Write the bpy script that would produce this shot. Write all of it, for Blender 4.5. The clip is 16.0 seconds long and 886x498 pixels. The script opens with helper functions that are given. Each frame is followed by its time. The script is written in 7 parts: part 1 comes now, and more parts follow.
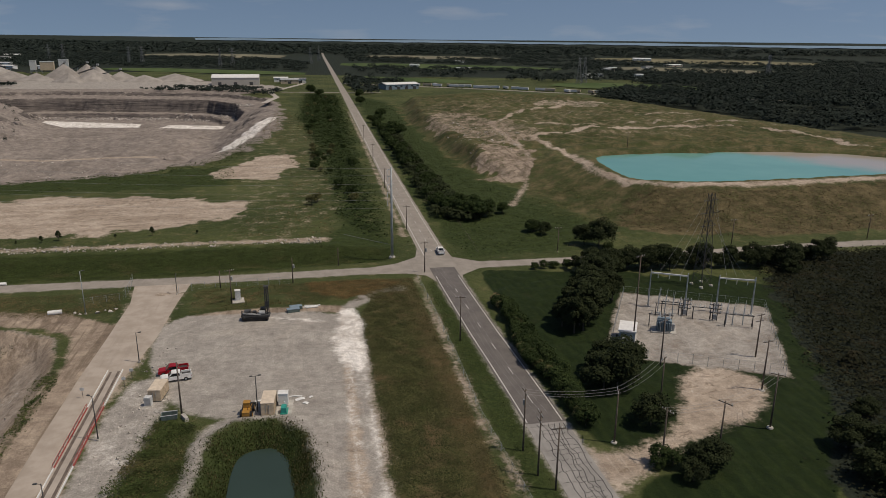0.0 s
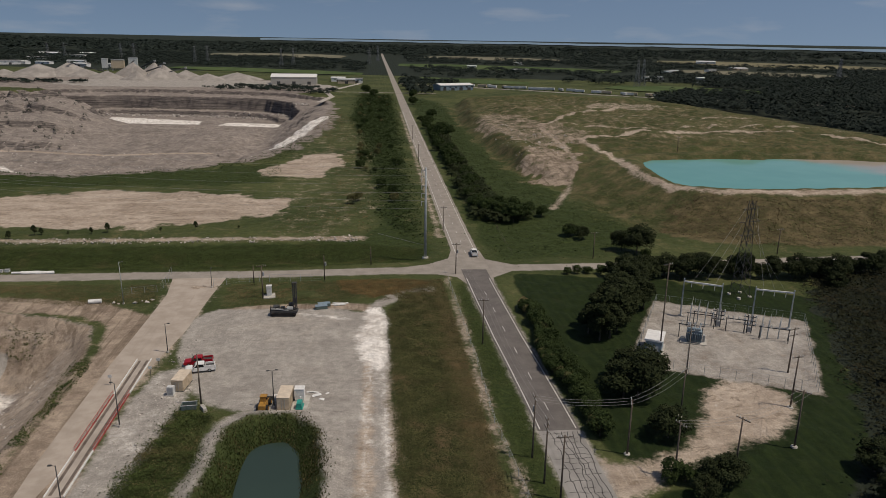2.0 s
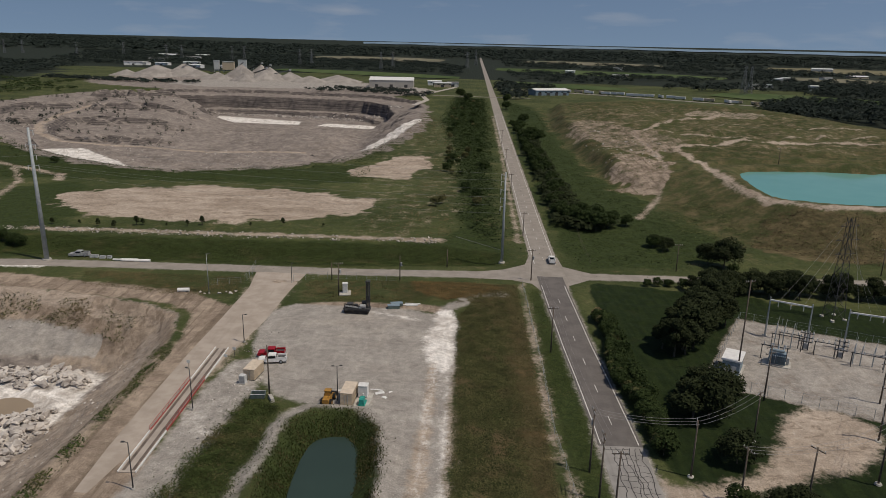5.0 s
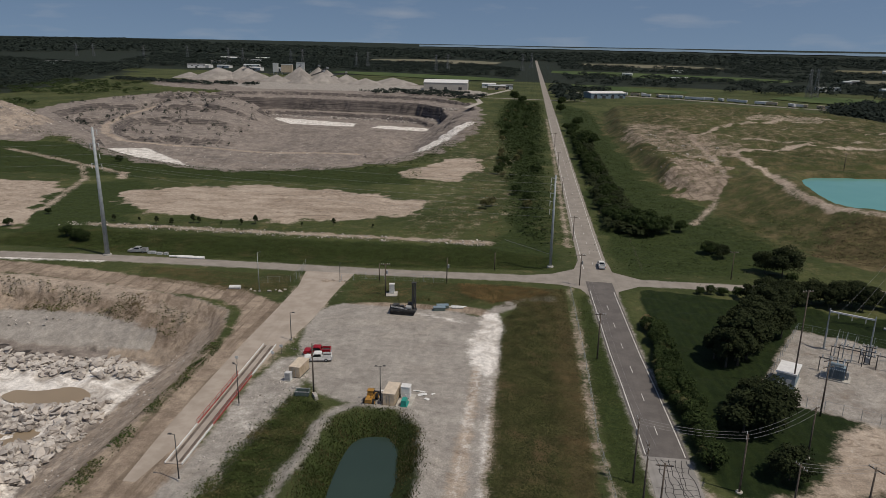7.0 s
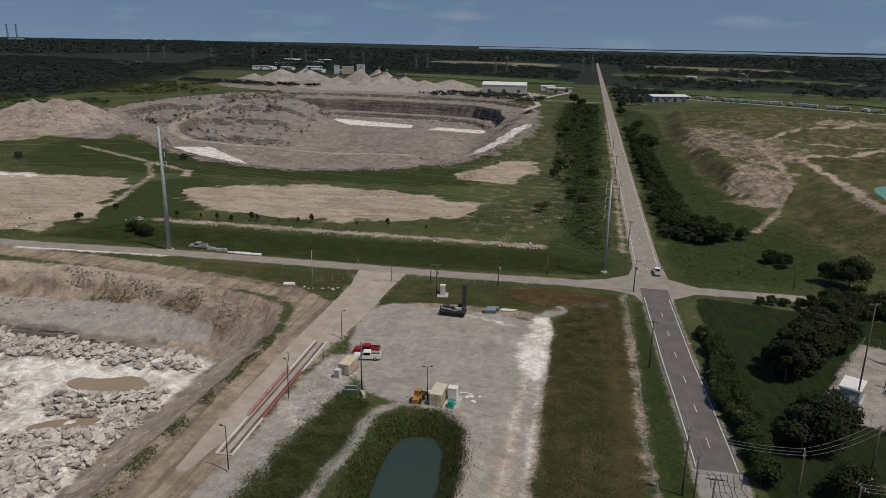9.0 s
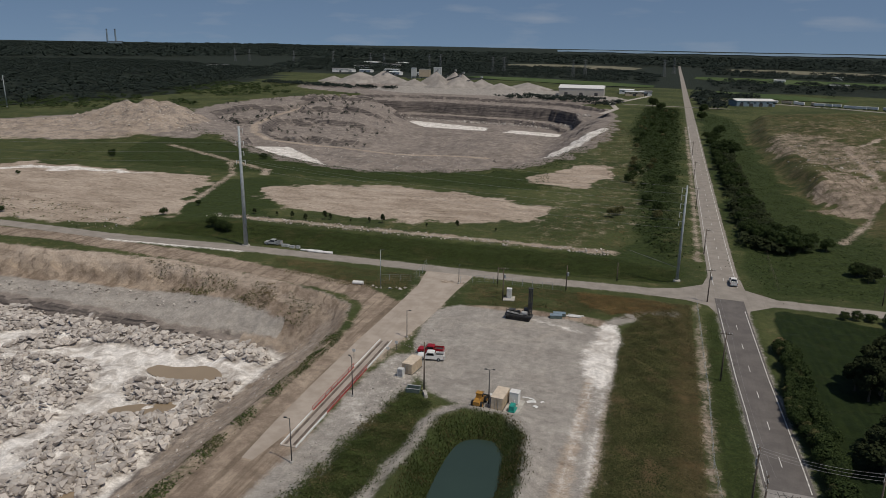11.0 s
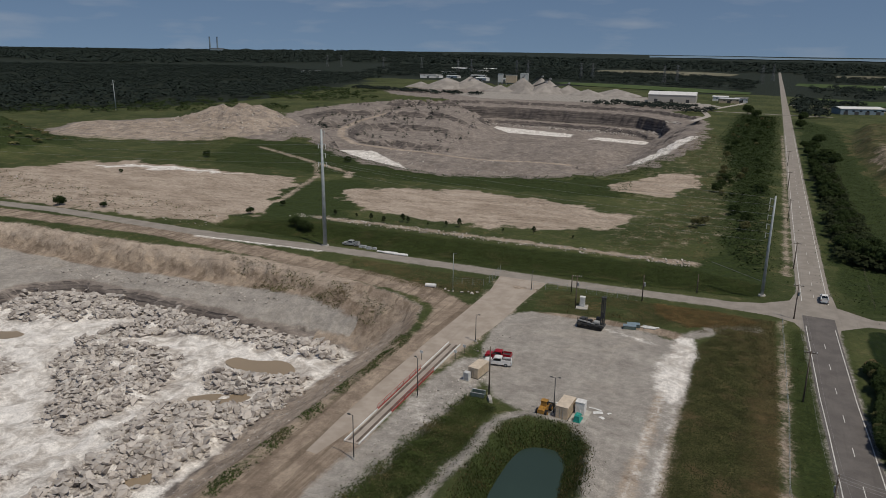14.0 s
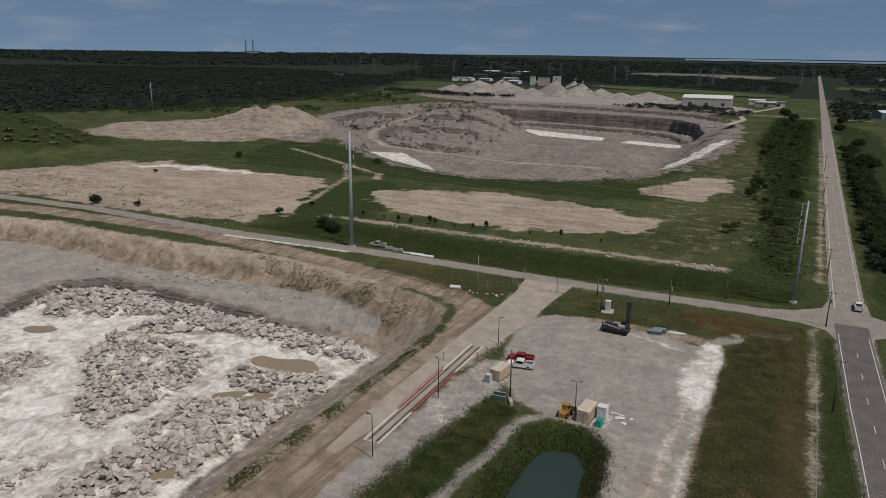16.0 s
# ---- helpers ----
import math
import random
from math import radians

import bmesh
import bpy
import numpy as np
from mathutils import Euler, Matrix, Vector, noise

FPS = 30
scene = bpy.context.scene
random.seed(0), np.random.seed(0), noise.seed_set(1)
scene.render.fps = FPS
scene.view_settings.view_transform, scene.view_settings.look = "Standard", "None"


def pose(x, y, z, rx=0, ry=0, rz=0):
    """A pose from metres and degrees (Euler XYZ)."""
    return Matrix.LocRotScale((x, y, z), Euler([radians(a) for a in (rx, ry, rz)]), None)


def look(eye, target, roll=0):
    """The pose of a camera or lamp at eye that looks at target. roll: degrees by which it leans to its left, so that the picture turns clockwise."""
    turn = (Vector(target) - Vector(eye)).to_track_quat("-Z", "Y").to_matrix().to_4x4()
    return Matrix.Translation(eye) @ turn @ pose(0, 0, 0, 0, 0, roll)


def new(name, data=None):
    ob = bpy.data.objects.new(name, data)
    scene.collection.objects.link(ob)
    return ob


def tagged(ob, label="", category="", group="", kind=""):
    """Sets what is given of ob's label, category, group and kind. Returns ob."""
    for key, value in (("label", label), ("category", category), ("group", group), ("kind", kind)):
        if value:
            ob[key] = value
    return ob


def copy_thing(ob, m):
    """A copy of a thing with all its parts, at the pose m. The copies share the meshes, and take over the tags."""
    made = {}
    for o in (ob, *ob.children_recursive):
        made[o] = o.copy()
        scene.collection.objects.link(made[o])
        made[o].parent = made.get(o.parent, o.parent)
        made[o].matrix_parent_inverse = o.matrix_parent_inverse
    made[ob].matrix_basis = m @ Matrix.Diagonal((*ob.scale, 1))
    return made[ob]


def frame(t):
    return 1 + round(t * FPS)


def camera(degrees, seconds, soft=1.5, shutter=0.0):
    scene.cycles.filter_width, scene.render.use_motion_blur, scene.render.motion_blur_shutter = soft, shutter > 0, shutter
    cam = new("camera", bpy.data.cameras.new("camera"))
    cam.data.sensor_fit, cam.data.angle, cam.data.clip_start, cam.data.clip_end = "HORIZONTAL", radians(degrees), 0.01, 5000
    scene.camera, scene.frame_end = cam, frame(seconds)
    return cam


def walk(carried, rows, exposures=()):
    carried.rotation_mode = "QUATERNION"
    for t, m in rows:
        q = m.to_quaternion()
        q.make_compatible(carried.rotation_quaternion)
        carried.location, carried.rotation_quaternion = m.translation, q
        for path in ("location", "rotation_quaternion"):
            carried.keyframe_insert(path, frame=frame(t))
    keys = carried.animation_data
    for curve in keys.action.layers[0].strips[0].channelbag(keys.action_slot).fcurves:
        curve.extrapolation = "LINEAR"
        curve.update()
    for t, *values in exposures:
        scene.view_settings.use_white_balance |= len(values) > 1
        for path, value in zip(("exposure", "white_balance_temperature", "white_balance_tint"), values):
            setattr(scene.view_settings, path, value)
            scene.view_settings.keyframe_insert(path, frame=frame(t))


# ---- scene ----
cam = camera(64.1, 16.0, soft=0.65)
PATH = [
    (0, (-31.374, -189.953, 65.06), (-31.012, -188.072, 64.483), 0.6),
    (0.5, (-29.443, -190.101, 65.074), (-29.115, -188.214, 64.497), 0.6),
    (1, (-27.667, -190.313, 65.107), (-27.376, -188.421, 64.53), 0.7),
    (1.5, (-26.064, -190.474, 65.153), (-25.812, -188.576, 64.577), 0.7),
    (2, (-24.69, -190.585, 65.19), (-24.482, -188.681, 64.614), 0.9),
    (2.5, (-23.521, -190.68, 65.232), (-23.361, -188.772, 64.656), 1.0),
    (3, (-22.514, -190.683, 65.246), (-22.401, -188.771, 64.671), 1.1),
    (3.5, (-21.689, -190.726, 65.257), (-21.626, -188.811, 64.684), 1.1),
    (4, (-21.071, -190.716, 65.243), (-21.056, -188.799, 64.672), 1.1),
    (6.5, (-19.316, -190.159, 65.139), (-19.466, -188.247, 64.572), 1.1),
    (7, (-18.967, -190.006, 65.06), (-19.164, -188.098, 64.495), 1.0),
    (7.5, (-18.673, -189.889, 64.969), (-18.89, -187.983, 64.405), 1.0),
    (8, (-18.507, -189.828, 64.955), (-18.757, -187.925, 64.392), 0.9),
    (8.5, (-18.306, -189.812, 64.969), (-18.606, -187.916, 64.407), 1.0),
    (9, (-18.024, -189.73, 64.965), (-18.376, -187.843, 64.403), 1.0),
    (11.5, (-16.438, -189.386, 64.872), (-17.035, -187.56, 64.316), 0.9),
    (12, (-16.028, -189.199, 64.834), (-16.669, -187.387, 64.28), 0.9),
    (12.5, (-15.597, -189.022, 64.793), (-16.276, -187.223, 64.242), 0.8),
    (13, (-15.135, -188.877, 64.742), (-15.849, -187.091, 64.192), 0.8),
    (13.5, (-14.709, -188.763, 64.65), (-15.453, -186.989, 64.103), 0.7),
    (14, (-14.333, -188.647, 64.553), (-15.104, -186.884, 64.008), 0.7),
    (14.5, (-14.005, -188.515, 64.474), (-14.8, -186.762, 63.931), 0.7),
    (15, (-13.712, -188.371, 64.404), (-14.526, -186.626, 63.862), 0.6),
    (15.5, (-13.372, -188.222, 64.334), (-14.203, -186.484, 63.794), 0.7),
    (16, (-12.899, -188.013, 64.314), (-13.75, -186.284, 63.775), 0.7),
]
walk(cam, [(t, look(eye, target, roll)) for t, eye, target, roll in PATH],
     [(0, 0.0, 7050, 12.5), (7, -0.03, 6750, 11), (16, -0.13, 6600, 9.5)])
# ---- world and sun ----
SUN_DIR = Vector((0.93, -0.37, 1.9)).normalized()
world = bpy.data.worlds.new("sky")
scene.world = world
world.use_nodes = True
wn, wl = world.node_tree.nodes, world.node_tree.links
wn.clear()
sky = wn.new("ShaderNodeTexSky")
sky.sky_type = "NISHITA"
sky.sun_disc = False
sky.sun_elevation = radians(62)
sky.sun_rotation = radians(112)
sky.altitude = 200
sky.air_density = 1.0
sky.dust_density = 0.9
sky.ozone_density = 2.5
w_bg = wn.new("ShaderNodeBackground")
w_bg.inputs["Strength"].default_value = 0.068
w_out = wn.new("ShaderNodeOutputWorld")
w_co = wn.new("ShaderNodeTexCoord")
w_up = wn.new("ShaderNodeVectorMath")
w_up.operation = "ADD"
w_up.inputs[1].default_value = (0, 0, 0.2)
w_un = wn.new("ShaderNodeVectorMath")
w_un.operation = "NORMALIZE"
wl.new(w_co.outputs["Generated"], w_up.inputs[0])
wl.new(w_up.outputs["Vector"], w_un.inputs[0])
wl.new(w_un.outputs["Vector"], sky.inputs["Vector"])
w_map = wn.new("ShaderNodeMapping")
w_map.inputs["Scale"].default_value = (5, 5, 26)
w_no = wn.new("ShaderNodeTexNoise")
w_no.inputs["Scale"].default_value = 1.6
w_no.inputs["Detail"].default_value = 7
w_rp = wn.new("ShaderNodeMapRange")
w_rp.inputs["From Min"].default_value, w_rp.inputs["From Max"].default_value = 0.54, 0.8
w_rp.inputs["To Max"].default_value = 0.3
w_mx = wn.new("ShaderNodeMix")
w_mx.data_type = "RGBA"
w_mx.inputs["B"].default_value = (6.5, 6.6, 6.9, 1)
wl.new(w_co.outputs["Generated"], w_map.inputs["Vector"])
wl.new(w_map.outputs["Vector"], w_no.inputs["Vector"])
wl.new(w_no.outputs["Fac"], w_rp.inputs["Value"])
wl.new(w_rp.outputs["Result"], w_mx.inputs["Factor"])
wl.new(sky.outputs["Color"], w_mx.inputs["A"])
wl.new(w_mx.outputs["Result"], w_bg.inputs["Color"])
wl.new(w_bg.outputs["Background"], w_out.inputs["Surface"])

sun_data = bpy.data.lights.new("sun", "SUN")
sun_data.energy = 2.7
sun_data.angle = radians(0.53)
sun_data.color = (1.0, 0.92, 0.8)
sun = new("sun", sun_data)
sun.matrix_world = look(SUN_DIR * 400, (0, 0, 0))


# ---- node helpers ----
class Nodes:
    """Short calls for building one node material."""

    def __init__(self, name, roughness=0.9, metallic=0.0, specular=0.3):
        self.mat = bpy.data.materials.new(name)
        self.mat.use_nodes = True
        self.n, self.l = self.mat.node_tree.nodes, self.mat.node_tree.links
        self.b = self.n["Principled BSDF"]
        self.b.inputs["Roughness"].default_value = roughness
        self.b.inputs["Metallic"].default_value = metallic
        self.b.inputs["Specular IOR Level"].default_value = specular
        self.geo = self.n.new("ShaderNodeNewGeometry")

    def plug(self, value, socket):
        if isinstance(value, (int, float)):
            socket.default_value = value
        elif isinstance(value, tuple):
            socket.default_value = (*value, 1.0) if len(value) == 3 and socket.type == "RGBA" else value
        else:
            self.l.new(value, socket)

    def noise(self, scale, detail=4.0, rough=0.6, stretch=None, distort=0.0):
        t = self.n.new("ShaderNodeTexNoise")
        t.inputs["Scale"].default_value = scale
        t.inputs["Detail"].default_value = detail
        t.inputs["Roughness"].default_value = rough
        t.inputs["Distortion"].default_value = distort
        place = self.geo.outputs["Position"]
        if stretch:
            m = self.n.new("ShaderNodeMapping")
            m.inputs["Scale"].default_value = stretch
            self.l.new(place, m.inputs["Vector"])
            place = m.outputs["Vector"]
        self.l.new(place, t.inputs["Vector"])
        return t.outputs["Fac"]

    def math(self, op, a, b=0.0, c=0.0):
        m = self.n.new("ShaderNodeMath")
        m.operation = op
        for v, s in zip((a, b, c), m.inputs):
            self.plug(v, s)
        return m.outputs[0]

    def ramp(self, fac, lo, hi, a=0.0, b=1.0):
        m = self.n.new("ShaderNodeMapRange")
        m.interpolation_type = "SMOOTHSTEP"
        for v, s in zip((fac, lo, hi, a, b), ("Value", "From Min", "From Max", "To Min", "To Max")):
            self.plug(v, m.inputs[s])
        return m.outputs["Result"]

    def mix(self, fac, a, b, how="MIX"):
        m = self.n.new("ShaderNodeMix")
        m.data_type = "RGBA"
        m.blend_type = how
        self.plug(fac, m.inputs["Factor"])
        self.plug(a, m.inputs["A"])
        self.plug(b, m.inputs["B"])
        return m.outputs["Result"]

    def split(self, attribute):
        a = self.n.new("ShaderNodeAttribute")
        a.attribute_name = attribute
        s = self.n.new("ShaderNodeSeparateColor")
        self.l.new(a.outputs["Color"], s.inputs["Color"])
        return s.outputs

    def color(self, value):
        self.plug(value, self.b.inputs["Base Color"])

    def bump(self, height, strength=0.4, distance=0.1):
        b = self.n.new("ShaderNodeBump")
        b.inputs["Strength"].default_value = strength
        b.inputs["Distance"].default_value = distance
        self.l.new(height, b.inputs["Height"])
        self.l.new(b.outputs["Normal"], self.b.inputs["Normal"])


def plain(name, color, roughness=0.7, metallic=0.0, scale=1.5, wear=0.25, dirt=(0.3, 0.26, 0.2), dirty=0.25):
    """Paint, metal or plastic with fine mottling and some dust."""
    k = Nodes(name, roughness, metallic)
    tone = k.ramp(k.noise(scale, 5), 0.3, 0.7, 1 - wear, 1 + wear * 0.4)
    c = k.mix(1.0, color, tone, "MULTIPLY")
    k.color(k.mix(k.ramp(k.noise(scale * 0.35, 6, 0.7), 0.5, 0.72, 0.0, dirty), c, dirt))
    return k.mat


def ground_material():
    k = Nodes("ground", 0.95, 0.0, 0.15)
    big, mid, fine = k.noise(0.02, 5), k.noise(0.16, 6, 0.65), k.noise(1.1, 6, 0.7)
    tiny = k.noise(4.0, 5, 0.75)
    ragged = k.math("ADD", k.math("MULTIPLY", k.math("SUBTRACT", mid, 0.5), 0.55), k.math("MULTIPLY", k.math("SUBTRACT", fine, 0.5), 0.45))

    def edge(mask, amount=1.0, soft=0.05):
        v = k.math("ADD", mask, k.math("MULTIPLY", ragged, amount))
        return k.ramp(v, 0.5 - soft, 0.5 + soft)

    def tone(a, b, fac, lo=0.35, hi=0.65):
        return k.mix(k.ramp(fac, lo, hi), a, b)

    za, zb, zc = k.split("zone_a"), k.split("zone_b"), k.split("zone_c")
    # meadow: mixed green with straw
    straw = k.math("ADD", k.math("MULTIPLY", mid, 0.6), k.math("MULTIPLY", fine, 0.4))
    c = k.mix(k.ramp(straw, 0.5, 0.73), tone((0.042, 0.056, 0.019), (0.078, 0.09, 0.034), big), (0.17, 0.14, 0.075))
    # weeds: deeper green
    weeds = k.mix(k.ramp(fine, 0.35, 0.7), (0.024, 0.038, 0.011), (0.052, 0.068, 0.021))
    c = k.mix(edge(za["Green"], 1.6, 0.2), c, weeds)
    # brown brush and dry grass
    dry = k.mix(k.ramp(mid, 0.35, 0.7), (0.075, 0.065, 0.032), (0.15, 0.12, 0.064))
    dry = k.mix(k.ramp(fine, 0.52, 0.72, 0, 0.7), dry, (0.055, 0.065, 0.02))
    c = k.mix(edge(za["Blue"], 1.4, 0.2), c, dry)
    # mown lawn with faint stripes
    stripes = k.noise(0.9, 2, 0.5, (1.0, 0.12, 1.0))
    lawn = k.mix(k.ramp(stripes, 0.35, 0.65), (0.012, 0.022, 0.006), (0.018, 0.03, 0.008))
    lawn = k.mix(k.ramp(mid, 0.55, 0.8, 0, 0.6), lawn, (0.032, 0.037, 0.014))
    c = k.mix(edge(za["Red"], 0.3, 0.06), c, lawn)
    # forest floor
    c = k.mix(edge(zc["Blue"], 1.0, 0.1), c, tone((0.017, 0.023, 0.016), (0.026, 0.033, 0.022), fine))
    # quarry rock and spoil
    strata = k.noise(0.35, 5, 0.65, (0.25, 0.25, 5.0))
    rock = k.mix(k.ramp(mid, 0.3, 0.7), (0.185, 0.16, 0.142), (0.315, 0.276, 0.243))
    rock = k.mix(k.ramp(strata, 0.4, 0.62, 0, 0.35), rock, (0.2, 0.17, 0.15))
    rock = k.mix(k.ramp(fine, 0.55, 0.75, 0, 0.4), rock, (0.42, 0.375, 0.33))
    rock = k.mix(k.ramp(k.noise(0.05, 8, 0.72, (1.0, 1.0, 5.0), 1.0), 0.48, 0.62, 0, 0.5), rock, (0.13, 0.113, 0.1))
    rock = k.mix(k.ramp(k.noise(0.11, 8, 0.75, None, 1.5), 0.55, 0.66, 0, 0.35), rock, (0.42, 0.37, 0.32))
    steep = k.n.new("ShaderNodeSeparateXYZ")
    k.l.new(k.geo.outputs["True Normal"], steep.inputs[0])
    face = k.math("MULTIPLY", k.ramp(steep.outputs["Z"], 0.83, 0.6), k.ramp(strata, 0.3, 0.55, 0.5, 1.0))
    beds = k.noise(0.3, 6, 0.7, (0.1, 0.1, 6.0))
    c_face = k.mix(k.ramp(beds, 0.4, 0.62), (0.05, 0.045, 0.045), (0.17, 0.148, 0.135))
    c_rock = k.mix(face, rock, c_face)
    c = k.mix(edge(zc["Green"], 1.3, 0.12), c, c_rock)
    # bare tan soil
    flow = k.noise(0.12, 6, 0.65, (0.35, 1.0, 1.0), 0.6)
    sand = k.mix(k.ramp(flow, 0.35, 0.65), (0.3, 0.243, 0.19), (0.43, 0.36, 0.292))
    sand = k.mix(k.ramp(fine, 0.55, 0.8, 0, 0.45), sand, (0.2, 0.15, 0.1))
    sand = k.mix(k.ramp(k.noise(0.14, 8, 0.72, (0.35, 1.0, 1.0), 1.6), 0.5, 0.62, 0, 0.5), sand, (0.49, 0.415, 0.34))
    sand = k.mix(k.ramp(k.noise(0.22, 8, 0.75, (0.4, 1.0, 1.0), 2.0), 0.53, 0.6, 0, 0.6), sand, (0.18, 0.138, 0.1))
    sand = k.mix(k.ramp(k.noise(1.4, 5, 0.65, (1.0, 0.035, 1.0), 0.2), 0.5, 0.68, 0, 0.35), sand, (0.45, 0.39, 0.33))
    c = k.mix(edge(zb["Red"], 1.5, 0.16), c, sand)
    # haul-road mud
    mud = k.mix(k.ramp(mid, 0.35, 0.65), (0.22, 0.172, 0.132), (0.37, 0.3, 0.232))
    mud = k.mix(k.ramp(tiny, 0.5, 0.8, 0, 0.4), mud, (0.36, 0.31, 0.26))
    mud = k.mix(k.ramp(k.noise(0.5, 5, 0.65, (1.0, 0.04, 1.0), 0.3), 0.48, 0.62, 0, 0.7), mud, (0.15, 0.115, 0.085))
    c = k.mix(edge(zc["Red"], 0.8, 0.1), c, mud)
    # grey crushed stone
    grit = k.mix(k.ramp(mid, 0.3, 0.7), (0.27, 0.25, 0.225), (0.37, 0.345, 0.31))
    grit = k.mix(k.ramp(tiny, 0.5, 0.75, 0, 0.35), grit, (0.45, 0.43, 0.41))
    grit = k.mix(k.ramp(k.noise(0.07, 5, 0.6, None, 0.8), 0.55, 0.75, 0, 0.5), grit, (0.4, 0.36, 0.31))
    grit = k.mix(k.ramp(k.noise(0.3, 6, 0.7, (0.5, 1.2, 1.0), 1.4), 0.57, 0.7, 0, 0.45), grit, (0.17, 0.155, 0.14))
    grit = k.mix(k.ramp(k.noise(0.9, 5, 0.65, (1.0, 0.07, 1.0), 0.4), 0.55, 0.72, 0, 0.35), grit, (0.46, 0.42, 0.37))
    grit = k.mix(k.ramp(k.noise(0.7, 6, 0.7, (0.07, 1.0, 1.0), 0.5), 0.52, 0.7, 0, 0.2), grit, (0.22, 0.19, 0.16))
    c = k.mix(edge(zb["Green"], 0.75, 0.1), c, grit)
    # white lime dust
    lime = k.mix(k.ramp(k.noise(0.2, 7, 0.7, None, 1.0), 0.42, 0.66), (0.79, 0.76, 0.715), (0.45, 0.41, 0.365))
    lime = k.mix(k.ramp(k.noise(1.3, 5, 0.65, (0.3, 0.12, 1.0), 1.2), 0.52, 0.68, 0, 0.45), lime, (0.5, 0.465, 0.42))
    c = k.mix(edge(zb["Blue"], 1.1, 0.14), c, lime)
    c = k.mix(1.0, c, k.ramp(tiny, 0.25, 0.75, 0.72, 1.28), "MULTIPLY")
    c = k.mix(1.0, c, k.ramp(k.noise(0.6, 6, 0.7), 0.3, 0.7, 0.82, 1.16), "MULTIPLY")
    k.color(c)
    k.bump(k.math("ADD", k.math("MULTIPLY", fine, 0.7), k.math("MULTIPLY", tiny, 0.3)), 0.55, 0.5)
    return k.mat


# ---- plan of the place ----
def area(x, y, points, margin=14.0):
    """Signed distance to a polygon, negative inside; a constant far from it."""
    p = np.array(points, float)
    out = np.full(x.shape, margin)
    near = (x > p[:, 0].min() - margin) & (x < p[:, 0].max() + margin) & (y > p[:, 1].min() - margin) & (y < p[:, 1].max() + margin)
    if not near.any():
        return out
    px, py = x[near], y[near]
    best, inside = np.full(px.shape, 1e9), np.zeros(px.shape, bool)
    for (ax, ay), (bx, by) in zip(p, np.roll(p, -1, 0)):
        ex, ey = bx - ax, by - ay
        t = np.clip(((px - ax) * ex + (py - ay) * ey) / (ex * ex + ey * ey), 0, 1)
        best = np.minimum(best, (px - ax - t * ex) ** 2 + (py - ay - t * ey) ** 2)
        cut = (ay > py) != (by > py)
        inside ^= cut & (px < ax + (py - ay) * ex / (ey if ey else 1e-9))
    out[near] = np.minimum(margin, np.where(inside, -1, 1) * np.sqrt(best))
    return out


def along(x, y, line, half, margin=14.0):
    """Signed distance to a band of a half width round a polyline."""
    p = np.array(line, float)
    best = np.full(x.shape, 1e9)
    near = (x > p[:, 0].min() - half - margin) & (x < p[:, 0].max() + half + margin) & (y > p[:, 1].min() - half - margin) & (y < p[:, 1].max() + half + margin)
    px, py = x[near], y[near]
    b = np.full(px.shape, 1e9)
    for (ax, ay), (bx, by) in zip(p[:-1], p[1:]):
        ex, ey = bx - ax, by - ay
        t = np.clip(((px - ax) * ex + (py - ay) * ey) / (ex * ex + ey * ey), 0, 1)
        b = np.minimum(b, (px - ax - t * ex) ** 2 + (py - ay - t * ey) ** 2)
    best[near] = b
    return np.minimum(margin, np.sqrt(best) - half)


def rounded(points, times=2):
    """Cuts the corners of a closed polygon."""
    p = [tuple(q) for q in points]
    for _ in range(times):
        out = []
        for (ax, ay), (bx, by) in zip(p, p[1:] + p[:1]):
            out += [(ax * 0.75 + bx * 0.25, ay * 0.75 + by * 0.25), (ax * 0.25 + bx * 0.75, ay * 0.25 + by * 0.75)]
        p = out
    return p


def step(a, b, v):
    t = np.clip((v - a) / (b - a), 0, 1)
    return t * t * (3 - 2 * t)


def waves(x, y, size, seed):
    """Smooth noise between -1 and 1 from a few turned waves."""
    rng = np.random.RandomState(seed)
    out = 0
    for i in range(7):
        a, f, p = rng.uniform(0, 6.28), rng.uniform(0.6, 1.9) / size * 6.28, rng.uniform(0, 6.28)
        out = out + np.sin((x * math.cos(a) + y * math.sin(a)) * f + p + 1.3 * np.sin((y * math.cos(a) - x * math.sin(a)) * f * 0.7 + p * 2))
    return out / 4.0


MAIN = [(9.9, -330), (9.0, -190), (8.2, -95), (7.9, -79), (7.35, -61), (6.7, -45), (6.0, -11), (5.6, 20), (5.7, 60), (6.2, 130), (7.0, 229), (9.4, 489), (11.5, 729), (19, 1800), (30, 3600)]
WEST = [(-420, -30), (-301, -15), (-256, -10), (-184, -9), (-140, -4.2), (-110, -2.4), (-79, -1.0), (-52, 0.0), (-24, 2.4), (6, 5.0)]
EAST = [(6, 5.0), (18, 5.7), (46, 7.2), (68, 8.7), (107, 12.1), (131, 14.8), (168, 16.5), (300, 25), (520, 40)]
PIT = [(-330, -52), (-288, -40), (-247, -31), (-219, -30.5), (-194, -28.5), (-172, -25.5), (-151, -23.5), (-138, -24), (-120, -27), (-99, -31.5), (-87.5, -37.5), (-83, -50), (-81, -64), (-81, -92), (-81.5, -105), (-82, -120), (-80, -190), (-330, -190)]
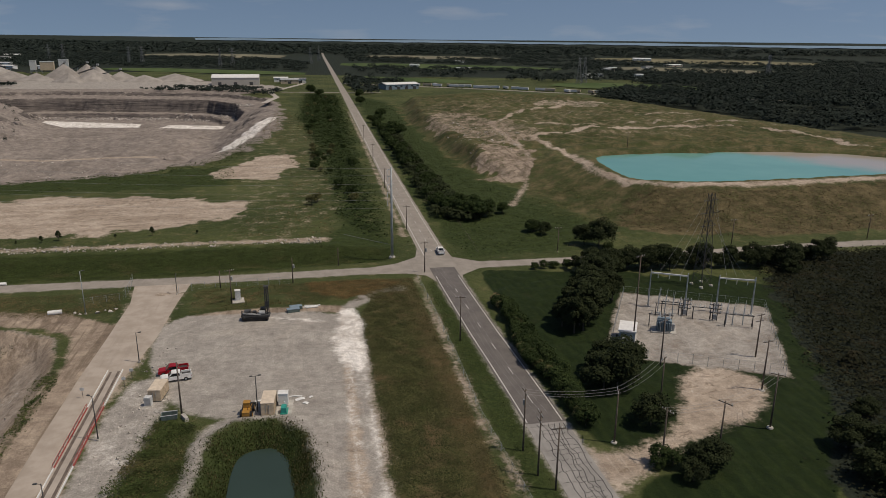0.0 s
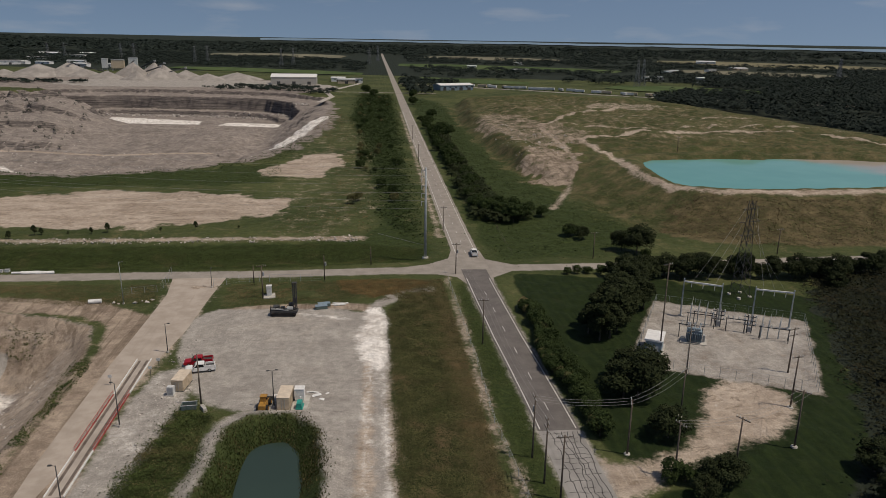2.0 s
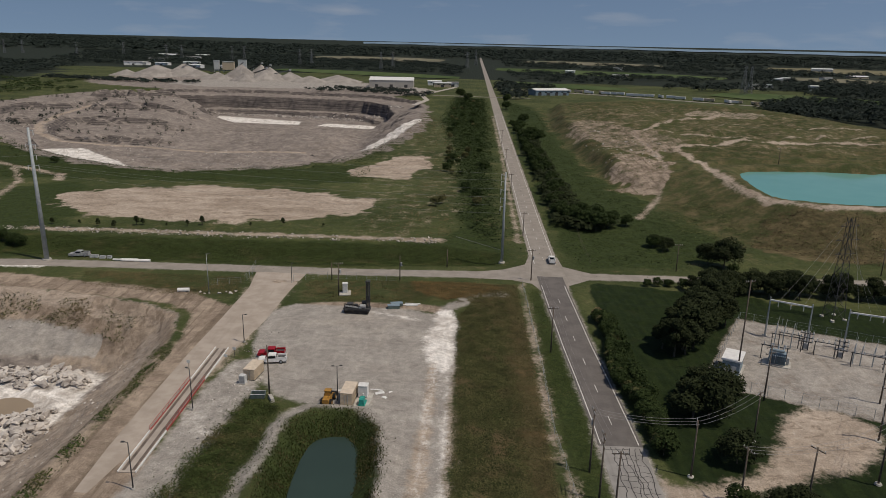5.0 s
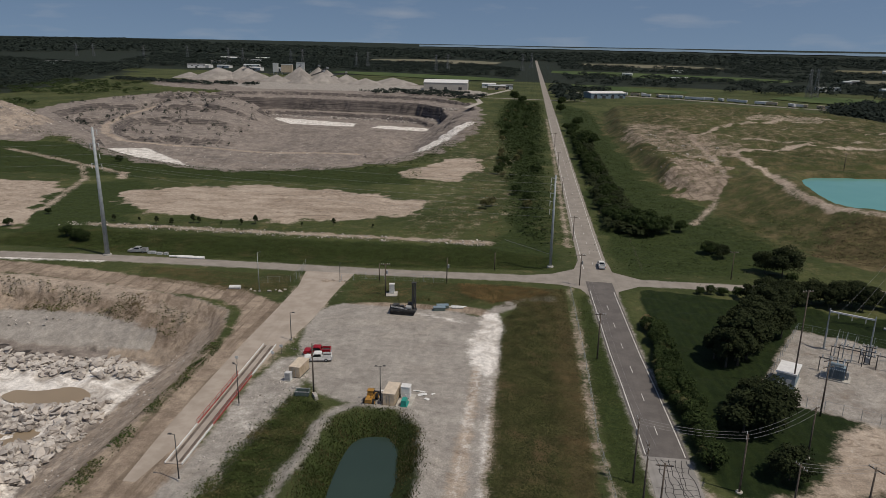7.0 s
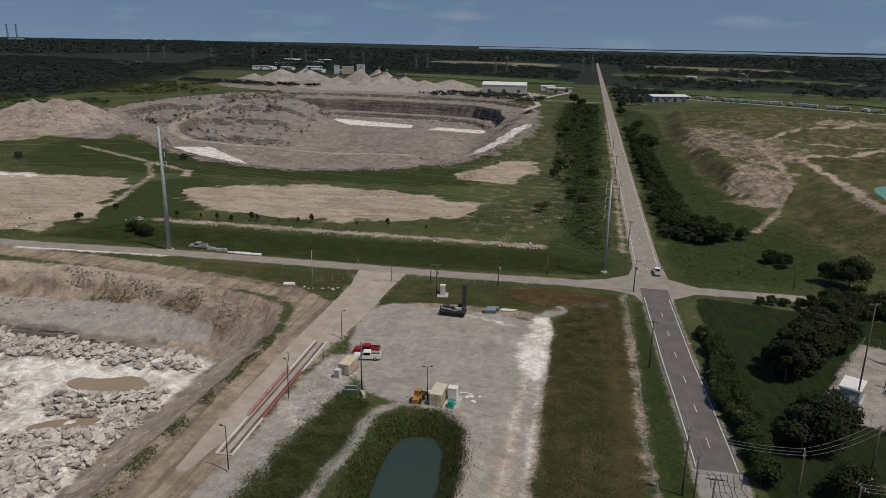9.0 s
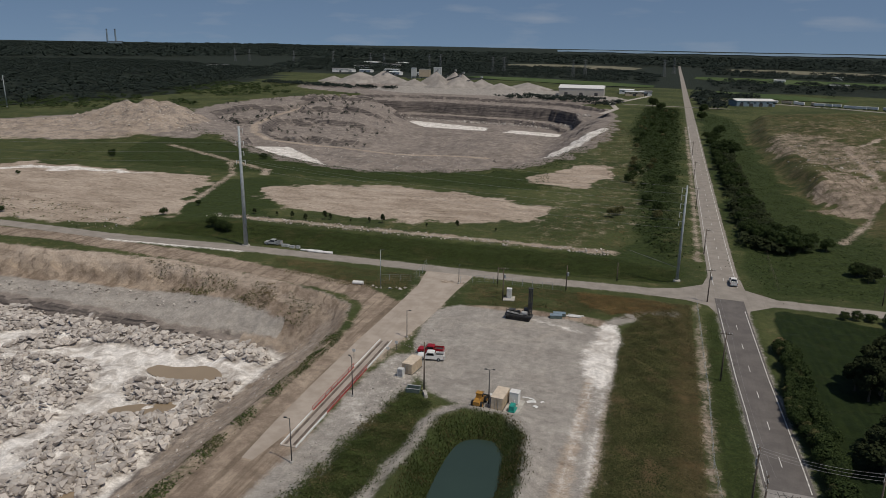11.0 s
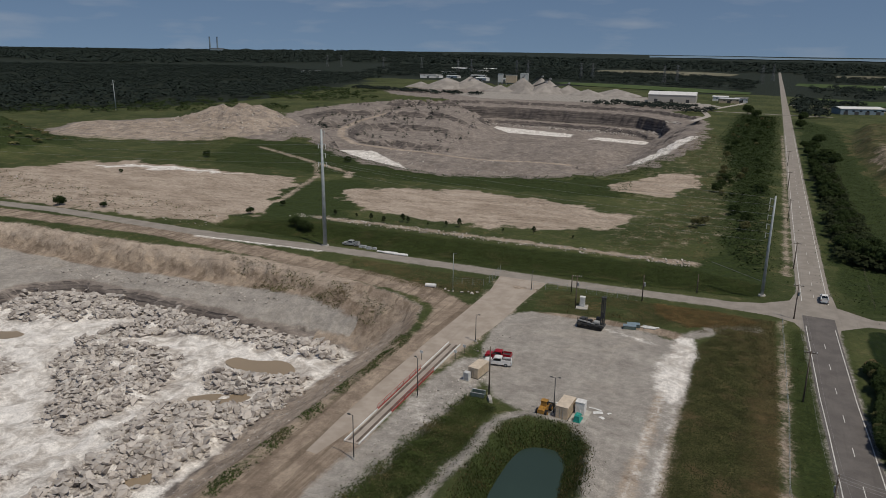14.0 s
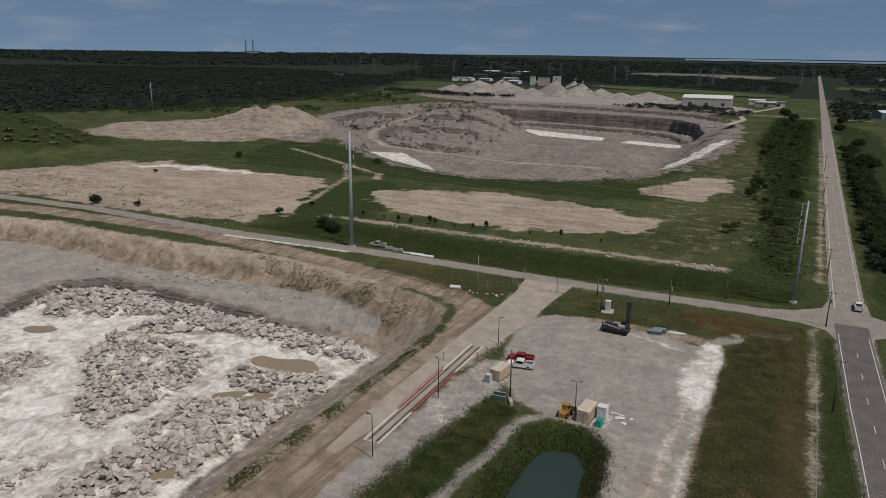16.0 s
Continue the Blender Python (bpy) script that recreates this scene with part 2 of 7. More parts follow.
PIT_FLOOR = [(-199, -84), (-204, -70), (-206, -61), (-195, -51.5), (-171, -51), (-150, -50.5), (-132, -51), (-119.5, -49.5), (-105, -48.5), (-99, -50.5), (-99.5, -65), (-100.5, -87), (-99, -105), (-98.5, -115), (-97, -190), (-330, -190), (-330, -160), (-240, -122)]
QUARRY = [(-277, 200), (-231, 168), (-195, 150), (-164, 143), (-131, 156), (-107, 175), (-88, 200), (-76, 237), (-62, 300), (-60, 420), (-64, 540), (-80, 630), (-127, 682), (-188, 694), (-316, 690), (-400, 640), (-436, 540), (-436, 435), (-420, 356), (-340, 270)]
HAUL_LOOP = [(-390, 581), (-384, 486), (-366, 398), (-343, 331), (-316, 287), (-286, 256), (-256, 250), (-218, 246), (-180, 238), (-146, 250), (-124, 252)]
FRONT = [(-277, 200), (-231, 168), (-195, 150), (-164, 143), (-131, 156), (-107, 175), (-98, 205), (-108, 236), (-124, 252), (-146, 250), (-180, 238), (-218, 246), (-256, 250), (-286, 256)]
MOUND = [(52, 150), (62, 110), (70, 80), (80, 47), (116, 26), (187, 33), (330, 50), (390, 160), (350, 360), (320, 560), (180, 670), (62, 570), (48, 400), (46, 270)]
LAGOON = [(105, 150), (99, 105), (102, 84), (116, 73), (145, 72), (226, 84), (290, 92), (300, 130), (256, 172), (171, 170), (120, 163)]
POND = [(-44, -112), (-45.5, -98), (-45, -86), (-41.6, -84), (-38.3, -84), (-35.6, -88), (-33.8, -96), (-34, -112), (-38, -122)]
BASIN = [(-48, -112), (-49.4, -100), (-49.3, -86), (-44, -79.6), (-37, -80), (-33, -86), (-31.6, -95), (-31.6, -112), (-36, -128)]

RUBBLE = [
    [(-203, -68), (-204, -61), (-194, -53), (-171, -52.5), (-150, -52), (-132, -52.5), (-117, -51), (-104, -50), (-101.5, -57), (-115, -57), (-131, -58), (-150, -62), (-158, -71), (-170, -67), (-184, -71), (-195, -74)],
    [(-165, -75), (-148, -70), (-134, -72), (-127, -84), (-122, -98), (-124.5, -109), (-138, -107), (-145, -97), (-160, -88)],
    [(-124.5, -75.5), (-116, -70), (-102.7, -67), (-99.5, -74), (-100.5, -86), (-101, -100), (-101.5, -110), (-105, -122), (-117, -130), (-119, -111), (-124.5, -94), (-118, -88.5), (-107, -83), (-107, -77), (-118, -82)],
    [(-178, -95), (-167, -92), (-161, -99.6), (-161, -106), (-178, -110)],
    [(-136, -124), (-130, -119), (-124.4, -122), (-125.7, -134), (-138, -134)],
]
PUDDLES = [
    [(-126, -69), (-125, -64.5), (-119.4, -65), (-113, -60.5), (-106, -65), (-108.9, -70), (-116.5, -71.4)],
    [(-120.4, -86.3), (-118.7, -83.4), (-107.8, -77.3), (-107.3, -82), (-111.9, -86), (-118.4, -87.6)],
    [(-108.4, -115.6), (-106.9, -111.4), (-102.7, -108.3), (-103.4, -112.3), (-104.9, -116)],
    [(-190.5, -84), (-188.3, -79.2), (-182, -78.6), (-180.5, -80.5), (-183.5, -84.6)],
]
PUDDLES = [rounded(p) for p in PUDDLES]
LANES = [([(-129, -64), (-132, -71), (-126, -80), (-125, -89), (-126, -105), (-129, -120), (-133, -150)], 3.0), ([(-129, -64), (-140, -65), (-151, -69)], 2.4), ([(-165, -62), (-175, -70), (-184, -78)], 4.0)]
POND, LAGOON = rounded(POND), rounded(LAGOON, 1)


TERRACES = [([(-297, 545), (-300, 603), (-203, 584), (-198, 553), (-232, 550)], -24.0), ([(-179, 546), (-174, 576), (-117, 571), (-119, 541)], -23.7), ([(-270, 212), (-250, 222), (-214, 188), (-192, 166), (-198, 160), (-240, 184)], -4.0)]


def height(x, y):
    """Ground height over the plan."""
    x, y = np.asarray(x, float), np.asarray(y, float)
    z = np.zeros(x.shape)
    # near pit
    d = -area(x, y, PIT, 60.0)
    n = waves(x, y, 23, 3)
    wet, heap = np.full(x.shape, 14.0), np.full(x.shape, 14.0)
    for p in PUDDLES:
        wet = np.minimum(wet, area(x, y, p))
    for p in RUBBLE:
        heap = np.minimum(heap, area(x, y, p))
    for lane, half in LANES:
        heap = np.maximum(heap, -along(x, y, lane, half))
    dry = step(-0.5, 4, wet)
    floor = -11.0 + 0.5 * (0.3 + waves(x, y, 15, 4)) * step(16, 30, d) * dry
    floor = floor + step(1.5, -4, heap) * dry * (1.1 + 0.8 * waves(x, y, 8, 14)) - 0.25 * step(0.5, -1.5, wet)
    # tan bluff and a sloping bench on the north side, one long slope on the east side
    out = np.maximum(area(x, y, PIT_FLOOR, 60.0) + 0.9 * waves(x, y, 7, 17), 0)
    fall = np.clip(d, 0, 60) / np.maximum(np.clip(d, 0, 60) + out, 0.01)
    north = step(-112, -158, x) * step(-96, -76, y)
    bench = -6.2 - 1.8 * fall + 0.25 * n
    edge = d + 1.1 * waves(x, y, 6, 16) + 0.7 * waves(x, y, 2.7, 18)
    bluff = bench * step(0.3, 7.5, edge) + 0.5 * step(0.5, 3, edge) * step(5, 2, edge)
    shelf = bluff + (floor - bluff) * step(2.2, 0.2, out)
    slope = floor * (0.8 * fall + 0.2 * step(0.1, 0.9, fall)) + 0.5 * step(-1, 1, d) * step(4, 1.5, d)
    z = z + np.where(d > -3, north * shelf + (1 - north) * slope, 0)
    # far quarry: a dark cliff in two lifts to the north, stepped benches to the west, a low floor to the east
    d = -area(x, y, QUARRY, 190.0)
    n, m = waves(x, y, 40, 5), waves(x, y, 12, 15)
    cliff = 4 * step(0, 4, d + 1.5 * m) + 1.0 * step(8, 30, d) + 14 * step(32, 35, d + 1.5 * n + 0.8 * m) + 5 * step(52, 56, d + 3 * n + m)
    rise = np.clip(((y - 285) * 0.9 - (x + 330) * 0.3) / 235, 0, 1)
    bowl = np.minimum(23 * np.clip(d / 55, 0, 1), 22.5 * (1 - rise)) + (1.0 * n + 0.35 * m) * step(6, 30, d)
    lift = 6.4
    k_ = bowl / lift
    benches = lift * (np.floor(k_) + 0.22 * (k_ - np.floor(k_)) + 0.78 * step(0.9, 0.985, k_ - np.floor(k_))) * step(0, 5, d)
    ridge = 10.0 * np.exp(-(((x + 150) / 46) ** 2 + ((y - 395) / 70) ** 2)) + 4.0 * np.exp(-(((x + 225) / 50) ** 2 + ((y - 470) / 40) ** 2))
    basin = 24 * step(0, 62, d + 4 * n + 2 * m) - (ridge + 0.9 * n + 0.7 * m) * step(30, 70, d)
    east = step(-285, -205, x + 0.25 * (y - 330)) * step(150, 260, y + 0.3 * (x + 200))
    far = step(545, 590, y + 0.12 * (x + 200))
    deep = (benches * (1 - east) + basin * east) * (1 - far) + cliff * far
    w = step(5, -3, area(x, y, FRONT, 14.0) + 2 * m)
    deep = deep * (1 - w) + (6.5 + 1.2 * n + 0.8 * m) * step(0, 14, d) * w
    w = step(9, 3, along(x, y, HAUL_LOOP, 2.5, 14.0)) * step(4, 12, d)
    z = z - (deep * (1 - w) + 6.0 * w)
    for floor_edge, level in TERRACES:
        w = step(5, 0.5, area(x, y, floor_edge, 14.0) + 1.5 * m)
        z = z * (1 - w) + level * w
    # landfill mound with the lagoon in its top
    d = -area(x, y, MOUND, 90.0)
    n = waves(x, y, 60, 6)
    south = step(190, 120, y)
    top = (10.0 * step(0, 42, d)) * south + (1 - south) * (7.5 * step(0, 16 + 5 * n, d) + 2.5 * step(20, 70, d))
    z = z + top + (1.3 * n + 0.4 * waves(x, y, 17, 8)) * step(25, 60, d) * (1 - south)
    z = z + (0.8 * waves(x, y, 24, 41) + 0.45 * waves(x, y, 9, 42)) * step(10, 40, d) * step(10, 28, area(x, y, LAGOON, 30.0))
    d = -area(x, y, LAGOON, 30.0)
    z = z + 1.6 * step(-22, -16, d) * step(-11, -15, d) * step(130, 175, y)
    z = z + 0.9 * step(-9, -2, d) - 3.2 * step(0, 9, d)
    # spoil heaps and green hills west of the quarry
    n = waves(x, y, 35, 9)
    gully = 0.1 * n + 0.07 * waves(x, y, 13, 19) + 0.04 * waves(x, y, 5, 20)
    z = z + 20 * np.exp(-(((x + 362) / np.where(x < -362, 62, 40)) ** 2 + ((y - 232) / 30) ** 2)) * (1 + gully)
    z = z + 5 * np.exp(-(((x + 440) / 55) ** 2 + ((y - 185) / 22) ** 2)) * (1 + 2.2 * gully)
    z = z + 21 * np.exp(-((((x + 455) / 62) ** 2 + ((y - 70) / 45) ** 2) ** 1.5)) * (1 + 0.06 * n)
    # pond basin and its gravel bank
    d = -area(x, y, BASIN, 20.0)
    z = z - 3.0 * step(0.0, 5.5, d) + 0.7 * step(-3.4, -1.2, d) * step(1.5, 0, d)
    # ditch along the cross road
    d = along(x, y, [(-190, 6), (-140, 11), (-100, 12), (-60, 14), (-14, 18)], 1.0, 12)
    z = z - 1.3 * step(7, 0, d)
    # rough ground away from the roads
    road = np.minimum(np.minimum(along(x, y, MAIN, 5), along(x, y, WEST, 5)), along(x, y, EAST, 5))
    lot = area(x, y, [(-82, -5), (-60, -24), (-20, -24), (-19, -140), (-82, -140)])
    z = z + (0.22 * waves(x, y, 9, 11) + 0.12 * waves(x, y, 3.7, 12)) * step(0, 9, road) * step(0, 7, lot)
    # the land lifts towards the skyline
    r = np.hypot(x, y + 190)
    z = z + 46.0 * step(2200, 5600, r)
    return z


# ---- ground sheet ----
def lines(parts):
    out = [parts[0][0]]
    for start, end, gap in parts:
        count = max(1, int(round((end - start) / gap)))
        out += [start + (end - start) * (i + 1) / count for i in range(count)]
    return np.array(out)


def stretch_out(start, end, gap, grow):
    out, v = [], start
    while v < end:
        v += gap
        gap *= grow
        out.append(min(v, end))
    return out


gx = lines([(-480, -300, 3.0), (-300, -130, 1.6), (-130, 95, 0.9), (95, 300, 2.2), (300, 480, 5.0)])
gx = np.concatenate([-np.array(stretch_out(480, 4800, 9, 1.16))[::-1], gx, np.array(stretch_out(480, 4800, 9, 1.16))])
gy = lines([(-140, -120, 2.0), (-120, 60, 0.9), (60, 230, 1.5), (230, 560, 2.8), (560, 700, 2.0)])
gy = np.concatenate([-np.array(stretch_out(140, 1500, 8, 1.3))[::-1], gy, np.array(stretch_out(700, 4800, 6, 1.08))])
GX, GY = np.meshgrid(gx, gy)
GZ = height(GX, GY)


def blank():
    return np.full(GX.shape, 14.0)


def union(*ds):
    out = ds[0]
    for d in ds[1:]:
        out = np.minimum(out, d)
    return out


WILD = 6.0 * step(45, 150, np.hypot(GX + 35, GY + 55))
WX = GX + WILD * (waves(GX, GY, 38, 91) + 0.45 * waves(GX, GY, 11, 92))
WY = GY + 0.7 * WILD * (waves(GX, GY, 34, 93) + 0.45 * waves(GX, GY, 10, 94))


def A(*p, m=14.0):
    return area(WX, WY, rounded(p, 1), m)


def B(half, *p):
    return along(GX, GY, p, half)


STRIP = [(-27.4, -50), (-22.4, -50), (-22, -72), (-22, -140), (-30, -140), (-29.2, -102), (-28.3, -80), (-28, -60)]
zone = {}
zone["weeds"] = union(
    A((-190, 4), (-140, 1.5), (-60, 4), (-9, 13), (-5, 24), (-9, 60), (-8, 120), (-4, 330), (0, 700), (-36, 700), (-40, 414), (-24, 230), (-20, 60), (-28, 33), (-100, 28), (-160, 24)),
    A((14, 14), (24, 14), (60, 22), (75, 40), (60, 90), (48, 150), (44, 300), (55, 580), (20, 690), (15, 300), (12, 90)),
    A((-20.5, -118), (-20.5, -28), (-14, -12), (-9, -20), (-8.5, -118)), A((-2, -130), (-1.5, -8), (2.2, -8), (3.5, -50), (4.2, -130)),
    A((-58, -77), (-52.5, -79), (-52.6, -95), (-55, -118), (-63, -118), (-61, -96)), A(*BASIN),
    A((-300, 105), (-215, 112), (-130, 122), (-60, 130), (-72, 190), (-112, 158), (-170, 140), (-213, 152), (-290, 205), (-330, 190)),
    A((-205, 50), (-178, 4), (-150, 22), (-165, 60), (-180, 110), (-215, 100)),
    A((-560, 20), (-420, 10), (-375, 70), (-400, 120), (-480, 150), (-560, 140)), A((11, 12), (14, 12), (10, -2), (14, -70), (11, -90), (10.5, -40)))
zone["brush"] = union(np.maximum(0.1, A(*MOUND)), A((-9.5, -130), (-9, -30), (-18, -22), (-20, -6), (-4, -5), (-4.2, -130)), A((80, 46), (116, 27), (190, 34), (340, 52), (330, 92), (226, 76), (145, 64), (112, 66), (98, 76)))
zone["lawn"] = A((17, 1), (22, -1.5), (46, -3), (60, -6), (84, -14), (98, -30), (86, -44), (74, -68), (66, -88), (44, -118), (14, -118), (16, -106), (30, -99), (22, -100), (12.6, -90), (16, -76), (18, -40), (15, -10))
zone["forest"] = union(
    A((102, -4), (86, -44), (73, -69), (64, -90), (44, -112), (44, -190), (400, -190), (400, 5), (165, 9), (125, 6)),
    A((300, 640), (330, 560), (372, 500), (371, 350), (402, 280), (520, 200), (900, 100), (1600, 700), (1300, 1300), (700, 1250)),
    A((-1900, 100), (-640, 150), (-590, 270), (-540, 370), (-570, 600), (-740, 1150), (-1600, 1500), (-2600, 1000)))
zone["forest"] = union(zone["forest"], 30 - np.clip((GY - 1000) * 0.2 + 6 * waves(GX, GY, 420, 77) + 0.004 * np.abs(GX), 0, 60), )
pit_in = area(GX, GY, PIT, 60.0)
floor_in = area(GX, GY, PIT_FLOOR, 60.0)
between = np.maximum(pit_in, -floor_in)
zone["rock"] = union(np.where(GY > -46, np.maximum(pit_in, -2), np.maximum(pit_in + 6, -14)), A(*QUARRY) - 5,
                     A((-460, 120), (-420, 150), (-372, 150), (-340, 190), (-298, 200), (-310, 260), (-372, 310), (-470, 290), (-490, 190)), A((-520, 700), (-330, 640), (-120, 650), (-60, 780), (-200, 980), (-420, 1000), (-560, 860)))
zone["sand"] = union(
    np.maximum(-0.3, A((-455, 125), (-372, 155), (-320, 200), (-330, 260), (-372, 300), (-460, 280), (-480, 190))), np.maximum(1.3, A((-66, 44), (-24, 42), (-22, 230), (-40, 420), (-60, 420), (-62, 240))),
    area(GX, GY, STRIP) - 1.5,
    A((-78, -4), (-64.6, -5), (-65.5, -26), (-66.2, -43), (-67, -54), (-68.4, -66), (-69, -82), (-68.7, -100), (-75, -100), (-76.4, -60), (-76.2, -17)),
    A((-182, 66), (-178, 92), (-150, 105), (-125, 111), (-90, 108), (-62, 97), (-56, 86), (-60, 72), (-89, 52), (-124, 48), (-158, 53)),
    A((-351, 34), (-339, 88), (-276, 90), (-216, 96), (-204, 57), (-184, 8), (-218, -1), (-273, -7), (-330, -9), (-380, 0)),
    A((-80, 150), (-68, 194), (-41, 235), (-40, 168), (-53, 146)), B(1.0, (-195, 20), (-196, 50), (-215, 105), (-240, 140)),
    B(1.8, (-304, 172), (-253, 146), (-206, 121), (-201, 110)),
    B(2.6, (-165, 31), (-98, 35), (-60, 37), (-28, 38)) + 1.0, 
    B(2.0, (103, 225), (100, 165), (96, 110), (100, 84), (114, 70), (145, 68), (226, 79), (300, 86)),
    np.maximum(0.0, A((170, 420), (250, 440), (260, 500), (180, 480))),
    B(3.2, (104, 228), (150, 262), (203, 273), (275, 284), (300, 220), (290, 187), (300, 140)) + 0.6, B(2.5, (120, 300), (190, 290), (260, 320), (330, 300)) + 0.8, B(2.5, (85, 193), (95, 300), (150, 400), (230, 450)) + 0.5, B(2.0, (150, 380), (230, 360), (330, 400)) + 1.0, B(1.8, (50, 84), (68, 124), (81, 164), (85, 193)) + 0.8,
    B(0.25, (-2.9, -4), (-2.8, -60), (-3.2, -83), (-2.0, -94), (-1, -106), (-0.2, -140)),
    area(GX, GY, rounded([(11.7, -93.5), (13.7, -96), (17.6, -96.6), (23.5, -94.9), (30, -91.2), (35.8, -84), (39.5, -75.4), (44.4, -69.6), (53.8, -69.5), (56.5, -76.2), (53.2, -84.1), (47.6, -88.7), (37.5, -92.3), (27, -97.9), (18.8, -102.4), (13.2, -108), (10, -104)], 1)),
    np.where((GX < -106) & (GY > -62), np.maximum(between, -(pit_in + 8.5)) - 0.8, 14.0), B(3.2, *HAUL_LOOP) + 0.4, np.where(GX > -114, between + 1.0, 14.0), B(0.5, (-1.0, 40), (0.2, 120), (1.6, 230), (3.6, 480)))
zone["mud"] = union(
    area(GX, GY, [(50.5, -22.8), (83.8, -38.2), (64, -75.4), (35.2, -62.8), (32.1, -56.5)]), np.maximum(-0.1, A((62, 250), (76, 205), (98, 215), (120, 262), (104, 320), (84, 400), (62, 380), (54, 320))), np.maximum(-0.6, A((54, 140), (66, 118), (80, 150), (86, 190), (74, 215), (58, 190))), np.maximum(0.7, A((70, 210), (240, 230), (300, 420), (200, 560), (80, 500), (60, 330))),
    B(1.2, (-98, -36), (-88, -44), (-83, -56), (-81, -71), (-81, -92), (-81, -108), (-80, -123), (-79, -150)) + 0.4, np.where(GX > -112, np.maximum(between + 0.5, -(pit_in + 3.5)), 14.0), np.where(GX < -112, np.abs(between + 7) - 3.0, 14.0), np.where(GX < -112, np.abs(floor_in - 7) - 1.5 + np.maximum(between, 0), 14.0),
    B(4.5, (-330, -34), (-268, -22), (-200, -15), (-150, -18), (-115, -23), (-92, -26), (-80, -34), (-77, -48), (-76, -80), (-76, -140)),
    B(4, (-130, -36), (-112, -38), (-97, -42)), A((-77, -90), (-66, -92), (-64, -140), (-80, -140)), A((-62, -27), (-50, -24), (-22, -23), (-22, -30), (-34, -27), (-60, -30)))
strip = area(GX, GY, STRIP)
zone["gravel"] = union(
    np.maximum(-0.7, area(GX, GY, [(50.5, -22.8), (83.8, -38.2), (64, -75.4), (35.2, -62.8), (32.1, -56.5)])),
    A((-65.5, -27), (-50, -27), (-31, -27), (-27, -30), (-20.5, -28), (-20.6, -51), (-21.6, -84), (-21.2, -103), (-21, -140), (-30, -140), (-30.5, -100), (-32.5, -84), (-38, -78), (-52, -77), (-60, -66), (-66, -50)),
    A((-68, -62), (-60, -58), (-58, -76), (-61, -98), (-62, -140), (-70, -140), (-68, -100)),
    B(1.3, (-55, -125), (-52.9, -109), (-51, -94), (-50.6, -83), (-46.6, -77.8), (-38, -77.8), (-32.4, -84), (-30.4, -94), (-30.4, -130)),
    np.where(GX < -104, np.maximum(np.maximum(between, pit_in + 8.5), 3.2 - floor_in) + 0.7, 14.0), B(2.0, (-23, -25), (-16, -16), (-9, -13)), B(4.2, *MAIN) + 0.2,
    B(2.9, *WEST), B(2.9, *EAST), A((-420, 700), (-200, 760), (-90, 760), (-60, 830), (-160, 920), (-420, 900)))
zone["gravel"] = np.maximum(zone["gravel"], np.where(strip < 0, -strip - 2.2, -14))
heaps = union(*[area(GX, GY, p) for p in RUBBLE])
for lane, half in LANES:
    heaps = np.maximum(heaps, -B(half, *lane))
bare = waves(GX, GY, 11, 23) + 0.4 * waves(GX, GY, 4, 24)
heaps = np.maximum(heaps, np.where(bare > 0.5, 2.5, heaps))
lime_floor = floor_in + 0.5
zone["lime"] = union(
    np.where(GY < -47, np.maximum(lime_floor, np.minimum(0.02, -heaps * 0.4)), 14.0), area(GX, GY, rounded([(-25.4, -27), (-21.3, -26.6), (-21.6, -56), (-22.4, -62), (-25, -58), (-27.6, -50), (-26, -38)], 1)) - 0.4, B(0.4, (-22.1, -55), (-22, -84), (-21.8, -140)) + 0.4, B(1.4, (-25, -58), (-25.4, -84), (-25.6, -140)) + 1.3,
    B(1.0, (-30, -34), (-45, -29)) + 0.8, np.maximum(A((-66.5, -62), (-60, -60), (-59, -76), (-63, -98), (-67, -100)), 1.1), np.maximum(A((43, -73), (52, -76), (50, -84), (43, -87), (38, -82)) + 1.0, 1.6), *[area(GX, GY, p) + 0.6 for p, q in TERRACES], 
    B(8.5, (-86, 242), (-82, 266), (-78, 309), (-72, 371), (-66, 420)) + 1.2, A((-560, 900), (-470, 870), (-430, 960), (-520, 980)), B(2.2, (-184, -11), (-140, -6)),
    A((-335, 62), (-310, 86), (-225, 92), (-290, 76)) + 1.2)


def masks(d, width=8.0):
    return np.clip(0.5 - d / width, 0, 1)


ny, nx = GX.shape
ground_mesh = bpy.data.meshes.new("ground")
idx = np.arange(ny * nx).reshape(ny, nx)
quads = np.stack([idx[:-1, :-1], idx[:-1, 1:], idx[1:, 1:], idx[1:, :-1]], -1).reshape(-1, 4)
ground_mesh.vertices.add(ny * nx)
ground_mesh.vertices.foreach_set("co", np.stack([GX, GY, GZ], -1).astype(np.float32).ravel())
ground_mesh.loops.add(len(quads) * 4)
ground_mesh.loops.foreach_set("vertex_index", quads.astype(np.int32).ravel())
ground_mesh.polygons.add(len(quads))
ground_mesh.polygons.foreach_set("loop_start", np.arange(0, len(quads) * 4, 4, dtype=np.int32))
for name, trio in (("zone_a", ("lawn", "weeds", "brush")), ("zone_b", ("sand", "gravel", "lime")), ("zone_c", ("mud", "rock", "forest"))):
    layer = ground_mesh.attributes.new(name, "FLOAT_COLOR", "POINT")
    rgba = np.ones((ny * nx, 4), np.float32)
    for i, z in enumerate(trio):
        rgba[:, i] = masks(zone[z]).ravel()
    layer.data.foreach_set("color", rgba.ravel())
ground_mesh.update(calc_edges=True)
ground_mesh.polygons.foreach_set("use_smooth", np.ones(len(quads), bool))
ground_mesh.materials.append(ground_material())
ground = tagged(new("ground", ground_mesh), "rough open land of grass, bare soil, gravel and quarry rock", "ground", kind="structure")


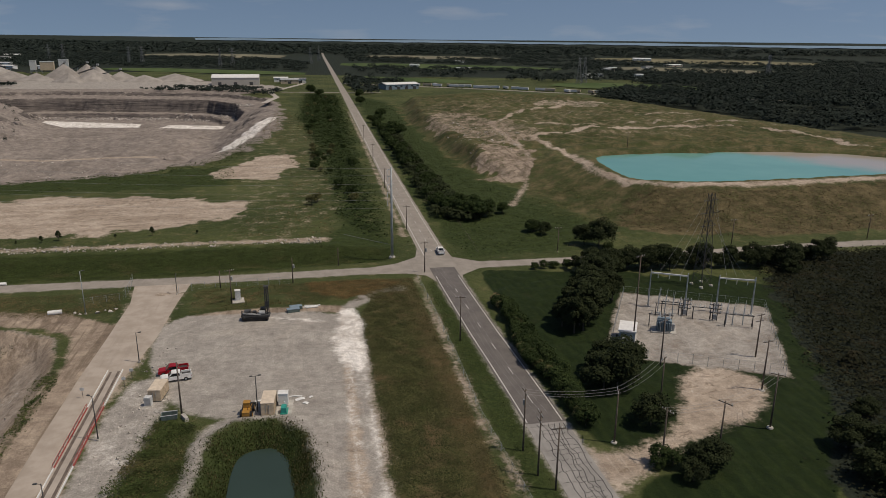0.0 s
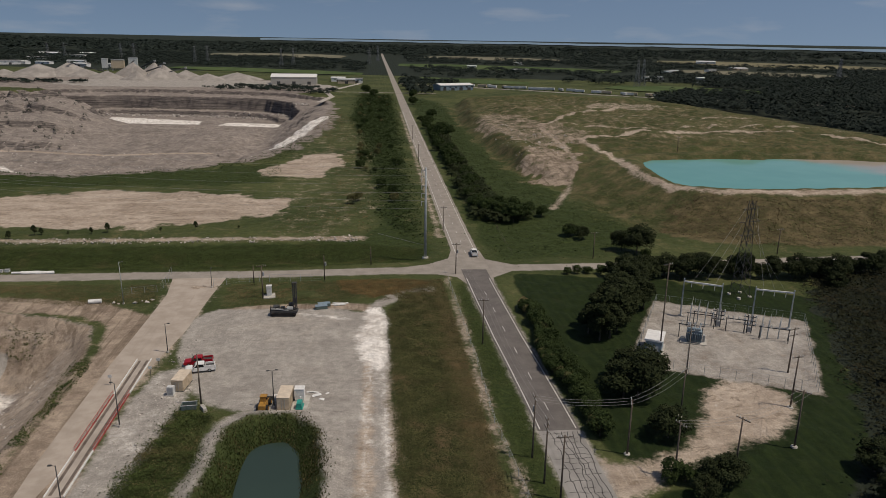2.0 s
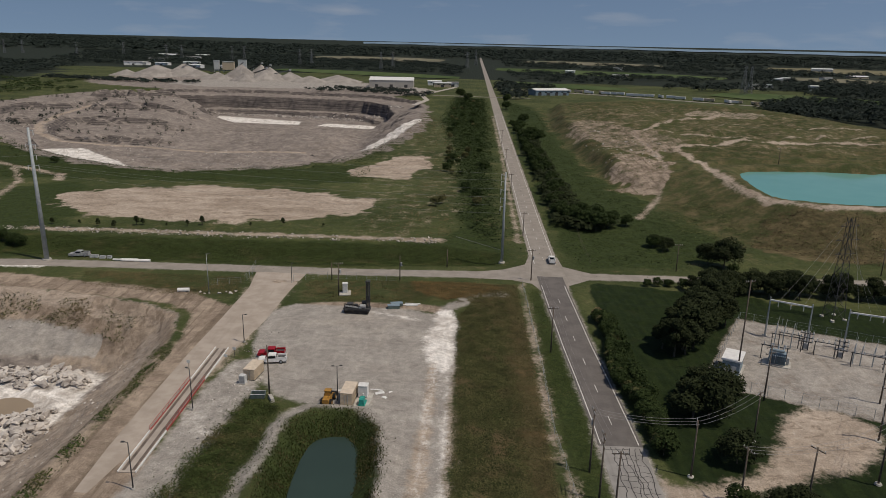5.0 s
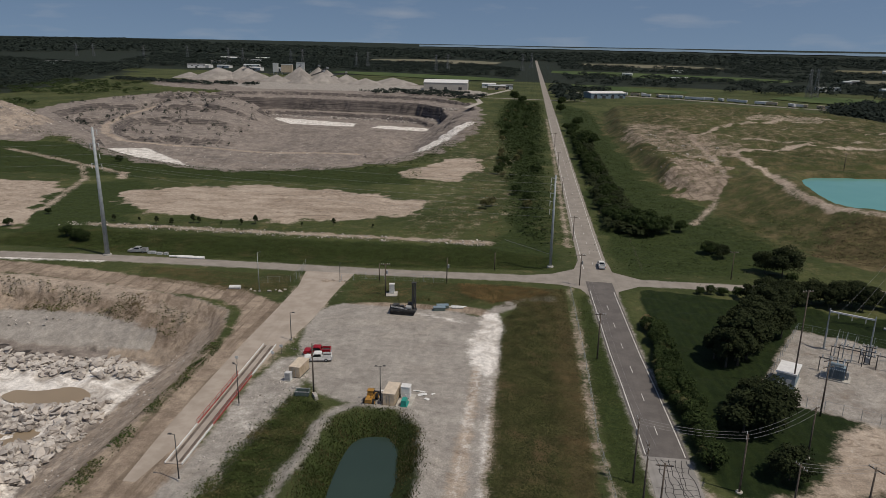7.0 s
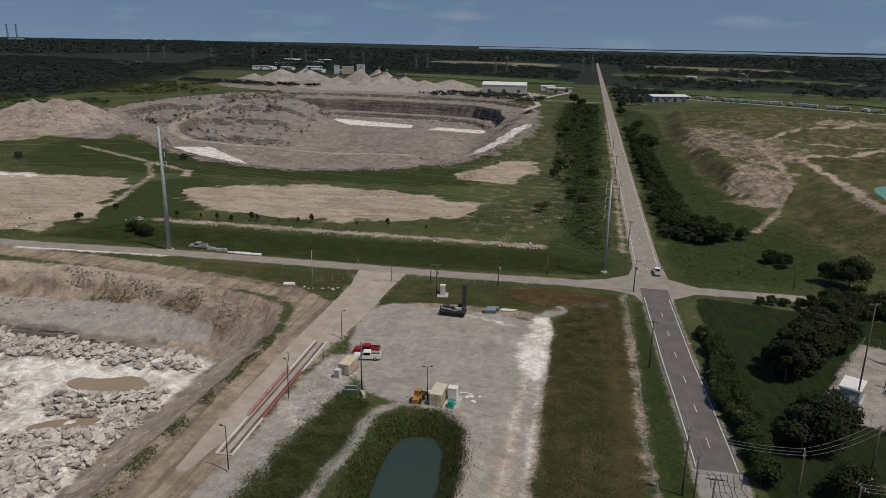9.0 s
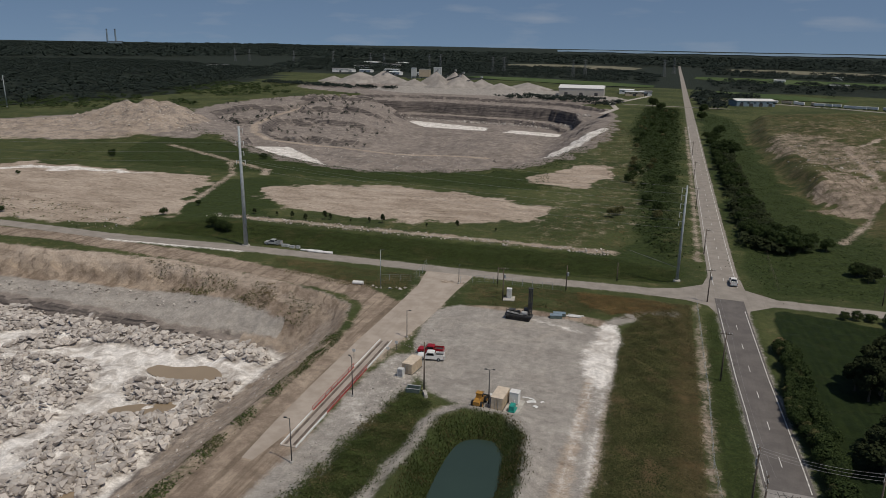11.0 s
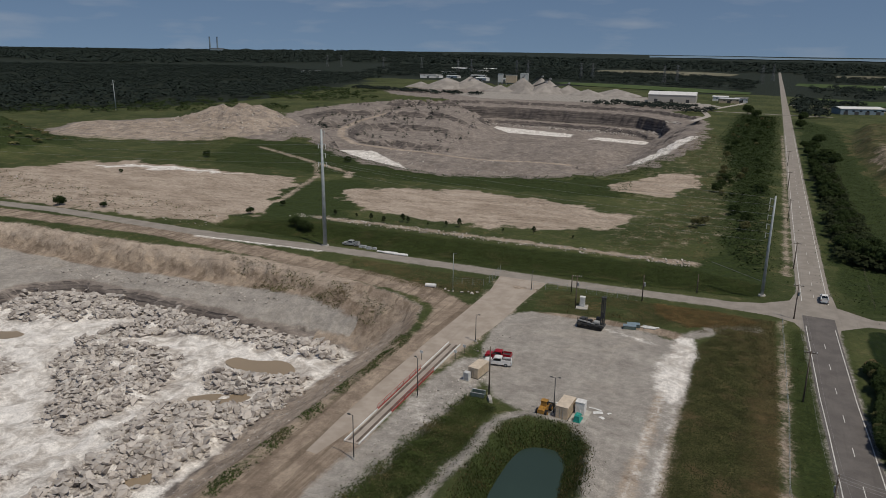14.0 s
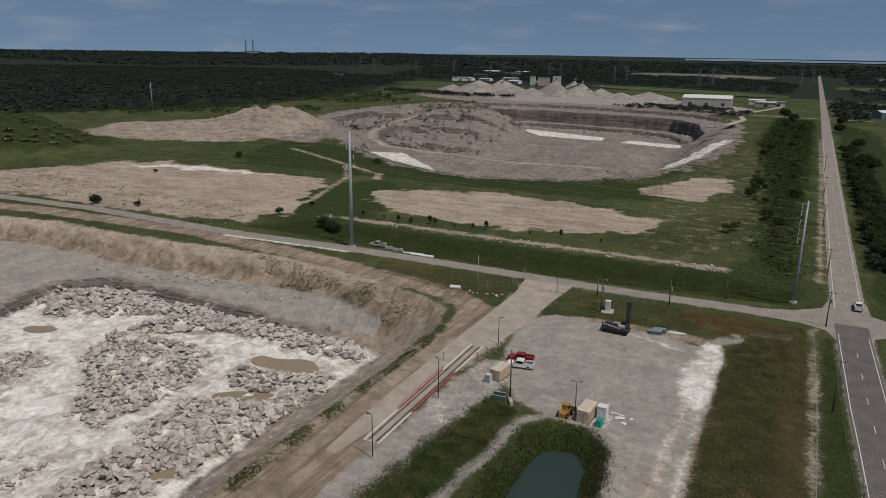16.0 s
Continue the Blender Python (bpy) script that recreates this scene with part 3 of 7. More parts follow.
# ---- roads ----
def ribbon(name, line, half, z, mat, side=0.0):
    """A flat strip along a polyline, with a small edge."""
    p = np.array(line, float)
    fine = [p[0]]
    for a, b in zip(p[:-1], p[1:]):
        count = max(1, int(np.hypot(*(b - a)) / 12))
        fine += [a + (b - a) * (i + 1) / count for i in range(count)]
    p = np.array(fine)
    t = np.gradient(p, axis=0)
    t /= np.hypot(t[:, 0], t[:, 1])[:, None]
    nrm = np.stack([t[:, 1], -t[:, 0]], 1)
    h = np.full(len(p), half) if np.isscalar(half) else np.interp(np.linspace(0, 1, len(p)), np.linspace(0, 1, len(half)), half)
    L, R = p + nrm * (side - h)[:, None], p + nrm * (side + h)[:, None]
    zz = np.maximum(height(p[:, 0], p[:, 1]), 0) + z
    v, f, n = [], [], len(p)
    for q, dz in ((L, -0.3), (L, 0), (R, 0), (R, -0.3)):
        v += [(q[i, 0], q[i, 1], zz[i] + dz) for i in range(n)]
    for s in range(3):
        f += [(s * n + i, s * n + n + i, s * n + n + i + 1, s * n + i + 1) for i in range(n - 1)]
    me = bpy.data.meshes.new(name)
    me.from_pydata(v, [], f)
    me.update()
    me.materials.append(mat)
    return new(name, me)


def asphalt(name, a, b):
    k = Nodes(name, 0.9, 0, 0.2)
    c = k.mix(k.ramp(k.noise(0.25, 5), 0.35, 0.65), a, b)
    c = k.mix(k.ramp(k.noise(6, 4, 0.7), 0.5, 0.8, 0, 0.3), c, (0.3, 0.29, 0.28))
    c = k.mix(k.ramp(k.noise(0.5, 6, 0.7, (1.6, 0.08, 1)), 0.52, 0.7, 0, 0.35), c, (b[0] * 0.6, b[1] * 0.6, b[2] * 0.6))
    k.color(c)
    k.bump(k.noise(9, 3), 0.2, 0.03)
    return k.mat


M_ASPHALT = asphalt("asphalt", (0.118, 0.108, 0.102), (0.152, 0.139, 0.13))
M_PALE = asphalt("pale_asphalt", (0.255, 0.23, 0.2), (0.315, 0.285, 0.25))
M_OLD = asphalt("old_concrete", (0.25, 0.24, 0.225), (0.32, 0.305, 0.285))
M_WHITE_LINE = plain("line_paint", (0.66, 0.65, 0.62), 0.8, 0, 2.0, 0.3, (0.25, 0.24, 0.23), 0.7)
road_main = tagged(ribbon("road_main", [(8.1, -86)] + MAIN[3:7] + [(5.8, 4)], 3.75, 0.05, M_ASPHALT), "dark two-lane asphalt road with white lines", "road", kind="structure")
road_north = tagged(ribbon("road_north", [(5.8, 4)] + MAIN[7:], [4.3, 4.1, 4.0, 4.0, 4.0, 4.0, 4.5, 6.0], 0.045, M_PALE), "paler worn asphalt road running to the horizon", "road", kind="structure")
road_south = tagged(ribbon("road_south", MAIN[:2] + [(8.1, -86)], 3.7, 0.045, M_OLD), "old cracked pale pavement", "road", kind="structure")
road_west = tagged(ribbon("road_west", WEST, 2.75, 0.04, M_PALE), "pale narrow side road", "road", kind="structure")
road_east = tagged(ribbon("road_east", EAST, 2.75, 0.038, M_PALE), "pale narrow side road", "road", kind="structure")


def flat(name, points, z, mat):
    me = bpy.data.meshes.new(name)
    me.from_pydata([(x, y, z) for x, y in points], [], [tuple(range(len(points)))])
    me.update()
    me.materials.append(mat)
    return new(name, me)


# ---- water ----
def water(name, color, rough=0.08):
    k = Nodes(name, rough, 0, 0.5)
    k.color(k.mix(k.ramp(k.noise(0.03, 4), 0.35, 0.65), color, tuple(v * 0.85 for v in color)))
    k.bump(k.noise(1.2, 3), 0.05, 0.05)
    return k.mat


def lagoon_water():
    k = Nodes("lagoon_water", 0.15, 0, 0.4)
    s = k.n.new("ShaderNodeSeparateXYZ")
    k.l.new(k.geo.outputs["Position"], s.inputs[0])
    east = k.math("ADD", k.math("MULTIPLY", s.outputs["X"], 0.012), k.math("MULTIPLY", s.outputs["Y"], 0.009))
    silt = k.ramp(k.math("ADD", east, k.math("MULTIPLY", k.noise(0.03, 3), 0.5)), 3.55, 3.9)
    c = k.mix(k.ramp(k.noise(0.012, 4), 0.35, 0.65), (0.12, 0.33, 0.29), (0.16, 0.385, 0.335))
    k.color(k.mix(silt, c, (0.4, 0.36, 0.31)))
    k.bump(k.noise(0.8, 3), 0.05, 0.05)
    return k.mat


lagoon = tagged(flat("lagoon", LAGOON, 8.7, lagoon_water()), "turquoise settling lagoon with pale silt", "water", kind="structure")
pond = tagged(flat("pond", POND, -2.2, water("pond_water", (0.035, 0.058, 0.044), 0.2)), "murky green pond", "water", kind="structure")


# ---- distant lake under the skyline ----
k = Nodes("lake_water", 0.35, 0, 0.15)
k.color((0.19, 0.27, 0.33))
lv, lf = [], []
for i in range(61):
    a = radians(-8.5 + 52 * i / 60)
    for r in (4230 + 45 * math.sin(i * 1.7) + 30 * math.sin(i * 0.6), 4620 + 60 * math.sin(i * 0.37)):
        x, y = r * math.sin(a), -190 + r * math.cos(a)
        lv.append((x, y, float(height(np.array([x]), np.array([y]))[0]) + 3))
    if i:
        lf.append((2 * i - 2, 2 * i, 2 * i + 1, 2 * i - 1))
lake_mesh = bpy.data.meshes.new("lake")
lake_mesh.from_pydata(lv, [], lf)
lake_mesh.materials.append(k.mat)
tagged(new("lake", lake_mesh), "pale blue lake along the skyline", "water", kind="structure")

apron = tagged(flat("road_crossing", [(-24, 2.6), (-7.4, 9.0), (-0.6, 15), (1.2, 24), (10.3, 24), (10.8, 14.2), (18.7, 8.6), (30, 8.2), (30, 4.4), (17, 2.4), (10.5, -3.5), (9.7, -9), (2.3, -9), (0, -3), (-5.4, -0.6), (-18, -0.2)], 0.034, M_PALE), "pale flared asphalt at the road crossing", "road", kind="structure")


# ---- mesh helpers ----
class Shape:
    """Collects boxes, tubes and prisms into one mesh."""

    def __init__(self):
        self.v, self.f = [], []

    def add(self, verts, faces):
        o = len(self.v)
        self.v += [tuple(p) for p in verts]
        self.f += [tuple(i + o for i in f) for f in faces]
        return self

    def box(self, x, y, z, sx, sy, sz, turn=0.0, taper=1.0):
        """A box centred at x, y and standing on z."""
        c, s = math.cos(radians(turn)), math.sin(radians(turn))
        v = []
        for k, t in ((0, 1.0), (sz, taper)):
            for dx, dy in ((-1, -1), (1, -1), (1, 1), (-1, 1)):
                px, py = dx * sx / 2 * t, dy * sy / 2 * t
                v.append((x + px * c - py * s, y + px * s + py * c, z + k))
        return self.add(v, [(3, 2, 1, 0), (4, 5, 6, 7), (0, 1, 5, 4), (1, 2, 6, 5), (2, 3, 7, 6), (3, 0, 4, 7)])

    def tube(self, a, b, r0, r1=None, n=8, caps=True):
        a, b = Vector(a), Vector(b)
        r1 = r0 if r1 is None else r1
        d = (b - a).normalized()
        u = d.orthogonal().normalized()
        w = d.cross(u)
        v = []
        for p, r in ((a, r0), (b, r1)):
            v += [p + (u * math.cos(6.28319 * i / n) + w * math.sin(6.28319 * i / n)) * r for i in range(n)]
        f = [(i, (i + 1) % n, n + (i + 1) % n, n + i) for i in range(n)]
        if caps:
            f += [tuple(range(n))[::-1], tuple(range(n, 2 * n))]
        return self.add(v, f)

    def prism(self, profile, x0, x1, inset=0.0):
        """A profile of (y, z) points run along x; inset narrows the upper points."""
        n, zs = len(profile), [p[1] for p in profile]
        lo, hi = min(zs), max(zs)
        v = []
        for x, sgn in ((x0, 1), (x1, -1)):
            v += [(x + sgn * inset * (z - lo) / (hi - lo), y, z) for y, z in profile]
        f = [(i, (i + 1) % n, n + (i + 1) % n, n + i) for i in range(n)]
        return self.add(v, f + [tuple(range(n))[::-1], tuple(range(n, 2 * n))])

    def mesh(self, name, mat, smooth=False):
        me = bpy.data.meshes.new(name)
        me.from_pydata(self.v, [], self.f)
        bm = bmesh.new()
        bm.from_mesh(me)
        bmesh.ops.recalc_face_normals(bm, faces=bm.faces)
        bm.to_mesh(me)
        bm.free()
        if smooth:
            for p in me.polygons:
                p.use_smooth = True
        me.materials.append(mat)
        return me


def part(name, shape, mat, parent, label="", smooth=False):
    ob = new(name, shape.mesh(name, mat, smooth))
    ob.parent = parent
    if label:
        tagged(ob, label)
    return ob


def thing(name, x, y, z=0.0, turn=0.0, label="", category="", group="", kind=""):
    ob = new(name)
    ob.empty_display_size = 0.3
    ob.matrix_basis = pose(x, y, z, 0, 0, turn)
    return tagged(ob, label, category, group, kind)


def zat(x, y):
    return float(height(np.array([x]), np.array([y]))[0])


# ---- foliage ----
def leaf_material(name, dark, light, dry=None):
    k = Nodes(name, 0.85, 0, 0.08)
    c = k.mix(k.geo.outputs["Random Per Island"], dark, light)
    c = k.mix(k.ramp(k.noise(0.25, 4), 0.35, 0.7, 0, 0.55), c, tuple(v * 0.5 for v in dark))
    if dry:
        c = k.mix(k.ramp(k.noise(0.1, 5, 0.65), 0.5, 0.68, 0, 0.8), c, dry)
    k.color(c)
    return k.mat


M_LEAF = leaf_material("leaves", (0.02, 0.034, 0.011), (0.052, 0.074, 0.025))
M_LEAF_DARK = leaf_material("dark_leaves", (0.02, 0.028, 0.012), (0.04, 0.05, 0.021))
M_SHRUB = leaf_material("shrub_leaves", (0.055, 0.06, 0.023), (0.15, 0.145, 0.065), (0.17, 0.125, 0.072))
M_WEED = leaf_material("weed_leaves", (0.07, 0.066, 0.028), (0.165, 0.142, 0.07), (0.18, 0.128, 0.068))
M_GREEN_WEED = leaf_material("green_weeds", (0.034, 0.05, 0.014), (0.082, 0.105, 0.036), (0.1, 0.09, 0.04))
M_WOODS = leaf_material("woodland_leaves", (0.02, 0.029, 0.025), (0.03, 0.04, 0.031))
M_THICKET = leaf_material("thicket_leaves", (0.014, 0.016, 0.008), (0.03, 0.032, 0.015), (0.04, 0.034, 0.019))
M_BARK = plain("bark", (0.1, 0.085, 0.065), 0.95, 0, 4, 0.4)
RNG = np.random.RandomState(7)


def leaf_quads(centres, normals, sizes, rng, loose=0.45):
    """Bent leaf sprays: one quad each, at the centres, facing roughly along the normals."""
    n = len(centres)
    nrm = normals + rng.normal(0, loose, (n, 3))
    nrm /= np.linalg.norm(nrm, axis=1)[:, None] + 1e-9
    a = np.cross(nrm, rng.normal(0, 1, (n, 3)))
    a /= np.linalg.norm(a, axis=1)[:, None] + 1e-9
    b = np.cross(nrm, a)
    s = sizes[:, None]
    wob = rng.uniform(0.55, 1.25, (n, 4, 1))
    v = np.stack([centres - a * s * wob[:, 0], centres - b * s * 0.8 * wob[:, 1] - nrm * s * 0.25, centres + a * s * wob[:, 2], centres + b * s * 0.8 * wob[:, 3] - nrm * s * 0.25], 1)
    return v


def quad_mesh(name, v, mat):
    """One mesh of loose quads from an array of shape (n, 4, 3)."""
    n = len(v)
    me = bpy.data.meshes.new(name)
    me.vertices.add(n * 4)
    me.vertices.foreach_set("co", v.astype(np.float32).ravel())
    me.loops.add(n * 4)
    me.loops.foreach_set("vertex_index", np.arange(n * 4, dtype=np.int32))
    me.polygons.add(n)
    me.polygons.foreach_set("loop_start", np.arange(0, n * 4, 4, dtype=np.int32))
    me.update(calc_edges=True)
    me.materials.append(mat)
    return me


def crown_quads(r, h0, h1, count, size, rng, lobes=9, cone=0.0):
    """Leaf sprays over a crown of several lobes between two heights."""
    mid, half = (h0 + h1) / 2, (h1 - h0) / 2
    out_c, out_n = [], []
    seats = []
    for i in range(lobes):
        u = rng.uniform(-0.8, 0.85)
        w = r * 0.68 * math.sqrt(max(0.05, 1 - u * u)) * (1 - cone * (u + 1) / 2)
        a = 6.283 * (i * 0.618 + rng.uniform(-0.1, 0.1))
        seats.append((w * math.cos(a), w * math.sin(a), mid + u * half * 0.72, r * rng.uniform(0.28, 0.48) * (1 - cone * 0.6 * (u + 1) / 2)))
    seats.append((0, 0, h1 - half * 0.5, r * 0.42 * (1 - cone * 0.6)))
    for x, y, z, rr in seats:
        k = max(6, int(count / len(seats)))
        d = rng.normal(0, 1, (k, 3))
        d /= np.linalg.norm(d, axis=1)[:, None]
        d[:, 2] = np.where(d[:, 2] < -0.5, -d[:, 2], d[:, 2])
        reach = rr * rng.uniform(0.72, 1.1, (k, 1))
        out_c.append(np.array([x, y, z]) + d * reach * np.array([1, 1, 0.85]))
        out_n.append(d * 0.75 + np.array([0, 0, 0.45]))
    c, n = np.concatenate(out_c), np.concatenate(out_n)
    return leaf_quads(c, n, size * rng.uniform(0.6, 1.3, len(c)), rng)


def make_tree(name, r, h, count, size, mat, seed, label, cone=0.0, trunk=0.16):
    """A tree at the origin: tapered trunk with limbs, and a crown."""
    rng = np.random.RandomState(seed)
    ob = thing(name, 0, 0, 0, 0, label, "tree" if h > 3.5 else "shrub", "trees and shrubs by the roads")
    base = h * 0.12
    s = Shape().tube((0, 0, -0.3), (0, 0, h * 0.55), trunk * h / 8 + 0.03, 0.06 * h / 8 + 0.02, 7)
    for i in range(5):
        a = i * 2.4
        s.tube((0, 0, h * (0.2 + 0.06 * i)), (r * 0.5 * math.cos(a), r * 0.5 * math.sin(a), h * (0.4 + 0.07 * i)), 0.07 * h / 8 + 0.015, 0.02, 5)
    part("trunk", s, M_BARK, ob)
    me = quad_mesh("crown", crown_quads(r, base, h, count, size, rng, 22, cone), mat)
    crown = new("crown", me)
    crown.parent = ob
    return ob


TREES = {
    "broad": make_tree("tree", 4.6, 9.0, 5200, 0.27, M_LEAF_DARK, 1, "dark green broadleaf tree with a dense crown"),
    "tall": make_tree("tree", 3.6, 10.0, 4600, 0.26, M_LEAF_DARK, 2, "tall dark evergreen tree", 0.5),
    "round": make_tree("tree", 3.6, 5.6, 3600, 0.22, M_LEAF_DARK, 3, "low rounded dark green tree on the lawn"),
    "light": make_tree("tree", 3.8, 7.0, 4000, 0.27, M_LEAF, 4, "green broadleaf tree beside the road"),
    "bush": make_tree("shrub", 1.9, 2.9, 1600, 0.17, M_LEAF, 5, "green leafy shrub beside the road"),
    "thin": make_tree("shrub", 1.3, 2.4, 800, 0.17, M_SHRUB, 6, "small olive shrub in the scrub"),
    "spruce": make_tree("tree", 1.5, 4.2, 1000, 0.18, M_LEAF_DARK, 8, "small dark conifer on open ground", 0.75),
}
used = set()


def plant(kind, x, y, scale=1.0):
    src = TREES[kind]
    m = pose(x, y, zat(x, y), 0, 0, RNG.uniform(0, 360)) @ Matrix.Diagonal((scale, scale * RNG.uniform(0.9, 1.1), scale * RNG.uniform(0.9, 1.12), 1))
    if kind not in used:
        used.add(kind)
        src.matrix_basis = m
        return src
    made = copy_thing(src, pose(0, 0, 0))
    made.matrix_basis = m
    return made


# trees round the substation
for x, y, s in [(27, -45, 0.85), (30, -41, 1.0), (33, -37, 1.0), (36, -32, 1.0), (38, -27, 0.95), (41.5, -22, 0.95), (44, -16, 0.9), (47, -11, 0.9), (51, -8, 0.8), (42, -27, 0.8)]:
    plant("tall", x + 0.5, y - 3.0, s * 1.22)
    plant("tall", x + 3.3, y - 1.6, s * 1.1)
    plant("tall", x - 1.2, y + 0.4, s * 1.0)
for x, y, s in [(23.5, -75, 1.0), (28.5, -71.5, 1.0), (26, -69, 0.9), (26.5, -74.5, 1.1)]:
    plant("broad", x, y, s)
for x, y, s in [(26.5, -89, 1.0), (28.8, -103.2, 0.85), (31, -102, 0.75), (25.2, -106, 0.6)]:
    plant("round", x, y, s)
for x, y, s in [(56, -101, 0.7), (60, -106, 0.8), (53, -110, 0.65), (67, -92, 0.5), (58, -113, 0.8)]:
    plant("broad", x, y, s)
for x, y, s in [(57, -4, 0.8), (62, -2, 0.9), (67, -3, 1.0), (72, -1, 0.9), (78, -2, 0.8), (62, 21, 1.4), (58, 24, 1.0), (49, 38, 0.55), (46, 42, 0.6), (86, 0, 0.8), (96, -2, 0.75), (103, -6, 0.8), (111, -8, 0.95), (108, -14, 0.7), (122, 2, 0.7), (135, 5, 0.8)]:
    plant("broad", x, y, s * 0.85)
for x, y, s in [(33, -0.5, 0.7), (36, 0.2, 0.8), (39.5, 0, 0.7), (43, -0.6, 0.85), (46.5, -0.8, 0.75), (50, -1.3, 0.8), (39, 1.2, 0.6), (22.5, -100.5, 1.0), (24, -101.6, 0.9), (21.2, -102, 0.7)]:
    plant("bush", x, y, s)
for i in range(26):
    plant("tall" if i % 3 == 0 else "broad", 44 + 3.4 * i + RNG.uniform(-1.2, 1.2), -4.5 + 0.06 * i + RNG.uniform(-1.8, 2.6), RNG.uniform(0.5, 0.8))
# hedge beside the main road
for i in range(44):
    t = i / 43
    plant("bush" if i % 3 else "thin", 13.9 + 1.2 * math.sin(t * 9) + RNG.uniform(-0.7, 0.7), -27 - 61 * t, RNG.uniform(0.75, 1.2))
for i in range(18):
    plant("bush", 15.6 + RNG.uniform(-0.8, 0.8), -30 - 56 * i / 17, RNG.uniform(0.8, 1.3))
# east side of the northern road
for x, y, s in [(24, 66, 1), (29, 61, 1.1), (34, 66, 0.9), (20, 72, 0.9), (31, 74, 1.0), (37, 73, 0.8), (18, 80, 0.8), (42, 70, 0.6), (26, 79, 0.9)]:
    plant("light", x, y, s)
for i in range(46):
    y = 84 + i * 7.0
    plant("light", 19.5 + RNG.uniform(-3, 4.5), y + RNG.uniform(-3, 3), RNG.uniform(0.5, 0.95))
for x, y, s in [(26, 305, 1.4), (30, 300, 1.2), (45, 41.5, 0.65), (48, 44, 0.5), (28, 420, 1.2), (20, 560, 1.2), (25, 640, 1.3), (-20, 660, 1.3), (-30, 700, 1.5)]:
    plant("light", x, y, s)
plant("spruce", 46.8, 35.5, 1.0)
plant("bush", 63, 16, 0.9)
# small conifers and shrubs along the broken wall and over the western land
for x, y, s in [(-161, 37, 0.7), (-145, 37, 0.8), (-139, 36, 0.8), (-133, 40, 0.9), (-131, 40.5, 0.7), (-116, 42, 0.6), (-111.5, 44, 0.85), (-84, 48, 0.75), (-152, 38, 0.5), (-123, 41, 0.4), (-95, 46, 0.4), (-70, 50, 0.4)]:
    plant("spruce", x, y, s)
for x, y, s in [(-160, 14, 1.3), (-164, 15, 1.2), (-157, 13, 1.1), (-190, 22, 0.9), (-188, 40, 0.7), (-262, -4, 1.4), (-262, -3, 1.0), (-245, 2, 0.8), (-300, 60, 0.6), (-225, 150, 1.2), (-300, 120, 1.3)]:
    plant("bush", x, y, s)
for i in range(40):
    x, y = RNG.uniform(-34, -6), RNG.uniform(60, 640)
    plant("thin" if i % 2 else "bush", x, y, RNG.uniform(0.9, 1.7))


# ---- scattered growth, too many to count ----
def scatter(points, half_x, half_y, count, seed, power=1.0):
    """Random places inside a polygon."""
    rng = np.random.RandomState(seed)
    p = np.array(points, float)
    lo, hi = p.min(0), p.max(0)
    xs, ys = [], []
    got = 0
    while got < count:
        x, y = rng.uniform(lo[0], hi[0], count * 2), rng.uniform(lo[1], hi[1], count * 2)
        ok = area(x, y, points, 2.0) < 0
        xs.append(x[ok])
        ys.append(y[ok])
        got += ok.sum()
    return np.concatenate(xs)[:count], np.concatenate(ys)[:count], rng


def blade_quads(centres, sizes, rng):
    """Upright narrow blades and stems."""
    n = len(centres)
    a = np.stack([rng.normal(0, 0.35, n), rng.normal(0, 0.35, n), np.ones(n)], 1)
    a /= np.linalg.norm(a, axis=1)[:, None]
    t = rng.uniform(0, 6.283, n)
    b = np.stack([np.cos(t), np.sin(t), np.zeros(n)], 1) * 0.42
    s, w = sizes[:, None], rng.uniform(0.6, 1.3, (n, 4, 1))
    return np.stack([centres - a * s * w[:, 0], centres - b * s * w[:, 1], centres + a * s * 1.2 * w[:, 2], centres + b * s * w[:, 3]], 1)


def weeds(name, points, count, size, tall, mat, seed, label, patchy=0.0, fray=0.4, blades=False):
    x, y, rng = scatter(points, 0, 0, count, seed)
    x, y = x + rng.normal(0, fray, len(x)), y + rng.normal(0, fray, len(x))
    if patchy:
        keep = waves(x, y, 14, seed) + rng.uniform(-0.6, 0.6, len(x)) > patchy - 1
        x, y = x[keep], y[keep]
    z = height(x, y)
    lift = rng.uniform(0.1 if tall < 1.5 else 0.6, 1.0, len(x)) * tall * (0.65 + 0.35 * waves(x, y, 6, seed + 1))
    n = rng.normal(0, 1, (len(x), 3)) * np.array([0.5, 0.5, 0.3]) + np.array([0, 0, 1.6])
    n /= np.linalg.norm(n, axis=1)[:, None]
    q = leaf_quads(np.stack([x, y, z + lift], 1), n, size * rng.uniform(0.5, 1.35, len(x)), rng, 0.25)
    if blades:
        q = blade_quads(np.stack([x, y, z + lift * 0.6], 1), size * rng.uniform(0.8, 1.8, len(x)), rng)
    return tagged(new(name, quad_mesh(name, q, mat)), label, "weeds", kind="stuff")


weeds("weed_band", [(-20.3, -125), (-20.2, -30), (-15, -15), (-8, -18), (-8, -125)], 90000, 0.12, 0.75, M_SHRUB, 21, "dense tall weeds and low scrub")
weeds("dry_weeds", [(-9, -125), (-9, -26), (-18, -20), (-20, -6), (-4.5, -5), (-4.2, -125)], 44200, 0.13, 0.4, M_WEED, 22, "dry brownish grass and weeds")
weeds("reeds", BASIN, 28500, 0.13, 0.8, M_GREEN_WEED, 23, "green reeds round the pond", 0.75, 0.8, blades=True)
weeds("bank_weeds", [(-58, -77), (-52.6, -79), (-52.8, -95), (-55.5, -118), (-63, -118), (-61, -96)], 34000, 0.14, 1.0, M_GREEN_WEED, 24, "lush green weeds on the bank", 0.7, 1.2)
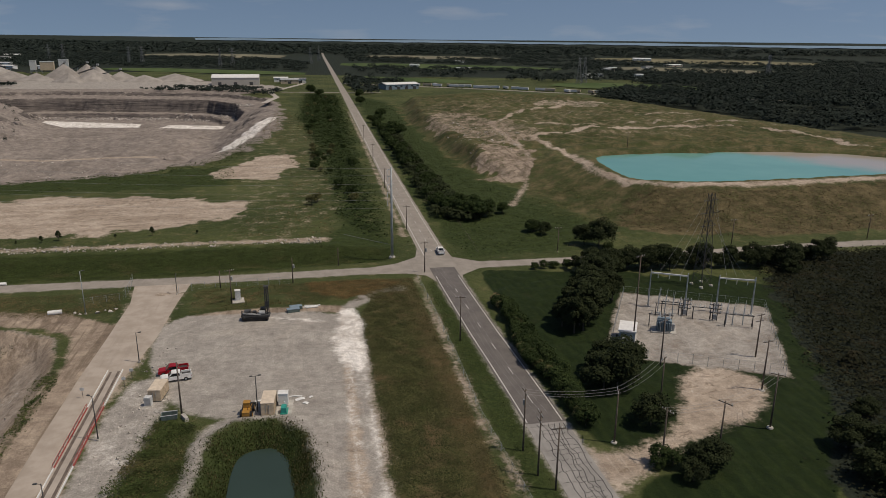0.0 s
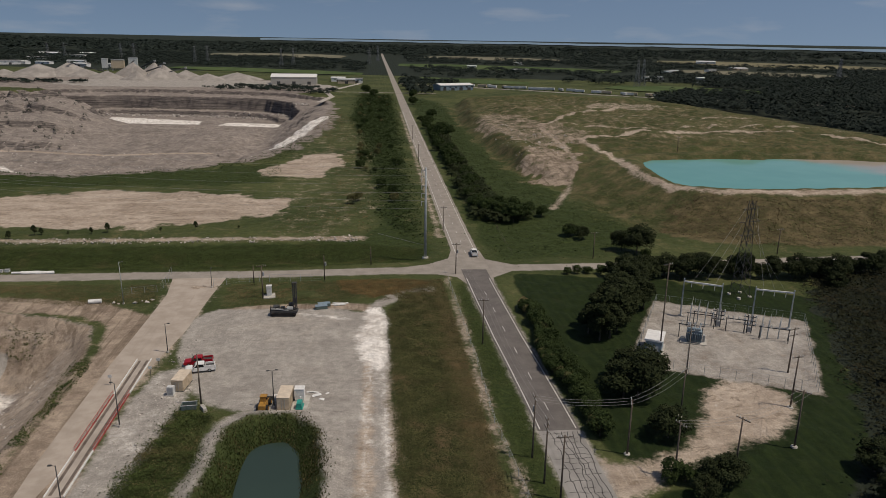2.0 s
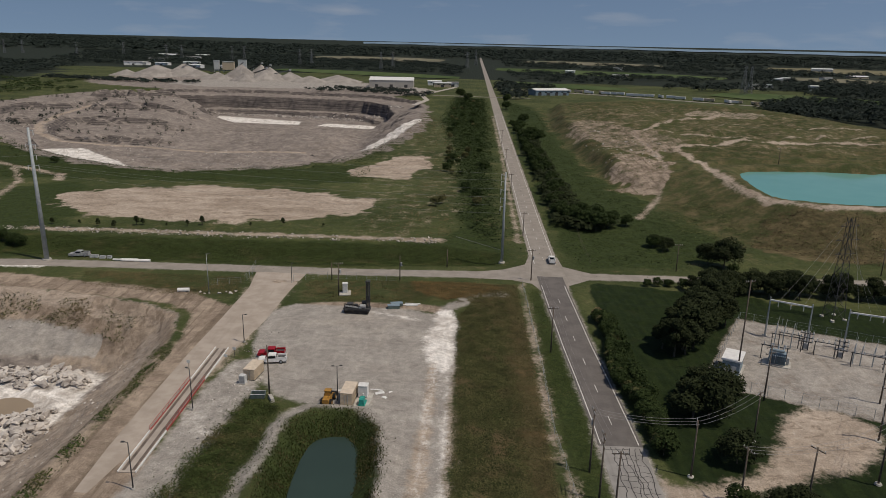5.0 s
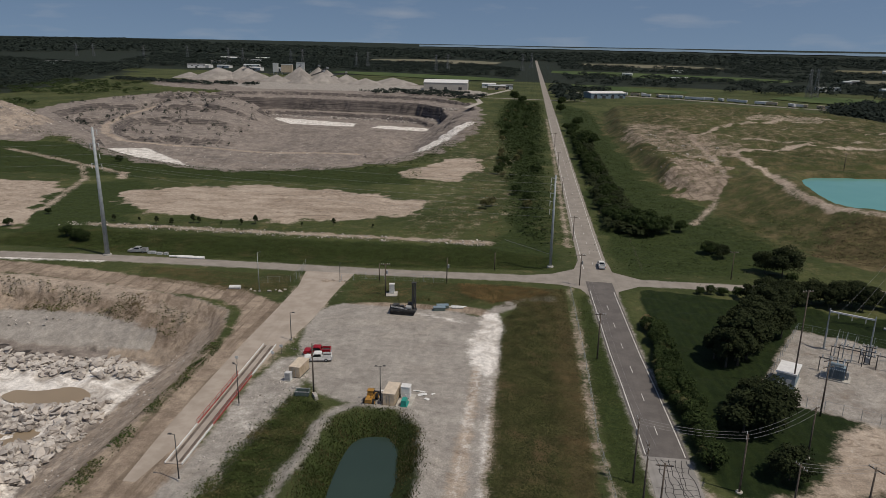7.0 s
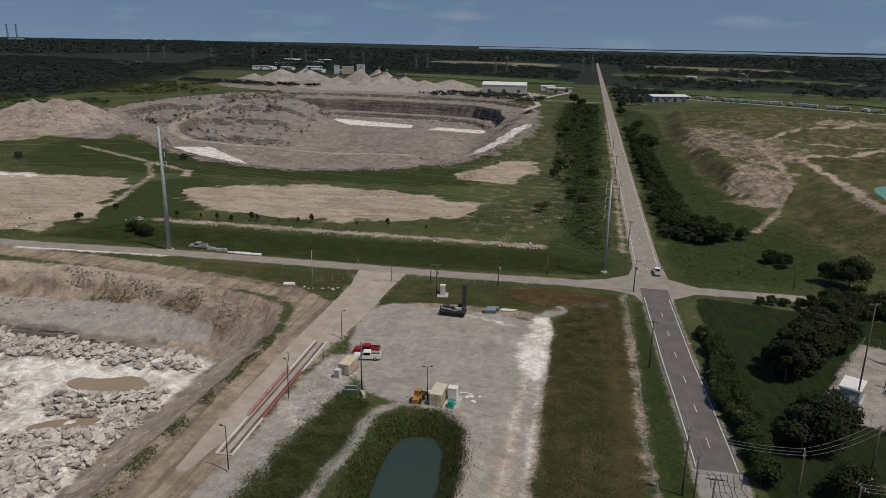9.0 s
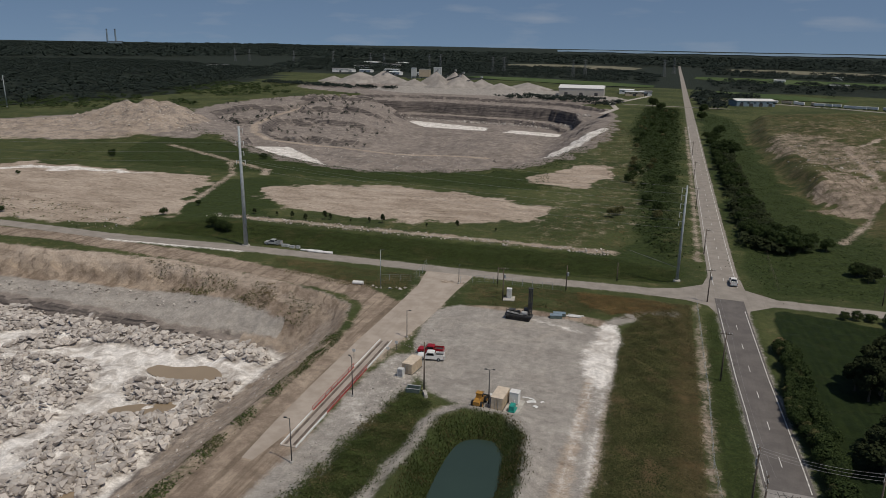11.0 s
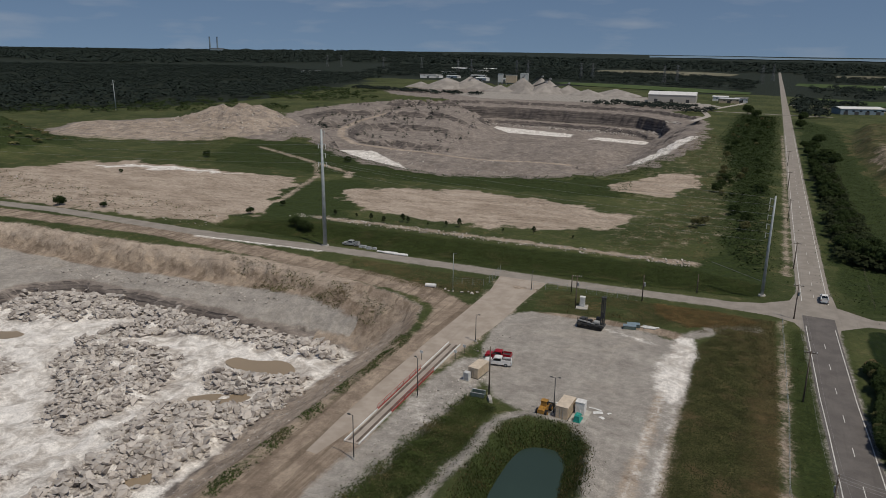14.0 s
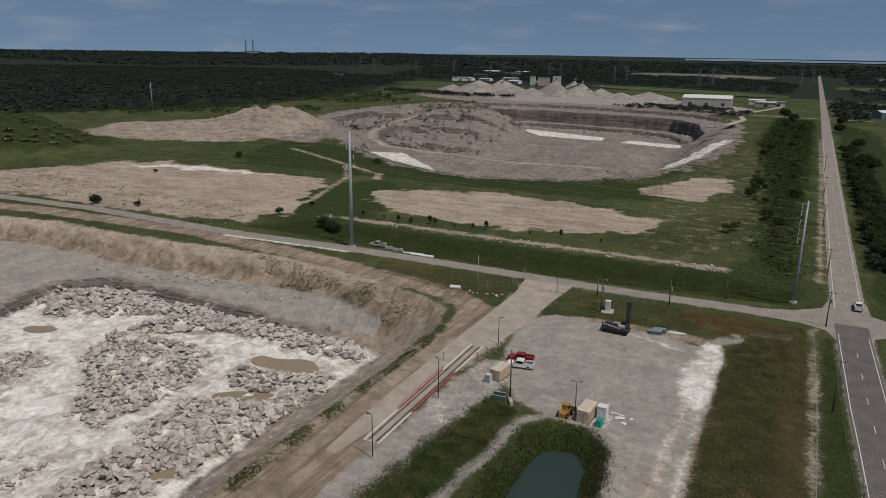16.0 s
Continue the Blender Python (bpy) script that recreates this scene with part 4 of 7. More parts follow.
weeds("verge_grass", [(-1.8, -125), (-1.6, -8), (2.0, -8), (3.2, -50), (4.2, -125)], 15300, 0.11, 0.15, M_GREEN_WEED, 25, "short green roadside grass", 0.6)
weeds("ditch_weeds", [(-190, 5), (-140, 2), (-60, 4.5), (-10, 13), (-7, 24), (-28, 31), (-100, 26), (-170, 24)], 119000, 0.14, 0.3, M_GREEN_WEED, 26, "lush weeds along the ditch", 0.0, 1.5)
weeds("scrub", [(-8, 30), (-9, 120), (-5, 330), (-2, 680), (-34, 680), (-38, 414), (-24, 230), (-18, 60)], 60000, 0.42, 1.7, M_LEAF, 27, "dark green scrub beside the road", 0.2, 3.5)
weeds("field_weeds", [(14, 16), (24, 15), (60, 23), (76, 44), (60, 90), (48, 150), (44, 300), (52, 560), (22, 660), (17, 300), (14, 90)], 40000, 0.24, 0.5, M_LEAF, 28, "rough green weeds on the open field", 0.75, 4.0)
weeds("slope_brush", [(80, 47), (116, 28), (190, 35), (340, 54), (330, 90), (226, 75), (145, 63), (112, 66), (98, 78)], 26000, 0.24, 0.35, leaf_material("brown_brush", (0.06, 0.045, 0.026), (0.12, 0.085, 0.048), (0.06, 0.065, 0.026)), 29, "brown dry brush on the embankment")
weeds("slope_weeds", [(60, 60), (82, 50), (118, 34), (190, 40), (200, 62), (145, 60), (112, 62), (98, 74), (84, 110), (66, 110)], 16000, 0.26, 0.5, leaf_material("pale_weeds", (0.07, 0.085, 0.03), (0.17, 0.18, 0.075)), 59, "pale flowering weeds over the embankment", 0.95, 3.0)
weeds("mound_grass", [(62, 120), (90, 190), (150, 200), (330, 180), (350, 340), (310, 540), (180, 640), (70, 560), (56, 260)], 40000, 0.34, 0.3, M_SHRUB, 30, "patchy dry grass on the mound", 0.75, 6.0)
weeds("meadow_grass", [(-62, -9), (-20, -4), (-19, -21), (-40, -23), (-61, -25)], 20400, 0.12, 0.3, M_WEED, 31, "yellowing meadow grass", 0.6)
weeds("west_grass", [(-125, -9), (-80, -9), (-78, -22), (-90, -25), (-120, -20)], 17000, 0.12, 0.3, M_WEED, 32, "yellowing meadow grass", 0.6)
weeds("rim_weeds", [(-84, -50), (-80.4, -58), (-80, -122), (-82.4, -122), (-82.6, -70), (-86, -56)], 6000, 0.17, 0.5, M_GREEN_WEED, 33, "weeds along the pit edge", 0.95)
weeds("bank_brush", [(-160, -25), (-134, -27), (-112, -31), (-96, -37), (-100, -42), (-118, -37), (-150, -32)], 5000, 0.22, 0.5, M_SHRUB, 34, "scrub on the pit bank", 0.95)
weeds("plain_weeds", [(-330, 100), (-215, 112), (-130, 122), (-62, 132), (-74, 190), (-112, 156), (-170, 138), (-213, 150), (-290, 200), (-360, 185)], 22000, 0.32, 0.35, M_GREEN_WEED, 35, "low green growth by the quarry", 0.7)
weeds("thicket", [(103, -5), (88, -44), (75, -69), (66, -90), (50, -110), (52, -125), (150, -125), (230, 0), (165, 8), (125, 4)], 100000, 0.32, 1.9, M_THICKET, 36, "dense dark thicket of shrubs", 0.0, 2.0)


FIELDS = [
    ([(-560, 2050), (-120, 2050), (-90, 2420), (-520, 2420)], "pale stubble field among far woods", 0),
    ([(40, 1560), (520, 1420), (640, 1640), (60, 1820)], "green field among far woods", 1),
    ([(330, 905), (560, 830), (640, 960), (420, 1050)], "green meadow beside the highway", 1),
    ([(30, 1010), (230, 960), (260, 1060), (36, 1150)], "green meadow beside the far road", 1),
    ([(700, 1560), (1050, 1380), (1180, 1560), (820, 1780)], "pale stubble field among far woods", 0),
    ([(900, 2150), (1500, 1850), (1700, 2100), (1050, 2480)], "yellow grain field among far woods", 2),
    ([(-420, 1210), (-40, 1120), (-36, 1260), (-400, 1350)], "green meadow behind the stone plant", 1),
    ([(150, 2250), (600, 2150), (650, 2420), (180, 2520)], "pale stubble field among far woods", 0),
    ([(1250, 1250), (1700, 1000), (1850, 1180), (1400, 1480)], "yellow grain field among far woods", 2),
]


def woods(name, points, count, r, h, quads, size, seed, label, mat=None, gaps=None):
    """A stand of trees far off, crowns only."""
    x, y, rng = scatter(points, 0, 0, count, seed)
    if gaps is not None:
        keep = waves(x, y, 330, seed) + 0.5 * waves(x, y, 110, seed + 1) > gaps
        x, y = x[keep], y[keep]
        count = len(x)
    keep = np.ones(count, bool)
    for field, lab, tone_ in FIELDS:
        keep &= area(x, y, field, 60.0) > rng.uniform(-8, 8, count)
    x, y = x[keep], y[keep]
    count = len(x)
    z = height(x, y)
    s = rng.uniform(0.5, 1.0, count) + 0.7 * rng.random(count) ** 3
    d = rng.normal(0, 1, (count, quads, 3))
    d /= np.linalg.norm(d, axis=2)[:, :, None]
    d[:, :, 2] = np.abs(d[:, :, 2]) * 1.0 - 0.25
    rr = (r * s)[:, None, None]
    hh = (h * rng.uniform(0.7, 1.2, count))[:, None]
    c = d * rr * rng.uniform(0.75, 1.05, (count, quads, 1)) + np.stack([x, y, z], 1)[:, None, :]
    c[:, :, 2] = z[:, None] + hh * (0.55 + 0.5 * d[:, :, 2])
    up_ = d.reshape(-1, 3) * 0.5 + np.array([0, 0, 0.8])
    q = leaf_quads(c.reshape(-1, 3), up_, np.repeat(s, quads) * size * rng.uniform(0.7, 1.3, count * quads), rng, 0.18)
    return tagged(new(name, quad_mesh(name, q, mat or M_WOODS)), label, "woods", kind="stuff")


woods("thicket_trees", [(104, -8), (90, -46), (78, -70), (60, -112), (60, -125), (160, -125), (240, 0), (165, 5), (125, 0)], 60, 2.4, 3.0, 110, 0.45, 40, "dark trees in the thicket", M_THICKET)
woods("east_woods", [(300, 650), (335, 560), (372, 500), (375, 350), (410, 280), (520, 200), (900, 100), (1500, 700), (1300, 1300), (700, 1250)], 6200, 7, 10, 44, 1.6, 41, "dark woodland beyond the mound", gaps=-0.75)
woods("west_woods", [(-1700, 150), (-640, 160), (-600, 280), (-560, 380), (-600, 620), (-760, 1150), (-1400, 1500), (-2000, 1000)], 6500, 7, 8, 36, 1.6, 42, "dark woodland west of the quarry", gaps=-0.8)
woods("north_woods", [(-900, 1250), (-300, 1330), (-40, 1250), (-30, 1700), (-300, 2300), (-1300, 2200)], 3000, 8, 8, 40, 1.8, 43, "dark distant woodland", gaps=-0.5)
woods("far_woods", [(60, 1150), (600, 950), (1300, 1200), (1900, 1900), (1500, 2700), (100, 2600)], 5200, 8, 9, 40, 1.8, 44, "dark distant woodland with gaps", gaps=-0.3)
woods("skyline_woods", [(-4300, 1500), (-1900, 1400), (-1500, 2300), (0, 2500), (1700, 2700), (3000, 2000), (3600, 2400), (2300, 2900), (900, 3500), (-1300, 3500), (-2500, 4000)], 5600, 18, 11, 20, 5.5, 45, "wooded land to the skyline", gaps=-0.9)
def field_material(name, a, b):
    k = Nodes(name, 0.95, 0, 0.1)
    k.color(k.mix(k.ramp(k.noise(0.02, 5, 0.6, (1.0, 0.2, 1.0)), 0.35, 0.65), a, b))
    return k.mat


M_FIELDS = [field_material("stubble_field", (0.15, 0.145, 0.1), (0.2, 0.185, 0.13)), field_material("green_field", (0.055, 0.085, 0.03), (0.085, 0.115, 0.045)), field_material("grain_field", (0.15, 0.14, 0.085), (0.2, 0.18, 0.11))]
for field, lab, tone_ in FIELDS:
    p = rounded(field, 1)
    me = bpy.data.meshes.new("field")
    me.from_pydata([(a, b, zat(a, b) + 0.8) for a, b in p], [], [tuple(range(len(p)))])
    me.materials.append(M_FIELDS[tone_])
    tagged(new("field", me), lab, "field", kind="structure")
woods("roadside_thicket", [(14.5, 62), (24, 58), (34, 62), (40, 74), (27, 90), (27, 150), (28, 340), (19, 340), (16, 150)], 330, 2.4, 4.2, 70, 0.5, 51, "dense green bushes along the road", M_LEAF_DARK)
woods("roadside_woods", [(25, 700), (60, 690), (60, 780), (120, 960), (40, 1150), (22, 900)], 130, 6, 9, 34, 1.8, 46, "trees beside the far road")
woods("quarry_trees", [(-240, 712), (-130, 698), (-78, 655), (-60, 720), (-110, 790), (-200, 770)], 130, 4, 5, 44, 1.1, 47, "green trees behind the quarry edge")
woods("spoil_shrubs", [(-430, 420), (-400, 350), (-330, 300), (-240, 300), (-260, 420), (-310, 560), (-410, 600)], 190, 1.5, 5.0, 34, 0.5, 48, "dark shrubs on the quarry benches")
woods("west_thicket", [(-640, 150), (-520, 300), (-450, 330), (-450, 560), (-480, 700), (-640, 740), (-600, 400), (-680, 260)], 900, 3.0, 3.6, 36, 0.8, 60, "green scrub between the quarry and the woods", M_LEAF, gaps=-0.4)
woods("hill_shrubs", [(-560, 30), (-430, 20), (-385, 70), (-400, 110), (-480, 140), (-540, 130)], 200, 2.4, 2.0, 24, 0.9, 49, "low green scrub on the hill", M_SHRUB)
woods("plant_hedge", [(-600, 760), (-480, 740), (-380, 760), (-390, 790), (-480, 780), (-600, 800)], 120, 4, 5, 26, 1.6, 50, "dark hedge before the stockpiles")
weeds("brown_reeds", BASIN, 17100, 0.13, 0.7, M_WEED, 52, "dry brown reeds round the pond", 0.8, 0.8, blades=True)
weeds("bank_straw", [(-59, -77), (-52.6, -79), (-52.8, -95), (-55.5, -118), (-63, -118), (-62, -96)], 13600, 0.13, 0.6, M_WEED, 53, "dry straw among the bank weeds", 0.95)
weeds("orange_grass", [(-34, -6), (-14, -5), (-8, -8), (-14, -14), (-24, -20), (-32, -14)], 15300, 0.12, 0.5, leaf_material("straw_leaves", (0.13, 0.085, 0.035), (0.26, 0.18, 0.085), (0.09, 0.08, 0.03)), 54, "straw-coloured tall grass by the crossing")
weeds("far_field_grass", [(-60, 45), (-24, 42), (-24, 230), (-40, 410), (-62, 500), (-66, 330), (-42, 200), (-42, 120)], 14000, 0.3, 0.3, M_WEED, 55, "patchy dry grass east of the bare field", 0.85)
weeds("west_scrub", [(-360, -6), (-190, -2), (-182, 18), (-240, 26), (-360, 34)], 5000, 0.35, 0.7, M_SHRUB, 56, "scattered scrub on the rough soil by the side road", 1.25, 2.0)
weeds("hill_growth", [(-560, 20), (-430, 15), (-385, 70), (-400, 120), (-480, 150), (-560, 140)], 12000, 0.45, 0.6, M_LEAF, 57, "green growth over the hill", 0.5, 4.0)
weeds("rim_growth", [(-330, 215), (-300, 222), (-213, 163), (-170, 150), (-112, 168), (-84, 205), (-72, 300), (-60, 300), (-72, 196), (-112, 156), (-170, 138), (-214, 150), (-300, 205)], 8000, 0.35, 0.5, M_LEAF, 58, "low growth along the quarry edge", 0.7, 3.0)


# ---- broken rock in the near pit ----
k = Nodes("broken_stone", 0.95, 0, 0.2)
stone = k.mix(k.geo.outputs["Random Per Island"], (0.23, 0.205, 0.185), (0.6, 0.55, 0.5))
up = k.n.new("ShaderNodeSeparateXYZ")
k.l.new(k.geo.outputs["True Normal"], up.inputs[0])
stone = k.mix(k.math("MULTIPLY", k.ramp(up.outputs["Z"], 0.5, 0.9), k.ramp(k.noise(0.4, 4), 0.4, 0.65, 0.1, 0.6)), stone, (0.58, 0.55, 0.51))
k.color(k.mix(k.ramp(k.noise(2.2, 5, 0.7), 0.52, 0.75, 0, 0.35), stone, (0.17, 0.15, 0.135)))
k.bump(k.noise(3.0, 5, 0.7), 0.5, 0.2)
M_STONE = k.mat


def rock_template(seed):
    rng = random.Random(seed)
    bm = bmesh.new()
    for i in range(13):
        v = Vector((rng.gauss(0, 1), rng.gauss(0, 1), rng.gauss(0, 1))).normalized()
        bm.verts.new((v.x * rng.uniform(0.75, 1.1), v.y * rng.uniform(0.55, 0.9), v.z * rng.uniform(0.3, 0.55)))
    hull = bmesh.ops.convex_hull(bm, input=bm.verts)
    bmesh.ops.delete(bm, geom=[g for g in hull["geom_interior"] if isinstance(g, bmesh.types.BMVert)], context="VERTS")
    me = bpy.data.meshes.new("boulder")
    bm.to_mesh(me)
    bm.free()
    me.materials.append(M_STONE)
    return me


ROCKS = [rock_template(i) for i in range(12)]
rock_arrays = []
for me in ROCKS:
    co = np.empty(len(me.vertices) * 3)
    me.vertices.foreach_get("co", co)
    rock_arrays.append((co.reshape(-1, 3), np.array([tuple(p.vertices) for p in me.polygons if len(p.vertices) == 3])))


def rubble(name, polygon, count, small, large, seed, label, loose=0.0):
    """Joined broken rock over a polygon, larger pieces fewer."""
    x, y, rng = scatter(polygon, 0, 0, count, seed)
    x, y = x + 2.2 * waves(x, y, 10, 25) * loose, y + 1.8 * waves(x, y, 8, 26) * loose
    keep = rng.uniform(0, 1, count) > 0.95 * step(0.4, 0.7, waves(x, y, 11, 23) + 0.4 * waves(x, y, 4, 24))
    for lane, half in LANES:
        keep &= along(x, y, lane, half) > rng.uniform(-0.6, 0.6, count)
    for p in PUDDLES:
        keep &= area(x, y, p) > -0.3
    x, y = x[keep], y[keep]
    count = len(x)
    z = height(x, y)
    vs, fs, o = [], [], 0
    size = small + (large - small) * rng.uniform(0, 1, count) ** 4.2
    turns = rng.uniform(-0.6, 0.6, (count, 2))
    spin = rng.uniform(0, 6.28, count)
    for i in range(count):
        co, tri = rock_arrays[i % len(rock_arrays)]
        m = np.array(Euler((turns[i, 0], turns[i, 1], spin[i])).to_matrix())
        vs.append(co @ m.T * size[i] * 0.5 + np.array([x[i], y[i], z[i] + 0.2 * size[i]]))
        fs.append(tri + o)
        o += len(co)
    v, f = np.concatenate(vs), np.concatenate(fs)
    me = bpy.data.meshes.new(name)
    me.from_pydata(v.tolist(), [], f.tolist())
    me.update()
    me.materials.append(M_STONE)
    return tagged(new(name, me), label, "rubble", kind="stuff")


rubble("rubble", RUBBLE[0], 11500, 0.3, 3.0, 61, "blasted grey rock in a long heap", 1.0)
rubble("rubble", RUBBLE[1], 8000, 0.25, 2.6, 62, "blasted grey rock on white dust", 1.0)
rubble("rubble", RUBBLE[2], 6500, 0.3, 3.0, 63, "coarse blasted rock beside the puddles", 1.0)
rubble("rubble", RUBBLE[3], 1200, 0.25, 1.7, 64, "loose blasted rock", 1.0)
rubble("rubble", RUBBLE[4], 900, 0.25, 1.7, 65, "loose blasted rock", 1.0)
rubble("rubble", [(-225, -50), (-190, -38), (-150, -34), (-125, -38), (-150, -44), (-205, -48)], 420, 0.25, 1.3, 66, "scattered stones on the bench")
rubble("rubble", [(-68, -64), (-58, -66), (-60, -98), (-66, -100)], 260, 0.15, 0.7, 67, "scattered pale stones by the ramp")
rubble("rubble", [(-66, -44), (-60, -46), (-62, -60), (-67, -56)], 70, 0.2, 0.9, 68, "scattered pale stones by the yard")
rubble("shelf_slabs", [(-206, -62), (-195, -52.5), (-171, -52), (-150, -51.5), (-132, -52), (-119, -50.5), (-105, -49.5), (-105, -48), (-119, -48.8), (-132, -50.2), (-150, -49.8), (-171, -50.2), (-195, -50.8), (-207, -60)], 900, 0.7, 3.4, 77, "broken rock slabs along the shelf edge")
bx, by, rng_b = scatter(RUBBLE[2] , 0, 0, 240, 70)
bz = height(bx, by)
for i in range(240):
    s = 0.55 + 1.0 * rng_b.uniform() ** 2
    if min(float(area(bx[i:i + 1], by[i:i + 1], p)[0]) for p in PUDDLES) < 0.5 or float(along(bx[i:i + 1], by[i:i + 1], *LANES[0])[0]) < 0:
        continue
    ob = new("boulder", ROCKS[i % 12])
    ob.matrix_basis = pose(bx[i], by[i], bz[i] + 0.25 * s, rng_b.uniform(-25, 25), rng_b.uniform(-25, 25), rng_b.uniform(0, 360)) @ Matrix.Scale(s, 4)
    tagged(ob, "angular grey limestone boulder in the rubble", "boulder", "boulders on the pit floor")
M_PUDDLE = water("puddle_water", (0.32, 0.25, 0.17), 0.35)
for p in PUDDLES:
    cx, cy = sum(a for a, b in p) / len(p), sum(b for a, b in p) / len(p)
    tagged(flat("puddle", p, float(np.median(height(np.array([a for a, b in p]), np.array([b for a, b in p])))) + 0.06, M_PUDDLE), "brown muddy puddle on the pit floor", "puddle", "puddles on the pit floor", kind="structure")
# broken concrete along the old wall line north of the ditch
rubble("wall_rubble", [(-175, 33), (-100, 37), (-28, 40), (-28, 34), (-100, 30), (-175, 27)], 1300, 0.25, 1.2, 69, "pale broken concrete along the field edge")
rubble("slope_stones", [(58, 190), (78, 180), (110, 250), (70, 330), (56, 260)], 300, 0.5, 1.8, 71, "grey stones on the mound side")
# loose stone over the quarry benches and the spoil slopes
rubble("quarry_stone", [(-290, 222), (-213, 165), (-170, 152), (-116, 170), (-90, 210), (-220, 300), (-260, 420), (-310, 530), (-400, 560), (-425, 400), (-350, 290)], 2600, 0.4, 1.7, 72, "loose grey stone over the quarry benches")
rubble("cliff_talus", [(-330, 625), (-188, 640), (-127, 630), (-90, 590), (-88, 572), (-127, 606), (-190, 618), (-316, 612)], 1500, 0.8, 3.4, 73, "fallen stone at the foot of the cliff")
rubble("spoil_stone", [(-450, 200), (-372, 190), (-310, 210), (-330, 260), (-430, 240)], 600, 0.6, 2.4, 74, "loose pale stone on the spoil heap")
rubble("pit_bank_stone", [(-100, -46), (-90, -50), (-86, -70), (-85, -122), (-96, -122), (-98, -80), (-103, -58)], 500, 0.15, 0.7, 75, "small stones on the pit slope")
rubble("field_stone", [(-345, -6), (-190, -2), (-182, 18), (-240, 24), (-345, 32)], 500, 0.3, 1.4, 76, "scattered pale stones on the rough soil")


# ---- paint and metal ----
M_WOODPOLE = plain("weathered_pole", (0.13, 0.105, 0.085), 0.9, 0, 3, 0.4)
M_STEEL = plain("galvanised_steel", (0.36, 0.395, 0.41), 0.55, 0.2, 1.0, 0.2, (0.35, 0.36, 0.36), 0.3)
M_TOWER = plain("weathered_steel", (0.17, 0.18, 0.19), 0.6, 0.2, 0.2, 0.2)
M_DARK = plain("dark_steel", (0.07, 0.072, 0.075), 0.6, 0.2, 3, 0.4)
M_GREY = plain("grey_paint", (0.36, 0.37, 0.37), 0.6, 0, 2, 0.25)
M_PALEGREY = plain("pale_porcelain", (0.6, 0.61, 0.6), 0.4, 0, 2, 0.2)
M_BLUEGREY = plain("bluegrey_paint", (0.2, 0.27, 0.32), 0.6, 0, 1.5, 0.25)
M_WHITE = plain("white_paint", (0.74, 0.74, 0.72), 0.5, 0, 1.2, 0.12, (0.4, 0.36, 0.3), 0.3)
M_TAN = plain("tan_paint", (0.55, 0.45, 0.33), 0.65, 0, 1.2, 0.15, (0.32, 0.25, 0.18), 0.35)
M_TAN_ROOF = plain("tan_roof_paint", (0.62, 0.53, 0.42), 0.65, 0, 1.2, 0.15, (0.4, 0.3, 0.2), 0.35)
M_RED = plain("red_paint", (0.32, 0.012, 0.02), 0.3, 0, 2, 0.15, (0.25, 0.15, 0.12), 0.12)
M_REDRAIL = plain("red_rail_paint", (0.36, 0.07, 0.06), 0.6, 0, 2, 0.3, (0.4, 0.3, 0.26), 0.4)
M_YELLOW = plain("yellow_paint", (0.4, 0.21, 0.045), 0.5, 0, 2, 0.25, (0.2, 0.14, 0.08), 0.5)
M_TEAL = plain("teal_paint", (0.02, 0.3, 0.25), 0.5, 0, 2, 0.2)
M_GREENBIN = plain("grey_green_paint", (0.11, 0.15, 0.14), 0.6, 0, 2, 0.25)
M_RUBBER = plain("rubber", (0.02, 0.02, 0.021), 0.9, 0, 3, 0.3)
M_CONCRETE = plain("concrete", (0.45, 0.43, 0.39), 0.9, 0, 1.0, 0.25)
M_SHEET = plain("white_metal_sheet", (0.72, 0.72, 0.7), 0.5, 0.0, 0.05, 0.1, (0.4, 0.38, 0.34), 0.3)
M_HALL = plain("pale_cladding", (0.42, 0.4, 0.36), 0.6, 0.0, 0.08, 0.12, (0.3, 0.28, 0.25), 0.3)
M_ROOFGREY = plain("grey_roofing", (0.22, 0.22, 0.22), 0.8, 0, 0.3, 0.25)
k = Nodes("dark_glass", 0.08, 0, 0.6)
k.color((0.012, 0.014, 0.016))
M_GLASS = k.mat
k = Nodes("lamp_glass", 0.2, 0, 0.5)
k.color((0.7, 0.7, 0.66))
M_LAMP = k.mat
k = Nodes("wire", 0.5, 0.4)
k.color((0.3, 0.3, 0.29))
M_WIRE = k.mat


# ---- road markings and cracks ----
def road_x(y):
    return float(np.interp(y, [p[1] for p in MAIN], [p[0] for p in MAIN]))


for side in (-3.25, 3.25):
    stripe = ribbon("edge_line", [(road_x(y) + 0.0, y) for y in (-85.5, -79, -61, -45, -11, -4)], 0.09, 0.062, M_WHITE_LINE, side)
    stripe.parent = road_main
    stripe = ribbon("edge_line", [(road_x(y), y) for y in (16, 40, 60, 130, 229, 489)], 0.09, 0.056, M_WHITE_LINE, side)
    stripe.parent = road_north
dash_mesh = Shape().box(0, 0, 0, 0.13, 3.0, 0.012).mesh("lane_dash", M_WHITE_LINE)
for i in range(6):
    y = -16.4 - 12.2 * i
    d = new("lane_dash", dash_mesh)
    d.matrix_basis = pose(road_x(y), y, 0.055, 0, 0, 1.6)
    d.parent = road_main
for i in range(28):
    y = 22 + 12.2 * i
    d = new("lane_dash", dash_mesh)
    d.matrix_basis = pose(road_x(y), y, 0.05)
    d.parent = road_north
k = Nodes("tar_seal", 0.7)
k.color((0.028, 0.027, 0.026))
M_TAR = k.mat
tar, rc = Shape(), random.Random(5)


